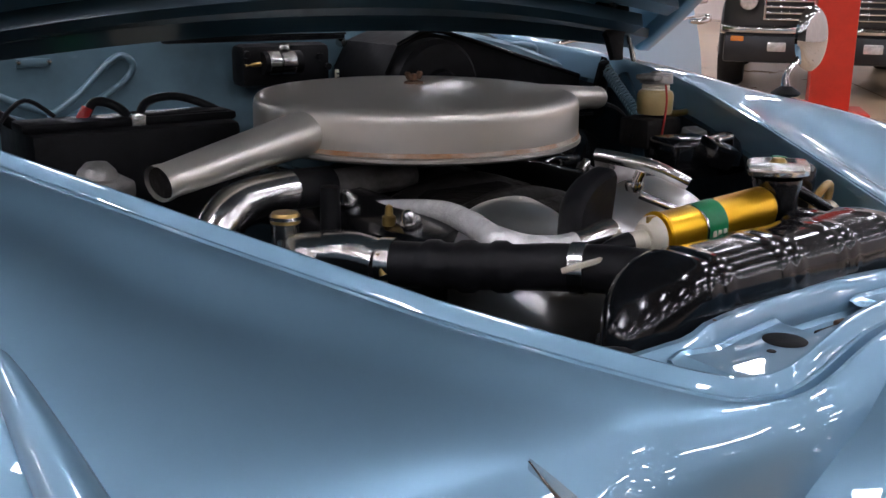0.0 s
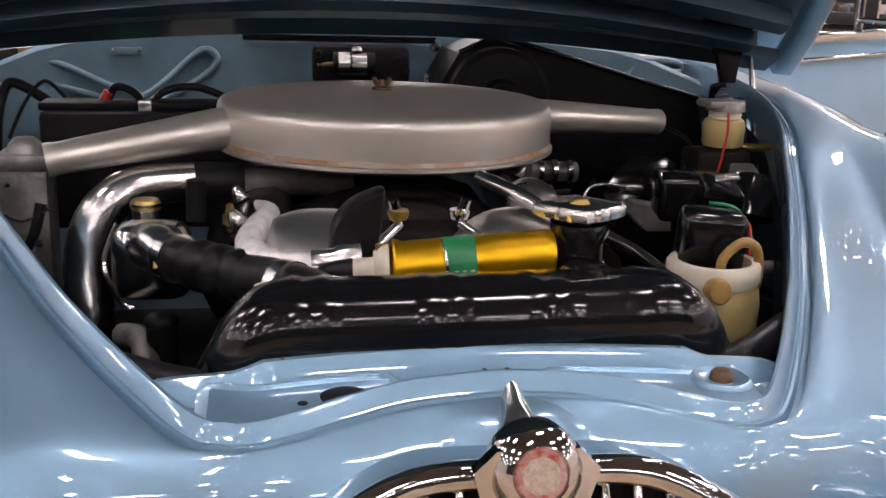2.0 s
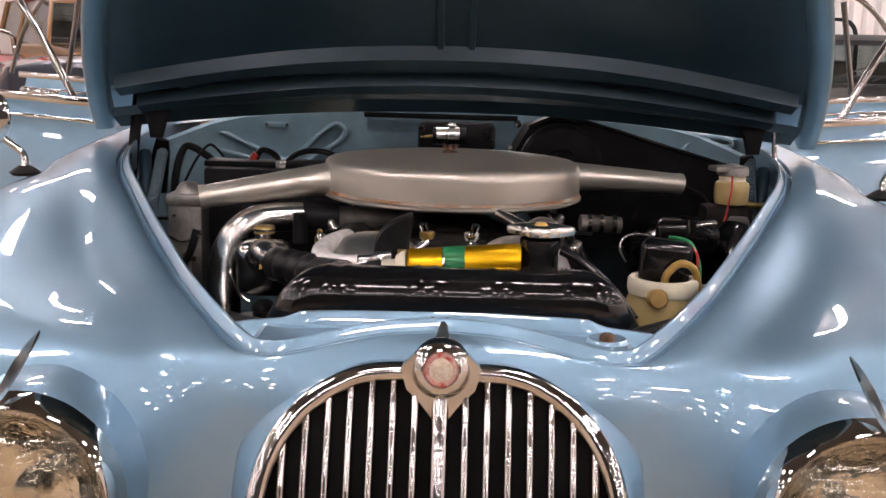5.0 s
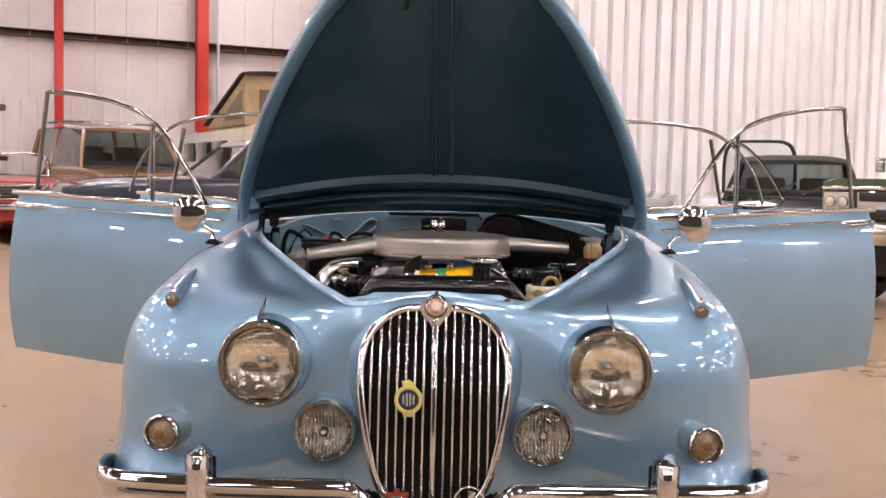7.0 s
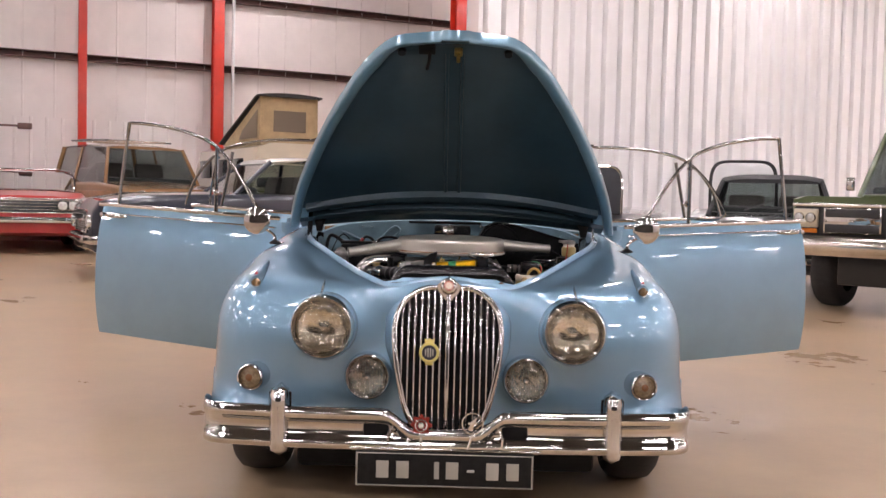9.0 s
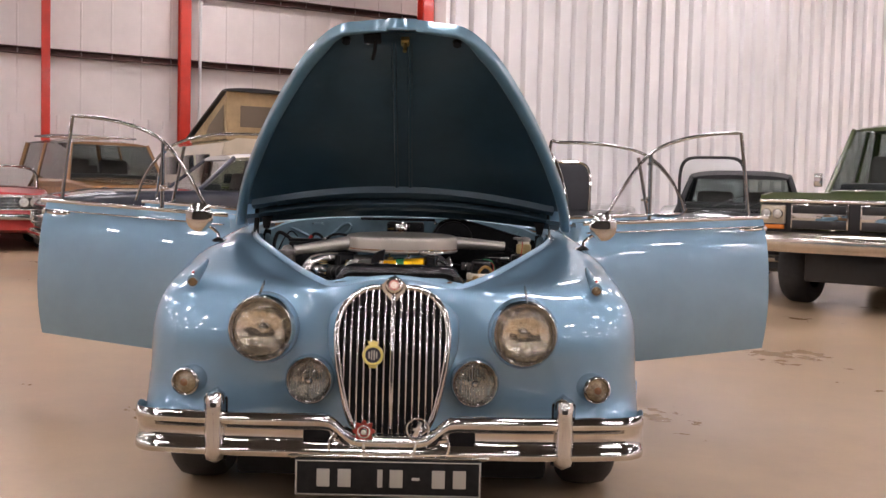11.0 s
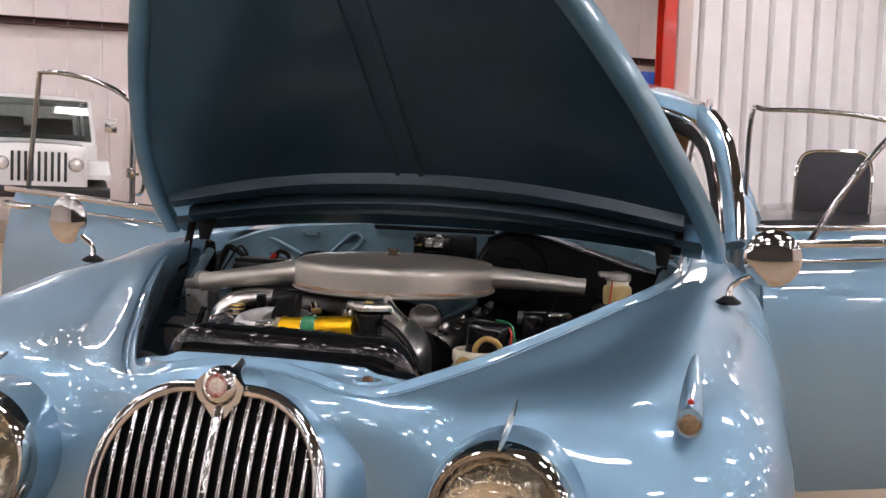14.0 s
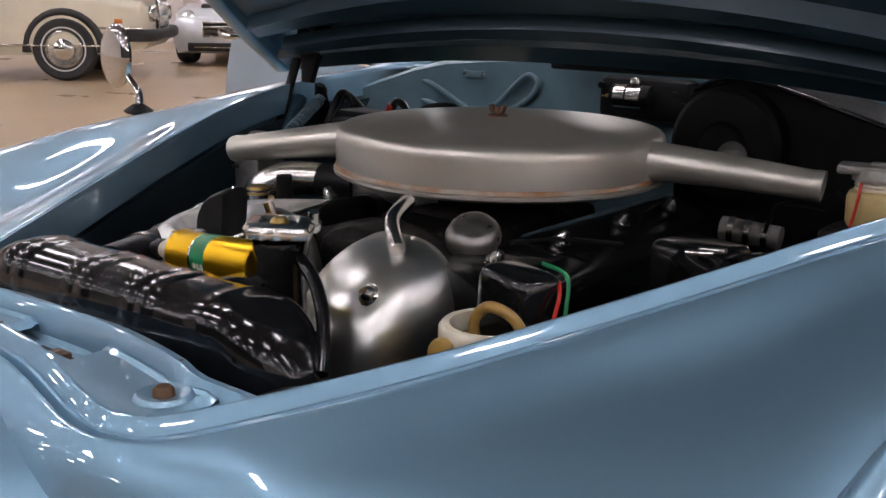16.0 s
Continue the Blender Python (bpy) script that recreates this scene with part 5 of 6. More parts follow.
# header tank
sec = []
for k in range(61):
    f = k / 60
    x = -.215 + .45 * f
    e = 1 - max(0, (abs(2 * f - 1) - .72) / .28) ** 2.4
    e = max(.12, e) ** .6
    band = .0018 * sum(math.exp(-((x - b) / .005) ** 2) for b in (-.14, -.118, -.034, -.014, .056, .076, .15))
    drop = -.05 * max(0, (abs(2 * f - 1) - .70) / .30) ** 1.6
    sec.append([Vector((x, .346 + .04 * x + (.046 * e + band) * math.copysign(abs(math.cos(a)) ** .62, math.cos(a)), .780 + drop * .6 + (.046 * e + band) * math.copysign(abs(math.sin(a)) ** .7, math.sin(a)))) for a in np.linspace(0, 2 * math.pi, 27)[:-1]])
tank = part("header_tank", loft(sec, True), TANK_BLACK, car, "glossy black radiator header tank with pressed bands")
part("filler_neck", lathe([(.024, -.07), (.0235, -.01), (.026, 0), (.026, .006)], 28), BLACK, tank, m=pose(.118, .43, .846))
pts = []
capo = []
for k in range(48):
    a = 2 * math.pi * k / 48
    r = .031 + .004 * math.cos(2 * a) ** 2 + .007 * max(0, math.cos(2 * a)) ** 6 * (1 if abs(math.cos(a)) > .7 else 0) + .0012 * math.cos(16 * a)
    capo.append((r * math.cos(a), r * math.sin(a)))
cs = [[Vector((x * q, y * q, z)) for x, y in capo] for q, z in ((.98, -.004), (1.0, .0), (1.0, .004), (.93, .007), (.6, .0085), (.5, .0055), (.25, .006))]
part("pressure_cap", loft(cs, True), CHROME_DULL, tank, "ribbed bright metal pressure cap", pose(.118, .43, .862, 0, 0, -6))
part("cap_rivet", lathe([(0, .010), (.006, .009), (.009, .005)], 14), BRASS, tank, m=pose(.118, .43, .864))
part("neck_side", box(.05, .06, .05, .015, 3), BLACK, tank, m=pose(.115, .38, .80))
part("overflow_pipe", tube([(.145, .43, .838), (.175, .42, .822), (.205, .40, .797), (.232, .37, .765)], .0065, 10), BLACK, tank)
for s, pts in ((-1, [(-.36, .46, .72), (-.30, .39, .745), (-.24, .335, .75), (-.17, .315, .742)]), (1, [(.36, .47, .735), (.31, .40, .752), (.25, .345, .752), (.19, .32, .742)])):
    part("cross_hose", tube(pts, .014, 14), RUBBER, tank)
part("radiator_core", box(.42, .06, .26, .01), MATT, tank, m=pose(.01, .348, .63))

# blue lock platform at the nose
def plat_rows(x):
    """Front and rear edge of the platform and its rear ridge's height at x."""
    g = abs(x)
    yf = float(np.interp(g, [0, .06, .105, .14, .17, .195, .24, .265], [.213, .211, .206, .203, .204, .212, .25, .292]))
    yr = .30 - .65 * x * x if g < .17 else .2812 + .25 * (g - .17)
    zr = float(np.interp(g, [0, .165, .185, .24, .265], [.784, .784, .775, .766, .756]))
    return yf, yr, zr


pf = []
nx = 49
for k in range(nx):
    x = -.264 + .528 * k / (nx - 1)
    yf, yr, zr = plat_rows(x)
    pf.append([Vector((x, yf - .004, .73)), Vector((x, yf, .752)), Vector((x, yf + (yr - yf) * .62, .752)), Vector((x, yr - .016, .752)), Vector((x, yr - .012, .756)), Vector((x, yr - .006, zr - .006)), Vector((x, yr - .002, zr)), Vector((x, yr + .004, zr)), Vector((x, yr + .007, zr - .006)), Vector((x, yr + .008, .70))])
pfm = loft(pf, False, False)
crease(pfm, 28)
plat = part("lock_platform", pfm, PAINT, car, "blue pressed lock platform, chipped at its edge")
for s, x0, x1 in ((-1, .062, .212), (1, .045, .212)):
    sh = []
    for k in range(17):
        x = s * (x0 + (x1 - x0) * k / 16)
        yf, yr, zr = plat_rows(x)
        back = max(yr - .013, yf + .006)
        e = .0 if 0 < k < 16 else -.006
        sh.append([Vector((x, yf - .002, .75)), Vector((x, yf, .768 + e)), Vector((x, back - .006, .769 + e)), Vector((x, back - .002, .7715 + e)), Vector((x, back + .001, .771 + e)), Vector((x, back + .002, .75))])
    shm = loft(sh, False, False)
    crease(shm, 28)
    part("raised_shelf", shm, PAINT, plat)
part("latch_hole", lathe([(0, .0007), (.017, .0007), (.0185, .0)], 32), MATT, plat, m=pose(-.106, .248, .7688))
part("screw_hole", lathe([(0, .0006), (.0035, .0006), (.004, 0)], 12), MATT, plat, m=pose(-.137, .238, .7688))
part("latch_slot", box(.055, .03, .005, .002), GRIME, plat, "rusty latch slot", m=pose(-.004, .256, .7535))
part("latch_claw", joined(box(.014, .03, .006, .002), moved(box(.008, .018, .012, .002), pose(.018, .002, 0))), RUSTY_STEEL, plat, m=pose(.004, .256, .757))
part("bolt_dish", lathe([(.008, .001), (.012, .0008), (.018, .0035), (.0205, .004), (.0225, .0028), (.024, .0)], 32), PAINT, plat, m=pose(.182, .25, .7688))
part("rusty_bolt", lathe([(0, .009), (.006, .0085), (.0085, .006), (.009, .0)], 14), RUSTY_STEEL, plat, m=pose(.182, .25, .7692))
for x, y, z in ((.16, .284, .784), (.004, .216, .7985), (-.012, .216, .7985), (-.15, .286, .784)):
    part("paint_chip", lathe([(0, .0006), (.0014, .0005), (.002, 0)], 7), RUSTY_STEEL, plat, m=pose(x, y, z))

# right side: washer bottle, boxes and reservoir
wb = part("washer_bottle", lathe([(0, -.10), (.042, -.10), (.048, -.09), (.05, -.03), (.048, -.016), (.042, -.006), (.040, .0)], 36), AMBER_PLASTIC, car, "yellowed washer bottle with a white rim and amber hose", pose(.296, .522, .774))
part("rim", lathe([(.040, -.008), (.0465, -.008), (.048, -.004), (.048, .010), (.045, .014), (.038, .014), (.037, -.004)], 36), WHITE_PLASTIC, wb)
part("knob", joined(lathe([(0, .014), (.014, .013), (.017, .008), (.017, -.004), (.013, -.008)], 18), moved(box(.01, .03, .012, .004), pose(.012, .0, -.004))), AMBER_HOSE, wb, m=pose(-.016, -.047, -.006, 80) @ Matrix.Scale(.8, 4))
part("hose", tube([(-.002, -.02, .0), (-.001, -.024, .022), (.016, -.026, .038), (.036, -.018, .03), (.046, -.008, .005), (.048, .0, -.02), (.04, .01, -.04)], .0052, 10), AMBER_HOSE, wb)
fb = part("pump_cover", box(.07, .05, .075, .012, 3), BLACK, car, "black plastic pump cover", pose(.303, .552, .797, 0, 4, -12))
part("wire", tube([(.03, .02, .03), (.042, .01, .02), (.044, .0, -.01)], .002, 6), RED, fb)
part("wire", tube([(.0, .028, .038), (.03, .03, .034), (.046, .016, .01), (.05, .01, -.01)], .002, 6), GREEN_TAPE, fb)
rg = part("regulator_box", box(.085, .07, .06, .01, 3), BLACK, car, "black control box", pose(.375, .78, .80, 0, 0, -12))
part("relay", box(.05, .04, .035, .005), BLACK, rg, m=pose(.028, -.04, .01, 20, 15, 10))
part("bulb_pin", joined(*[moved(tube([(0, 0, 0), (.03, .004, .004)], .004, 8, 1), pose(.02, -.05 + k * .018, .03)) for k in range(2)]), CHROME_DULL, rg)
part("horn_shell", lathe([(0, .03), (.02, .027), (.03, .012), (.034, -.03)], 20), BLACK, car, "black horn shell", pose(.455, .775, .80, -20, 12))
rv = part("brake_reservoir", lathe([(0, -.05), (.033, -.05), (.036, -.044), (.037, -.012), (.034, -.004), (.026, 0)], 30), AMBER_PLASTIC, car, "yellowed brake fluid reservoir with a grey metal cap", pose(.494, .95, .878) @ Matrix.Scale(.82, 4))
part("thread", lathe([(.026, -.002), (.029, .0), (.027, .003), (.029, .006), (.027, .009), (.029, .012)], 28), WHITE_PLASTIC, rv)
part("cap", joined(lathe([(0, .036), (.010, .035), (.013, .031), (.03, .029), (.033, .025), (.033, .012), (.0, .012)], 28), moved(box(.075, .045, .012, .004), pose(-.012, -.006, .026, 0, 0, 12))), CAST, rv)
part("bracket", box(.10, .08, .06, .008), GRIME, rv, m=pose(-.01, 0, -.085))
part("warning_wire", tube([(-.01, -.035, .012), (-.012, -.042, -.02), (-.018, -.044, -.06), (-.025, -.045, -.095)], .0022, 6), RED, rv)
part("pipe", tube([(.03, -.01, -.05), (.06, -.01, -.052), (.09, -.005, -.052)], .007, 10), BRASS, rv)
mc = part("servo_valve", tube([(.25, 1.115, .77), (.33, 1.125, .765)], .016, 18, 1), CAST, car, "grey hydraulic valve")
for x in (.262, .285, .31):
    part("valve_ring", tube([(x, 1.116, .7695), (x + .008, 1.117, .7693)], .02, 18, 1), CHROME_DULL, mc)
part("hydraulic_pipe", tube([(.325, 1.0, .715), (.315, 1.02, .735), (.322, 1.03, .755), (.345, 1.03, .764), (.385, 1.04, .757)], .0032, 8), CHROME_DULL, car)
part("pipe_union", box(.035, .02, .016, .004), CHROME_DULL, car, m=pose(.40, 1.05, .753, 0, 0, -10))
part("junction_box", loft([[Vector((x, y, z)) for x, z in ((-.032, .012), (-.02, .022), (.035, .014), (.035, -.018), (.0, -.018))] for y in (-.02, -.016, .016, .02)], True), CAST, car, m=pose(.375, .93, .738))
part("relay_can", box(.034, .03, .072, .006), CAST, car, m=pose(.485, .86, .79, 12, 0, -6))
part("wire_loop", tube([(.43, 1.02, .855), (.46, 1.0, .84), (.46, .97, .815), (.44, .95, .80)], .0035, 6), RUBBER, car)
part("wire_loop", tube([(.42, 1.02, .835), (.36, 1.03, .83), (.34, 1.04, .79)], .003, 6), RUBBER, car)
part("brake_servo", lathe([(0, .09), (.05, .088), (.085, .07), (.095, .045), (.098, .03), (.098, .01), (.08, -.03), (0, -.04)], 36), BLACK, car, "black brake servo drum", pose(.43, 1.13, .70, 75, 0, 10))
part("pipe_stub", joined(*[moved(tube([(0, 0, 0), (.06, 0, 0)], .008, 12, 1), pose(.36, .60 + k * .02, .755 - k * .012)) for k in range(2)]), CAST, car)

# left side: grey fluid box, dynamo and springs
gb = part("fluid_box", box(.06, .06, .17, .008), CAST, car, "grey metal fluid box with a bolted lid", pose(-.455, .90, .735))
part("lid", joined(box(.066, .066, .022, .006), moved(lathe([(0, .03), (.012, .028), (.02, .02), (.024, .01)], 18), pose(.0, 0, .0))), CAST, gb, m=pose(0, 0, .09))
part("clip_wire", tube([(-.03, -.034, .03), (0, -.04, .02), (.03, -.034, .035)], .002, 6), CHROME_DULL, gb)
part("hose", tube([(.02, -.03, .04), (.01, -.04, .0), (-.01, -.04, -.03), (-.03, -.04, -.05)], .007, 8), RUBBER, gb)
dy = part("dynamo", tube([(-.53, .90, .70), (-.445, .90, .70)], [.042, .042], 26, 1), CAST, car, "grey finned dynamo")
part("end_plate", tube([(-.46, .90, .70), (-.447, .90, .70)], .047, 26, 1), CHROME_DULL, dy)
part("window", box(.022, .01, .02, .002), ALLOY, dy, m=pose(-.49, .858, .70))
part("stay_bolt", tube([(-.545, .865, .725), (-.435, .865, .725)], .005, 8, 1), CHROME_DULL, dy)
part("engine_pipe", tube([(-.32, .70, .66), (-.29, .62, .68), (-.28, .56, .66)], .014, 12), CAST, car)
part("drain_canister", lathe([(0, .03), (.010, .029), (.016, .024), (.018, .02), (.018, .016), (.016, .014), (.016, -.05), (0, -.055)], 24), MATT, car, m=pose(-.268, .60, .69))
for s in (-1, 1):
    a, b = Vector((s * .575, 1.165, .885)), Vector((s * .548, .985, .785))
    if s > 0:
        a, b = Vector((.582, 1.165, .90)), Vector((.552, 1.02, .80))
    d = b - a
    u = d.cross(Vector((1, 0, 0))).normalized()
    w = d.cross(u).normalized()
    n = 30 if s < 0 else 24
    hel = [a + d * (k / (n * 8)) + (u * math.cos(k * math.pi / 4) + w * math.sin(k * math.pi / 4)) * .0098 for k in range(n * 8 + 1)]
    part("counter_spring", tube(hel, .0021, 5, 1), PAINT_DULL, car, "blue painted coil spring")
    part("spring_hook", tube([a + d * -.05 + u * .01, a + d * -.02, a + u * .013], .0035, 6), MATT, car)
    part("damper_rod", tube([(s * .60, 1.13, .88), (s * .585, 1.08, .82), (s * .58, 1.06, .74)], .012, 8), BONNET_UNDER, car)
# stray wiring
for pts in ([(-.44, 1.1, .88), (-.47, 1.12, .9), (-.5, 1.13, .87), (-.52, 1.1, .82)], [(-.56, .95, .78), (-.50, .92, .785), (-.47, .86, .80)], [(.16, .74, .80), (.2, .80, .80), (.24, .86, .79)], [(-.10, .48, .80), (-.06, .47, .79), (-.02, .48, .79)]):
    part("wire", tube(pts, .003, 6), RUBBER, car)

# ---------------------------------------------------------------- the other vehicles in the hall
DARKGLASS = material("dim_window", (0.02, 0.025, 0.028), 0.03, vary=0.2, scale=0.8)
CAR_GLASS = glass("car_window_glass", (0.50, 0.55, 0.54))
SEAT_DARK = material("dark_seat", (0.05, 0.04, 0.035), 0.6, vary=0.2, scale=8)
TRIM_BLACK = material("black_trim", (0.015, 0.015, 0.016), 0.4, vary=0.2)
LAMP_FACE = material("far_lamp_glass", (0.75, 0.74, 0.70), 0.12, 0.6, 0.5, 0.05, vary=0.2, scale=30)
AMBER_FAR = material("amber_lens", (0.55, 0.16, 0.02), 0.25, 0, 0.5)
WHITEWALL = material("whitewall", (0.6, 0.58, 0.54), 0.6)


def coat_of(name, base, metal=0.0, rough=0.3):
    return material(name, base, rough, metal, 1.0, 0.04, vary=0.05, scale=2, rough_vary=0.04)


def car_section(y, hw, z0, z1, r, crown_z=0.03, n=7):
    """Half-rounded body ring at y."""
    right = [(hw - .05, z0), (hw, z0 + .12)]
    for k in range(n):
        a = math.pi / 2 * k / (n - 1)
        right.append((hw - r + r * math.cos(a), z1 - r + r * math.sin(a)))
    right.append(((hw - r) * .5, z1 + crown_z * .8))
    ring = right + [(0, z1 + crown_z)] + [(-x, z) for x, z in right[::-1]]
    return [Vector((x, y, z)) for x, z in ring]


def road_wheel(parent, x, y, r, w, s, hub, white=False, dark=False):
    t = part("road_wheel", lathe([(r * .58, -w * .5), (r * .9, -w * .52), (r * .98, -w * .38), (r, -w * .2), (r, w * .2), (r * .98, w * .38), (r * .9, w * .52), (r * .58, w * .5), (r * .55, 0)], 36), TYRE, parent, "", pose(x, y, r, 0, 90 * s))
    part("rim", lathe([(r * .6, w * .47), (r * .56, w * .5), (r * .5, w * .36), (r * .36, w * .34), (r * .32, w * .46), (r * .12, w * .52), (0, w * .53)], 28), TRIM_BLACK if dark else CHROME_DULL, t)
    part("hub_cap", lathe([(0, w * .66), (r * .12, w * .64), (r * .22, w * .56), (r * .3, w * .5)], 20), hub, t)
    if white:
        part("white_band", lathe([(r * .655, w * .525), (r * .662, w * .53), (r * .69, w * .53), (r * .70, w * .525)], 36), WHITEWALL, t)
    return t


def lamp_at(parent, x, y, z, r, name="headlamp", face=None):
    l = part(name, lathe([(r * .86, .015), (r * .95, .025), (r * 1.05, .012), (r * 1.06, -.03)], 22), CHROME, parent, "", pose(x, y, z, 90))
    part("lens", lathe([(0, .03), (r * .4, .027), (r * .75, .02), (r * .9, .012)], 22), face or LAMP_FACE, l)
    return l


def grille_bars(parent, x0, x1, z0, z1, y, n, upright=True, mat=None, th=.01):
    g = part("grille", box(x1 - x0, .04, z1 - z0, .01), TRIM_BLACK, parent, "", pose((x0 + x1) / 2, y + .03, (z0 + z1) / 2))
    part("grille_frame", joined(*[moved(box(a, .03, b, .008), pose(cx, 0, cz)) for a, b, cx, cz in ((x1 - x0 + .03, .025, 0, (z1 - z0) / 2), (x1 - x0 + .03, .025, 0, -(z1 - z0) / 2), (.025, z1 - z0, (x1 - x0) / 2, 0), (.025, z1 - z0, -(x1 - x0) / 2, 0))]), mat or CHROME, g, m=pose(0, -.025, 0))
    for k in range(n):
        f = (k + 1) / (n + 1)
        if upright:
            part("grille_bar", box(th, .02, z1 - z0, .003), mat or CHROME, g, m=pose((f - .5) * (x1 - x0), -.024, 0))
        else:
            part("grille_bar", box(x1 - x0, .02, th, .003), mat or CHROME, g, m=pose(0, -.024, (f - .5) * (z1 - z0)))
    return g


def greenhouse(c, pts, hw0, hw1, roof_mat, pillar_mat=None):
    """Windows and roof over a side outline (y, z): screen foot, screen top, rear top, rear foot."""
    (y0, z0), (y1, z1), (y2, z2), (y3, z3) = pts
    rings = []
    for y, z, hw in ((y0, z0, hw0), (y1, z1, hw1), (y2, z2, hw1), (y3, z3, hw0)):
        rings.append((y, z, hw))
    zb = min(z0, z3) - .05

    def sheet(name, q):
        q = [Vector(p) for p in q]
        n = (q[1] - q[0]).cross(q[3] - q[0]).normalized() * .008
        part(name, loft([q, [p + n for p in q]], True), CAR_GLASS, c).visible_shadow = False

    sheet("windscreen", [(-hw0, y0, zb), (hw0, y0, zb), (hw1, y1, z1), (-hw1, y1, z1)])
    sheet("rear_window", [(hw0, y3, zb), (-hw0, y3, zb), (-hw1, y2, z2), (hw1, y2, z2)])
    ya, yb = y1 * .45 + y2 * .55, y1 * .45 + y2 * .55 + .02
    for s in (-1, 1):
        sheet("side_window", [(s * hw0, y0, zb), (s * hw0, ya, zb), (s * hw1, yb, (z1 + z2) / 2), (s * hw1, y1, z1)])
        sheet("quarter_window", [(s * hw0, ya, zb), (s * hw0, y3, zb), (s * hw1, y2, z2), (s * hw1, yb, (z1 + z2) / 2)])
    part("dashboard", box(hw0 * 1.8, .25, .14, .05), TRIM_BLACK, c, m=pose(0, y0 + .25, zb + .07))
    part("cabin_base", box(hw0 * 1.9, y3 - y0 - .1, .03, .01), TRIM_BLACK, c, m=pose(0, (y0 + y3) / 2, zb + .045))
    for x in (-.42, .42):
        part("seat_back", box(hw0 * .62, .14, (z1 - zb) * .62, .05), SEAT_DARK, c, m=pose(x * hw0, (y1 + ya) / 2 + .1, zb + (z1 - zb) * .31, -12))
    if y2 - y1 > .9:
        part("rear_seat", box(hw0 * 1.4, .14, (z1 - zb) * .5, .05), SEAT_DARK, c, m=pose(0, y2 - .25, zb + (z1 - zb) * .25, -12))
    n = 9
    rf = []
    for k in range(n):
        f = k / (n - 1)
        y = y1 - .04 + (y2 - y1 + .08) * f
        z = z1 + (z2 - z1) * f + .05 * math.sin(math.pi * f) ** .7
        rf.append([Vector((x * (hw1 + .025), y, z + .035 - .05 * abs(x) ** 4)) for x in np.linspace(-1, 1, 13)] + [Vector((x * (hw1 + .02), y, z - .015)) for x in np.linspace(1, -1, 13)])
    part("roof", loft(rf, True), roof_mat, c)
    for s in (-1, 1):
        part("screen_pillar", tube([(s * hw0, y0, zb), (s * hw1, y1, z1)], .032, 8, 1), pillar_mat or roof_mat, c)
        part("rear_pillar", tube([(s * hw0, y3, zb), (s * hw1, y2, z2)], .045, 8, 1), pillar_mat or roof_mat, c)
        ym, fm = (y1 * .45 + y2 * .55), .5
        part("door_pillar", tube([(s * hw0 * 1.005, ym, zb), (s * hw1 * 1.005, ym + .02, (z1 + z2) / 2)], .028, 8, 1), pillar_mat or roof_mat, c)


def vehicle(name, m, label, paint, stations, z0=.26, r=.10, wheels=(.85, 3.5, .33, .2, .70), hub=None, white=False, cat="car", rings=None):
    c = thing(name, m, label, cat, "parked cars")
    part("body", loft([car_section(y, hw, zz if zz else z0, z1, rr) for y, hw, zz, z1, rr in stations], True), paint, c)
    fy, ry, wr, ww, tx = wheels
    tx = max(st[1] for st in stations) - ww * .5 + .012
    for y in (fy, ry):
        for s in (-1, 1):
            road_wheel(c, s * tx, y, wr, ww, s, hub or CHROME, white)
            part("wheel_arch", tube([(s * (tx + ww * .5 - .062), y + (wr + .06) * math.cos(a), wr + (wr + .06) * math.sin(a)) for a in np.linspace(-.1, math.pi + .1, 15)], .06, 8, 1), TRIM_BLACK, c)
    return c


def bumper_bar(c, hw, y, z, h, mat=None, wrap=.12):
    sec = []
    for k in range(17):
        f = k / 8 - 1
        x = hw * math.sin(f * math.pi / 2)
        yy = y + wrap * abs(f) ** 4
        sec.append([Vector((x, yy + o, z + q)) for o, q in ((.04, h / 2), (0, h / 2), (-.03, h * .3), (-.035, 0), (-.03, -h * .3), (0, -h / 2), (.04, -h / 2))])
    return part("bumper", loft(sec, True), mat or CHROME, c)


# red open-top car
RED_PAINT = coat_of("red_car_paint", (0.42, 0.02, 0.018))
c = vehicle("red_car", pose(-6.72, 12.8, 0, 0, 0, 22), "red vintage convertible with chrome twin headlamps", RED_PAINT,
            [(0, .78, .34, .80, .10), (.06, .84, .3, .90, .10), (.4, .87, .26, .97, .10), (1.6, .88, .26, 1.01, .08), (3.2, .88, .26, 1.02, .08), (4.0, .86, .28, .96, .08), (4.2, .82, .36, .88, .1)], wheels=(.95, 3.5, .34, .21, .78), white=True)
bumper_bar(c, .86, -.08, .54, .11)
grille_bars(c, -.74, .74, .66, .86, -.03, 3, False, mat=CHROME_DULL, th=.008)
for s in (-1, 1):
    for dx in (.50, .66):
        lamp_at(c, s * dx, -.055, .775, .078)
part("windscreen_frame", tube([(-.72, 1.75, .93), (-.66, 2.02, 1.33), (0, 1.95, 1.36), (.66, 2.02, 1.33), (.72, 1.75, .93)], .022, 8, 3), CHROME, c)
part("screen", loft([[Vector((x * .70, 1.72, .94)) for x in (-1, 0, 1)], [Vector((x * .65, 2.0, 1.33)) for x in (-1, 0, 1)]], False, False), CAR_GLASS, c).visible_shadow = False
part("cockpit", box(1.4, 1.5, .05, .02), TRIM_BLACK, c, m=pose(0, 2.75, 1.045))
for x in (-.4, .4):
    part("seat", box(.6, .2, .5, .06), LEATHER, c, m=pose(x, 3.1, 1.05, -10))
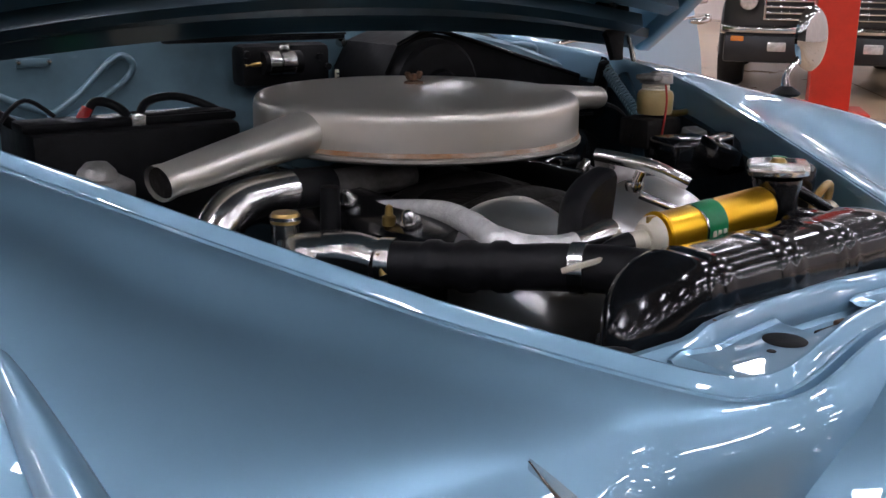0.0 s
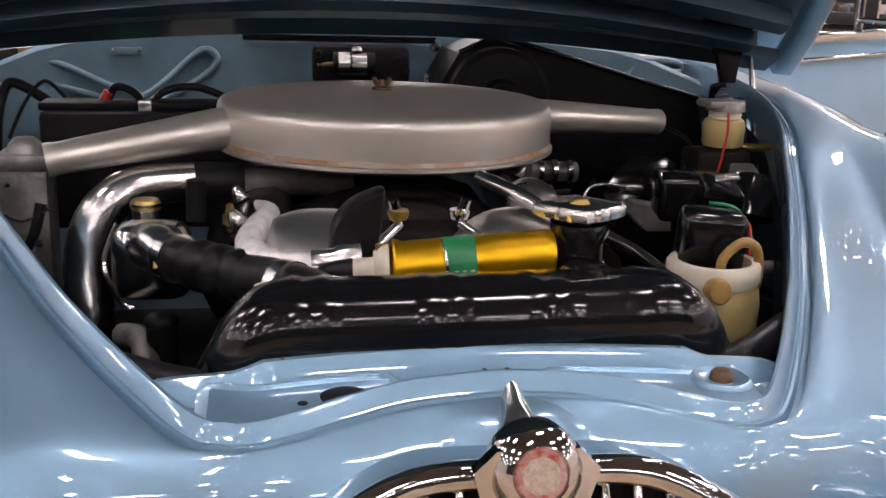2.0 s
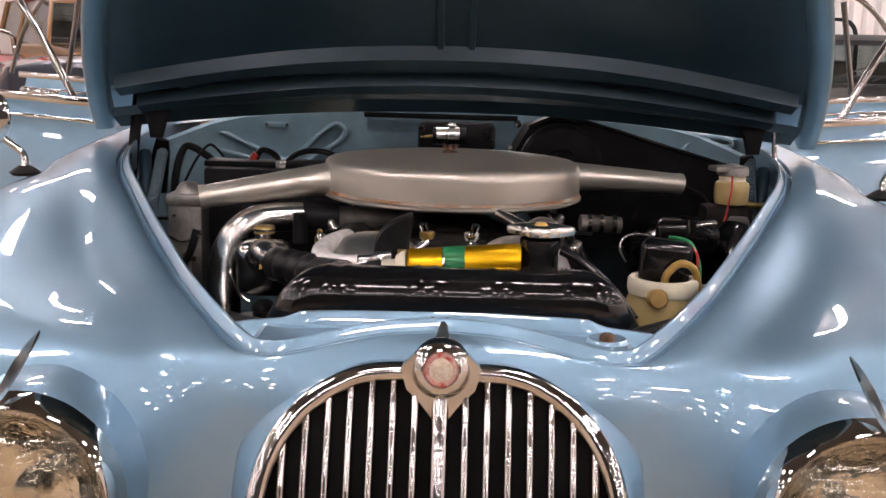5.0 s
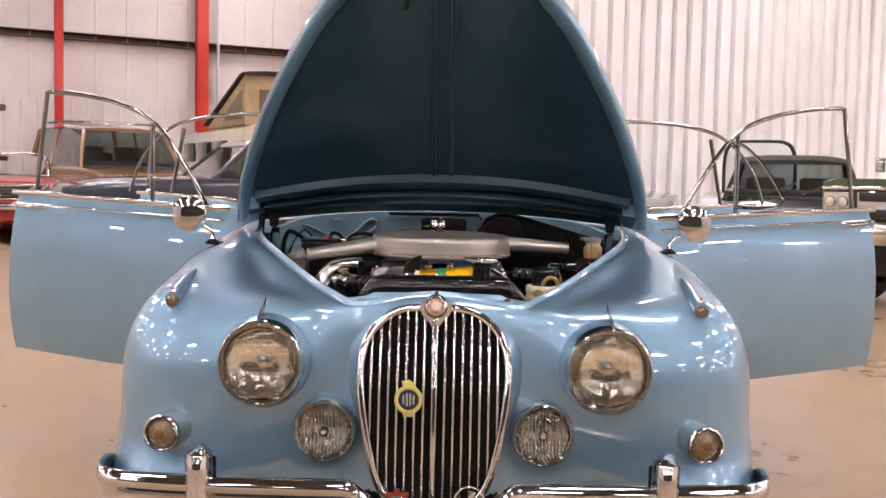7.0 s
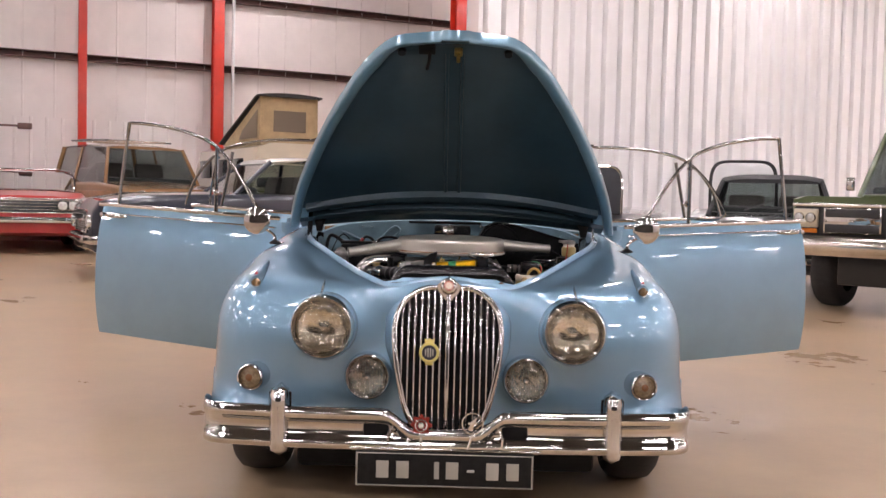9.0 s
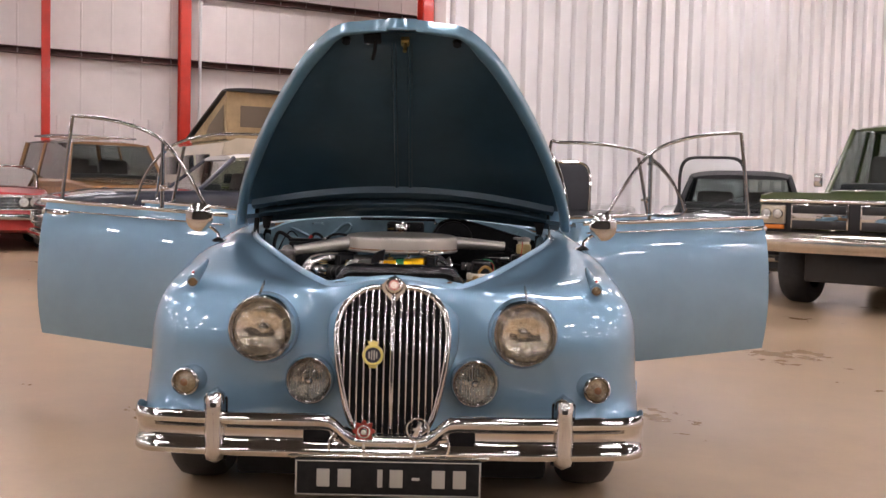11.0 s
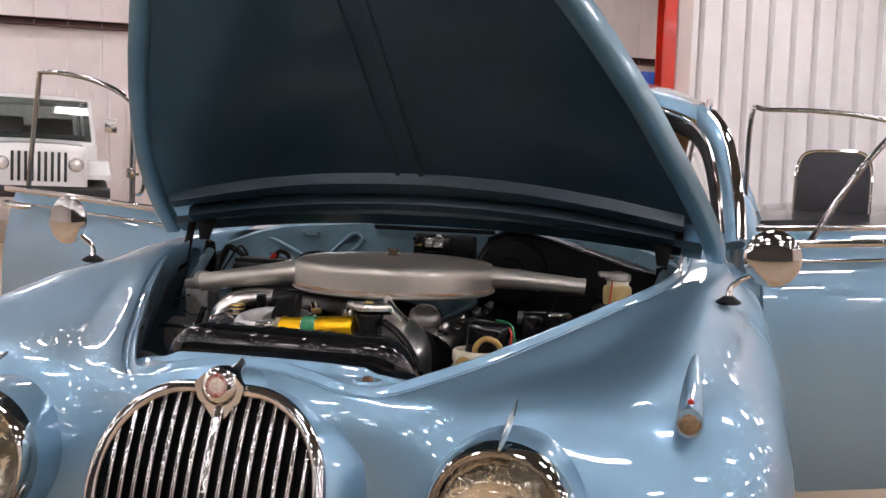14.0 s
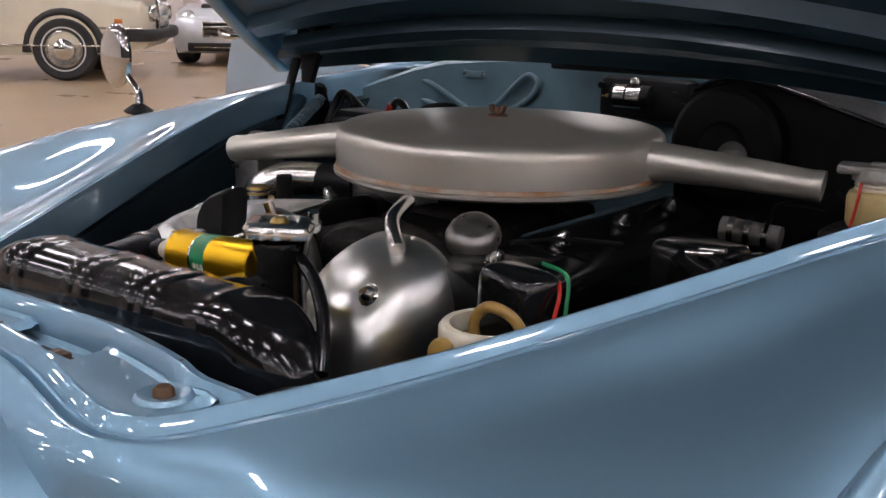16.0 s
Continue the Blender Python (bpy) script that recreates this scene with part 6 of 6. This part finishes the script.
part("side_trim", joined(*[moved(box(.01, 3.0, .03, .004), pose(s * .885, 2.3, .78)) for s in (-1, 1)]), CHROME, c)
part("bonnet_edge", box(1.56, .03, .02, .006), CHROME, c, m=pose(0, -.01, .885))

# brown estate wagon with wood sides
BROWN = coat_of("brown_wagon_paint", (0.24, 0.12, 0.042))
WOODSIDE = material("wood_panel", (0.26, 0.13, 0.06), 0.45, 0, 0.3, 0.2, vary=0.25, scale=3, bump=0.05)
c = vehicle("estate_wagon", pose(-4.42, 13.4, 0, 0, 0, 36), "brown estate wagon with wood sides and roof rack", BROWN,
            [(0, .84, .5, 1.0, .06), (.05, .90, .45, 1.06, .06), (.6, .93, .4, 1.12, .06), (1.5, .94, .4, 1.17, .06), (3.2, .94, .4, 1.18, .06), (4.6, .93, .42, 1.18, .06), (4.7, .9, .5, 1.1, .06)], wheels=(.85, 3.6, .37, .22, .76), cat="car")
greenhouse(c, ((1.45, 1.18), (1.85, 1.79), (4.55, 1.86), (4.68, 1.2)), .84, .67, BROWN)
bumper_bar(c, .92, -.08, .58, .14)
grille_bars(c, -.55, .55, .80, 1.03, -.03, 12)
for s in (-1, 1):
    lamp_at(c, s * .70, -.02, .95, .10)
    part("wood_side", box(.012, 3.9, .36, .004), WOODSIDE, c, m=pose(s * .948, 2.5, .85))
    part("rack_rail", tube([(s * .58, 2.2, 1.92), (s * .58, 3.3, 1.97), (s * .58, 4.4, 1.98)], .016, 8, 3), TRIM_BLACK, c)
for y in (2.4, 3.0, 3.6, 4.2):
    part("rack_bar", tube([(-.58, y, 1.94 + .015 * (y - 2.4)), (.58, y, 1.94 + .015 * (y - 2.4))], .014, 8, 1), CHROME_DULL, c)

# camper van with its roof raised
VANW = coat_of("van_paint", (0.30, 0.34, 0.10))
CREAM = coat_of("van_cream", (0.62, 0.55, 0.42))
CANVAS = material("tan_canvas", (0.42, 0.31, 0.17), 0.8, vary=0.12, scale=5, bump=0.2, bump_scale=40)
c = thing("camper_van", pose(-2.8, 14.9, 0, 0, 0, 29), "cream and green camper van with a raised tan pop-up roof", "van", "parked cars")
part("body", loft([[Vector((x * hw, y, z)) for x, z in ((-.95, .35), (-1, .6), (-1, 1.1), (1, 1.1), (1, .6), (.95, .35))] for y, hw in ((0, .70), (.08, .82), (.5, .86), (3.7, .86), (3.9, .80))], True), VANW, c)
part("upper_body", loft([[Vector((x * hw, y, z)) for x, z in ((-1, 1.1), (-.97, 1.5), (-.86, 1.86), (-.6, 1.95), (.6, 1.95), (.86, 1.86), (.97, 1.5), (1, 1.1))] for y, hw in ((.06, .82), (.28, .84), (.6, .86), (3.7, .86), (3.9, .80))], True), CREAM, c)
part("windscreen", loft([[Vector((x * .74, .03, 1.16)) for x in (-1, 0, 1)], [Vector((x * .66, .20, 1.72)) for x in (-1, 0, 1)]], False, False), DARKGLASS, c, m=pose(0, -.02, 0))
for s in (-1, 1):
    for y in (.7, 1.7, 2.75):
        part("side_window", box(.02, .8, .44, .05), DARKGLASS, c, m=pose(s * .845, y + .15, 1.45, 0, s * 4))
    lamp_at(c, s * .56, -.01, .85, .10)
    for y in (.85, 3.1):
        road_wheel(c, s * .72, y, .33, .18, s, CHROME)
tent = part("pop_top_canvas", loft([[Vector((x, y, z)) for x, z in ((-.54, 1.95), (.54, 1.95), (.54, t), (-.54, t))] for y, t in ((.5, 2.78), (2.7, 2.0))], True), CANVAS, c)
part("canvas_window", box(.62, .02, .38, .04), material("mesh_window", (0.16, 0.125, 0.09), 0.8), tent, m=pose(.02, .49, 2.36))
part("canvas_frame", joined(tube([(-.54, .49, 1.96), (-.54, .49, 2.78), (.54, .49, 2.78), (.54, .49, 1.96)], .02, 6, 1)), CANVAS, tent)
for s in (-1, 1):
    part("side_mesh", plate([(.62, 2.05), (1.7, 2.05), (1.5, 2.22), (.62, 2.56)], .012, .002), material("side_mesh_cloth", (0.20, 0.16, 0.11), 0.8), tent, m=pose(s * .546, 0, 0, 0, 0, 90))
part("pop_top_lid", loft([[Vector((x * .60, y, z + .04 * (1 - x * x))) for x in np.linspace(-1, 1, 9)] + [Vector((x * .60, y, z - .03)) for x in np.linspace(1, -1, 9)] for y, z in ((.38, 2.82), (.6, 2.81), (2.9, 2.03))], True), TRIM_BLACK, c)
bumper_bar(c, .84, -.1, .45, .14, CREAM)

# dark coupe with a pale roof
DKBLUE = coat_of("midnight_paint", (0.012, 0.016, 0.03))
PALE = coat_of("pale_roof", (0.66, 0.66, 0.63))
c = vehicle("dark_coupe", pose(-4.6, 9.32, 0, 0, 0, -62), "midnight blue coupe with a pale roof", DKBLUE,
            [(0, .78, .34, .82, .08), (.06, .86, .3, .92, .08), (.5, .9, .26, 1.0, .09), (1.7, .91, .26, 1.04, .08), (3.4, .91, .26, 1.05, .08), (4.1, .86, .3, 1.0, .08), (4.25, .78, .4, .92, .08)], wheels=(.8, 3.4, .33, .2, .74))
greenhouse(c, ((1.65, 1.04), (2.2, 1.46), (3.2, 1.46), (3.8, 1.06)), .80, .62, PALE, DKBLUE)
bumper_bar(c, .88, -.06, .46, .1)
grille_bars(c, -.45, .45, .54, .68, -.02, 4, False)
for s in (-1, 1):
    lamp_at(c, s * .62, -.02, .66, .085)


def raised_bonnet(c, hw, y, z, h, lean, mat, under, edge=CHROME):
    """A lifted bonnet lid seen on its underside."""
    o = []
    for k in range(25):
        a = math.pi * k / 24
        o.append((hw * math.copysign(abs(math.cos(a)) ** .35, math.cos(a)), h * math.sin(a) ** .35))
    M = pose(0, y, z, lean)
    b = part("raised_bonnet", plate(o, .03, .006), mat, c, "", M)
    part("underside", plate([(x * .93, q * .95 + .01) for x, q in o], .006, .002), under, b, m=pose(0, -.0185, 0))
    part("edge_trim", tube([Vector((x, .0, q)) for x, q in o], .016, 6, 1), edge, b)
    return b


# black saloon with its bonnet up, by the lined wall
BLACKP = coat_of("black_car_paint", (0.01, 0.01, 0.011))
c = vehicle("black_saloon", pose(1.56, 8.7, 0, 0, 0, -14), "black vintage saloon with its bonnet raised", BLACKP,
            [(0, .60, .4, .72, .1), (.06, .70, .34, .80, .1), (.6, .78, .28, .88, .1), (1.2, .82, .26, .95, .1), (2.4, .84, .26, .97, .1), (2.9, .8, .3, .9, .1)], wheels=(.6, 2.3, .33, .2, .68))
raised_bonnet(c, .35, .62, .90, .60, -8, BLACKP, material("bonnet_pad", (0.014, 0.015, 0.02), 0.5, vary=0.2, scale=4))
bumper_bar(c, .78, -.08, .45, .1)
for s in (-1, 1):
    lamp_at(c, s * .52, -.02, .68, .09)
# white car with its lid up, farther along
WHITEP = coat_of("white_car_paint", (0.80, 0.80, 0.79))
c = vehicle("white_coupe", pose(4.15, 11.55, 0, 0, 0, -24), "white coupe with its lid raised", WHITEP,
            [(0, .7, .4, .8, .1), (.06, .78, .34, .9, .1), (.6, .82, .28, .98, .1), (1.0, .82, .28, .98, .1)], wheels=(.45, .75, .32, .2, .68))
raised_bonnet(c, .48, .2, .98, .72, 4, BLACKP, WHITEP, TRIM_BLACK)
# black soft-top roadster
SOFT = material("black_hood_cloth", (0.018, 0.018, 0.02), 0.7, vary=0.2, scale=8, bump=0.15, bump_scale=60)
c = vehicle("soft_top_roadster", pose(3.55, 8.25, 0, 0, 0, -18), "black roadster with a black cloth hood", BLACKP,
            [(0, .68, .34, .66, .1), (.06, .76, .3, .78, .1), (.5, .82, .26, .88, .1), (1.2, .84, .26, .94, .1), (2.6, .85, .26, .95, .1), (3.6, .8, .3, .88, .1), (3.8, .7, .4, .76, .1)], wheels=(.7, 3.0, .32, .2, .70))
greenhouse(c, ((1.0, .96), (1.55, 1.36), (2.3, 1.40), (3.0, .98)), .74, .60, SOFT)
part("wiper", tube([(-.3, .99, 1.0), (.05, 1.2, 1.13)], .008, 6, 1), TRIM_BLACK, c)
part("wiper", tube([(.1, .99, 1.0), (.42, 1.2, 1.13)], .008, 6, 1), TRIM_BLACK, c)
bumper_bar(c, .8, -.05, .45, .1)
for s in (-1, 1):
    lamp_at(c, s * .56, -.01, .68, .09)

# green pickup truck
GREENP = coat_of("olive_truck_paint", (0.05, 0.075, 0.02))
TANP = coat_of("truck_tan", (0.40, 0.34, 0.25))
c = thing("pickup_truck", pose(4.22, 6.6, 0, 0, 0, -40), "olive green and tan pickup truck with a wide chrome grille", "truck", "parked cars")
part("body", loft([car_section(y, hw, z0, z1, .05, .02) for y, hw, z0, z1 in ((0, .94, .62, 1.10), (.03, .97, .60, 1.12), (.5, .99, .58, 1.16), (1.5, 1.0, .58, 1.19), (2.9, 1.0, .58, 1.2), (5.1, 1.0, .6, 1.2))], True), GREENP, c)
part("bonnet_front", loft([[Vector((x * hw, y, z)) for x, z in ((-1, 1.10), (-1, 1.14), (-.9, 1.17), (.9, 1.17), (1, 1.14), (1, 1.10))] for y, hw in ((-.05, .90), (-.02, .95), (.06, .97))], True), GREENP, c)
part("bonnet_trim", box(1.88, .05, .04, .012), CHROME_DULL, c, m=pose(0, -.05, 1.085))
part("bonnet_spear", box(.025, .9, .02, .006), CHROME, c, m=pose(0, .4, 1.205, 1.5))
part("bonnet_ridge", box(.6, 1.3, .03, .012), GREENP, c, m=pose(0, .75, 1.20, 1.5))
greenhouse(c, ((1.78, 1.22), (2.22, 1.93), (3.15, 1.95), (3.35, 1.22)), .90, .76, GREENP)
part("front_panel", box(1.84, .05, .36, .01), TRIM_BLACK, c, m=pose(0, -.02, .92))
for s in (-1, 1):
    bz_ = part("lamp_bezel", box(.25, .06, .19, .02), TANP, c, m=pose(s * .80, -.05, .95))
    for dx in (-.058, .058):
        lamp_at(c, s * .80 + dx, -.085, .955, .05)
    part("turn_signal", box(.2, .03, .045, .01), AMBER_FAR, c, m=pose(s * .78, -.065, .825))
    g = part("grille_half", box(.57, .05, .27, .02), CHROME, c, m=pose(s * .335, -.055, .93))
    for z in (-.075, .075):
        part("grille_slot", box(.53, .02, .085, .012), TRIM_BLACK, g, m=pose(0, -.022, z))
    part("grille_badge", box(.05, .01, .02, .004), CHROME_DULL, g, m=pose(0, -.03, 0))
    for y in (.85, 3.9):
        road_wheel(c, s * .80, y, .40, .27, s, CHROME)
    part("mirror", box(.1, .03, .16, .02), CHROME, c, m=pose(s * 1.08, 2.0, 1.34))
bumper_bar(c, 1.0, -.17, .68, .2, material("truck_bumper", (0.62, 0.58, 0.52), 0.14, 1.0, vary=0.1, scale=4), .05)
part("axle_pod", lathe([(0, .12), (.09, .1), (.14, .02), (.12, -.08), (0, -.12)], 20), TRIM_BLACK, c, m=pose(-.12, .85, .42, 90))
# black panel added for the shade in the space under the truck's front
part("truck_under_shade", box(1.16, .08, .34, .02), TRIM_BLACK, c, m=pose(0, .3, .44))
part("axle", tube([(-.7, .85, .40), (.7, .85, .40)], .05, 10, 1), TRIM_BLACK, c)

# white off-roader
c = thing("white_jeep", pose(-8.3, 10.8, 0, 0, 0, 40) @ Matrix.Scale(1.13, 4), "white vintage off-road wagon with a slotted grille", "car", "parked cars")
part("body", loft([car_section(y, hw, .55, z1, .06, .02) for y, hw, z1 in ((0, .52, 1.12), (.04, .56, 1.18), (1.2, .62, 1.24), (1.25, .80, 1.26), (3.6, .82, 1.26))], True), WHITEP, c)
greenhouse(c, ((1.25, 1.26), (1.35, 1.82), (3.5, 1.84), (3.6, 1.26)), .76, .70, WHITEP)
for k in range(9):
    part("grille_slot", box(.035, .02, .36, .014), TRIM_BLACK, c, m=pose((k - 4) * .075, -.008, .92))
for s in (-1, 1):
    lamp_at(c, s * .42, -.02, .95, .085)
    part("mudguard", loft([[Vector((s * (.55 + w), .05 + .9 * f, 1.02 - .18 * abs(2 * f - 1) ** 3 - d)) for w, d in ((0, 0), (.28, .0), (.3, .06), (0, .06))] for f in np.linspace(0, 1, 9)], True), WHITEP, c)
    for y in (.5, 2.9):
        road_wheel(c, s * .70, y, .40, .24, s, CHROME_DULL)
    part("mirror", box(.16, .03, .2, .02), CHROME, c, m=pose(s * .98, 1.3, 1.5))
bumper_bar(c, .8, -.22, .62, .14, TRIM_BLACK, .02)

# silver sports coupe with its bonnet up
SILVERP = coat_of("silver_car_paint", (0.60, 0.61, 0.63), 0.3)
c = vehicle("silver_sports_coupe", pose(-10.5, 9.15, 0, 0, 0, 40), "silver sports coupe with its bonnet raised", SILVERP,
            [(0, .70, .22, .52, .12), (.1, .86, .18, .66, .12), (.5, .93, .18, .78, .12), (1.3, .94, .2, .86, .1), (3.2, .94, .2, .92, .1), (4.2, .9, .26, .90, .1), (4.4, .8, .34, .8, .1)], wheels=(.85, 3.5, .34, .25, .80))
greenhouse(c, ((1.5, .88), (2.2, 1.26), (3.0, 1.27), (3.9, .92)), .80, .60, SILVERP)
raised_bonnet(c, .70, 1.35, .84, 1.15, -12, SILVERP, MATT, SILVERP)
grille_bars(c, -.42, .42, .42, .60, -.04, 2, False, th=.03)
part("grille_star", joined(*[moved(box(.02, .02, .10, .006), pose(0, 0, 0) @ pose(0, 0, 0, 0, a) @ pose(0, 0, .05)) for a in (0, 120, 240)], tube([(.10 * math.cos(a), 0, .10 * math.sin(a)) for a in np.linspace(0, 2 * math.pi, 25)], .01, 6, 1)), CHROME, c, m=pose(0, -.06, .51))
part("air_intake", box(1.3, .06, .12, .03), TRIM_BLACK, c, m=pose(0, .0, .27))
part("intake_bar", box(1.1, .03, .02, .006), CHROME, c, m=pose(0, -.035, .27))
part("engine_cover", box(1.1, .8, .1, .04), TRIM_BLACK, c, m=pose(0, .85, .80))
for s in (-1, 1):
    part("headlamp", lathe([(0, .05), (.08, .045), (.14, .02), (.15, -.03)], 20), LAMP_FACE, c, m=pose(s * .70, .16, .58, 70, 0, s * 25) @ Matrix.Diagonal((1, 1.35, 1, 1)))

# cream luxury saloon with black-faced bumper
CREAMP = coat_of("ivory_car_paint", (0.70, 0.64, 0.50))
c = vehicle("cream_saloon", pose(-10.05, 7.6, 0, 0, 0, 135), "ivory luxury saloon with chrome wheel trims and black bumper", CREAMP,
            [(0, .80, .42, .84, .1), (.06, .88, .36, .90, .1), (.6, .93, .30, .98, .1), (1.7, .94, .28, 1.0, .1), (3.4, .94, .28, 1.0, .1), (4.8, .92, .32, .96, .1), (5.2, .86, .42, .86, .1)], wheels=(.92, 3.98, .36, .22, .79), white=True)
greenhouse(c, ((1.65, 1.0), (2.3, 1.46), (3.7, 1.47), (4.3, 1.0)), .84, .66, CREAMP)
bumper_bar(c, .94, -.12, .52, .14, TRIM_BLACK, .3)
part("bumper_trim", joined(*[moved(box(.012, .5, .02, .004), pose(s * .955, .28, .60)) for s in (-1, 1)]), CHROME, c)
grille_bars(c, -.27, .27, .55, .95, -.06, 15)
for s in (-1, 1):
    for dx in (.42, .60):
        lamp_at(c, s * dx, -.03, .76, .09)
    part("side_repeater", box(.02, .09, .05, .008), AMBER_FAR, c, m=pose(s * .93, .30, .68))
    part("side_strip", box(.012, 4.4, .02, .004), CHROME, c, m=pose(s * .952, 2.7, .40))

# black off-roader and the red lift column on the other side
c = vehicle("black_suv", pose(7.75, 5.5, 0, 0, 0, -54), "black off-road wagon with chrome-barred grille", BLACKP,
            [(0, .86, .36, 1.02, .06), (.05, .92, .32, 1.06, .06), (.7, .95, .32, 1.10, .06), (1.5, .96, .32, 1.12, .06), (4.6, .96, .36, 1.12, .06)], wheels=(.85, 3.6, .38, .24, .80))
greenhouse(c, ((1.4, 1.12), (1.9, 1.72), (4.4, 1.74), (4.6, 1.12)), .86, .72, BLACKP)
grille_bars(c, -.55, .55, .70, .98, -.04, 4, False, th=.022)
bumper_bar(c, .94, -.1, .60, .08)
part("lower_bumper", box(1.8, .1, .26, .03), TRIM_BLACK, c, m=pose(0, -.05, .43))
for s in (-1, 1):
    lamp_at(c, s * .70, -.04, .86, .085)
    part("fog_lamp", box(.17, .03, .09, .02), LAMP_FACE, c, m=pose(s * .42, -.11, .45))
    part("turn_signal", box(.12, .03, .05, .01), AMBER_FAR, c, m=pose(s * .78, -.1, .52))
lift = thing("lift_column", pose(6.75, 4.75, 0, 0, 0, -50), "red steel vehicle lift column", "vehicle lift")
part("post", box(.32, .26, 3.4, .012, base=True), REDSTEEL, lift)
part("foot_plate", box(.6, .6, .025, .004, base=True), REDSTEEL, lift)
part("control_box", box(.18, .14, .4, .012), REDSTEEL, lift, m=pose(-.24, -.06, 1.12))
part("carriage", box(.36, .1, .5, .012), GIRT, lift, m=pose(0, .16, .6))

# striped flag, wall boxes and the small blue panel by the corner column
fp = BAY - DL * 6.75 + Vector((DL.y, -DL.x, 0)) * .13
flag = thing("flag", pose(fp.x, fp.y, 0, 0, 0, 28), "red and white striped flag hung on the wall", "flag")
FW = material("flag_white", (0.72, 0.70, 0.67), 0.8, vary=0.05, bump=0.1, bump_scale=12)
FR = material("flag_red", (0.55, 0.03, 0.025), 0.8, vary=0.08, bump=0.1, bump_scale=12)
for k in range(11):
    part("stripe", box(2.6, .012, .2, 0), FR if k % 2 == 0 else FW, flag, m=pose(0, 0, 1.95 + k * .2))
for dx in (-1.33, 1.33):
    part("flag_edge", box(.06, .016, 2.2, 0), FW, flag, m=pose(dx, 0, 2.95))
bp = CORNER + Vector((-.30, -.14, 0))
sign = part("blue_panel", box(.16, .03, .42, .006), material("blue_plastic", (0.02, 0.07, 0.36), 0.4), m=pose(bp.x, bp.y, 2.15, 0, 0, 33))
tagged(sign, "small blue panel fixed beside the red column", "panel")
arm = part("wall_bracket", joined(box(.7, .04, .04, .01), moved(box(.26, .1, .12, .02), pose(.4, 0, 0))), GIRT, m=pose(-8.72, 16.35, 2.24, 0, 0, 28))
tagged(arm, "dark steel bracket on the wall", "bracket")
q = BAY - DL * 4.62 + Vector((DL.y, -DL.x, 0)) * .34
tagged(copy_thing(arm, pose(q.x, q.y, 2.3, 0, 0, 28)), "dark steel bracket on a column by the flag", "bracket")
cab = thing("green_cabinet", pose(-12.55, 12.75, 0, 0, 0, 35), "dark green workshop cabinet with a pale front", "cabinet")
part("carcass", box(1.2, .6, 1.75, .02, base=True), material("green_enamel", (0.02, 0.075, 0.05), 0.45, vary=0.1), cab)
part("front_panel", box(.8, .02, .4, .01), STEEL_WHITE, cab, m=pose(0, -.31, 1.45))
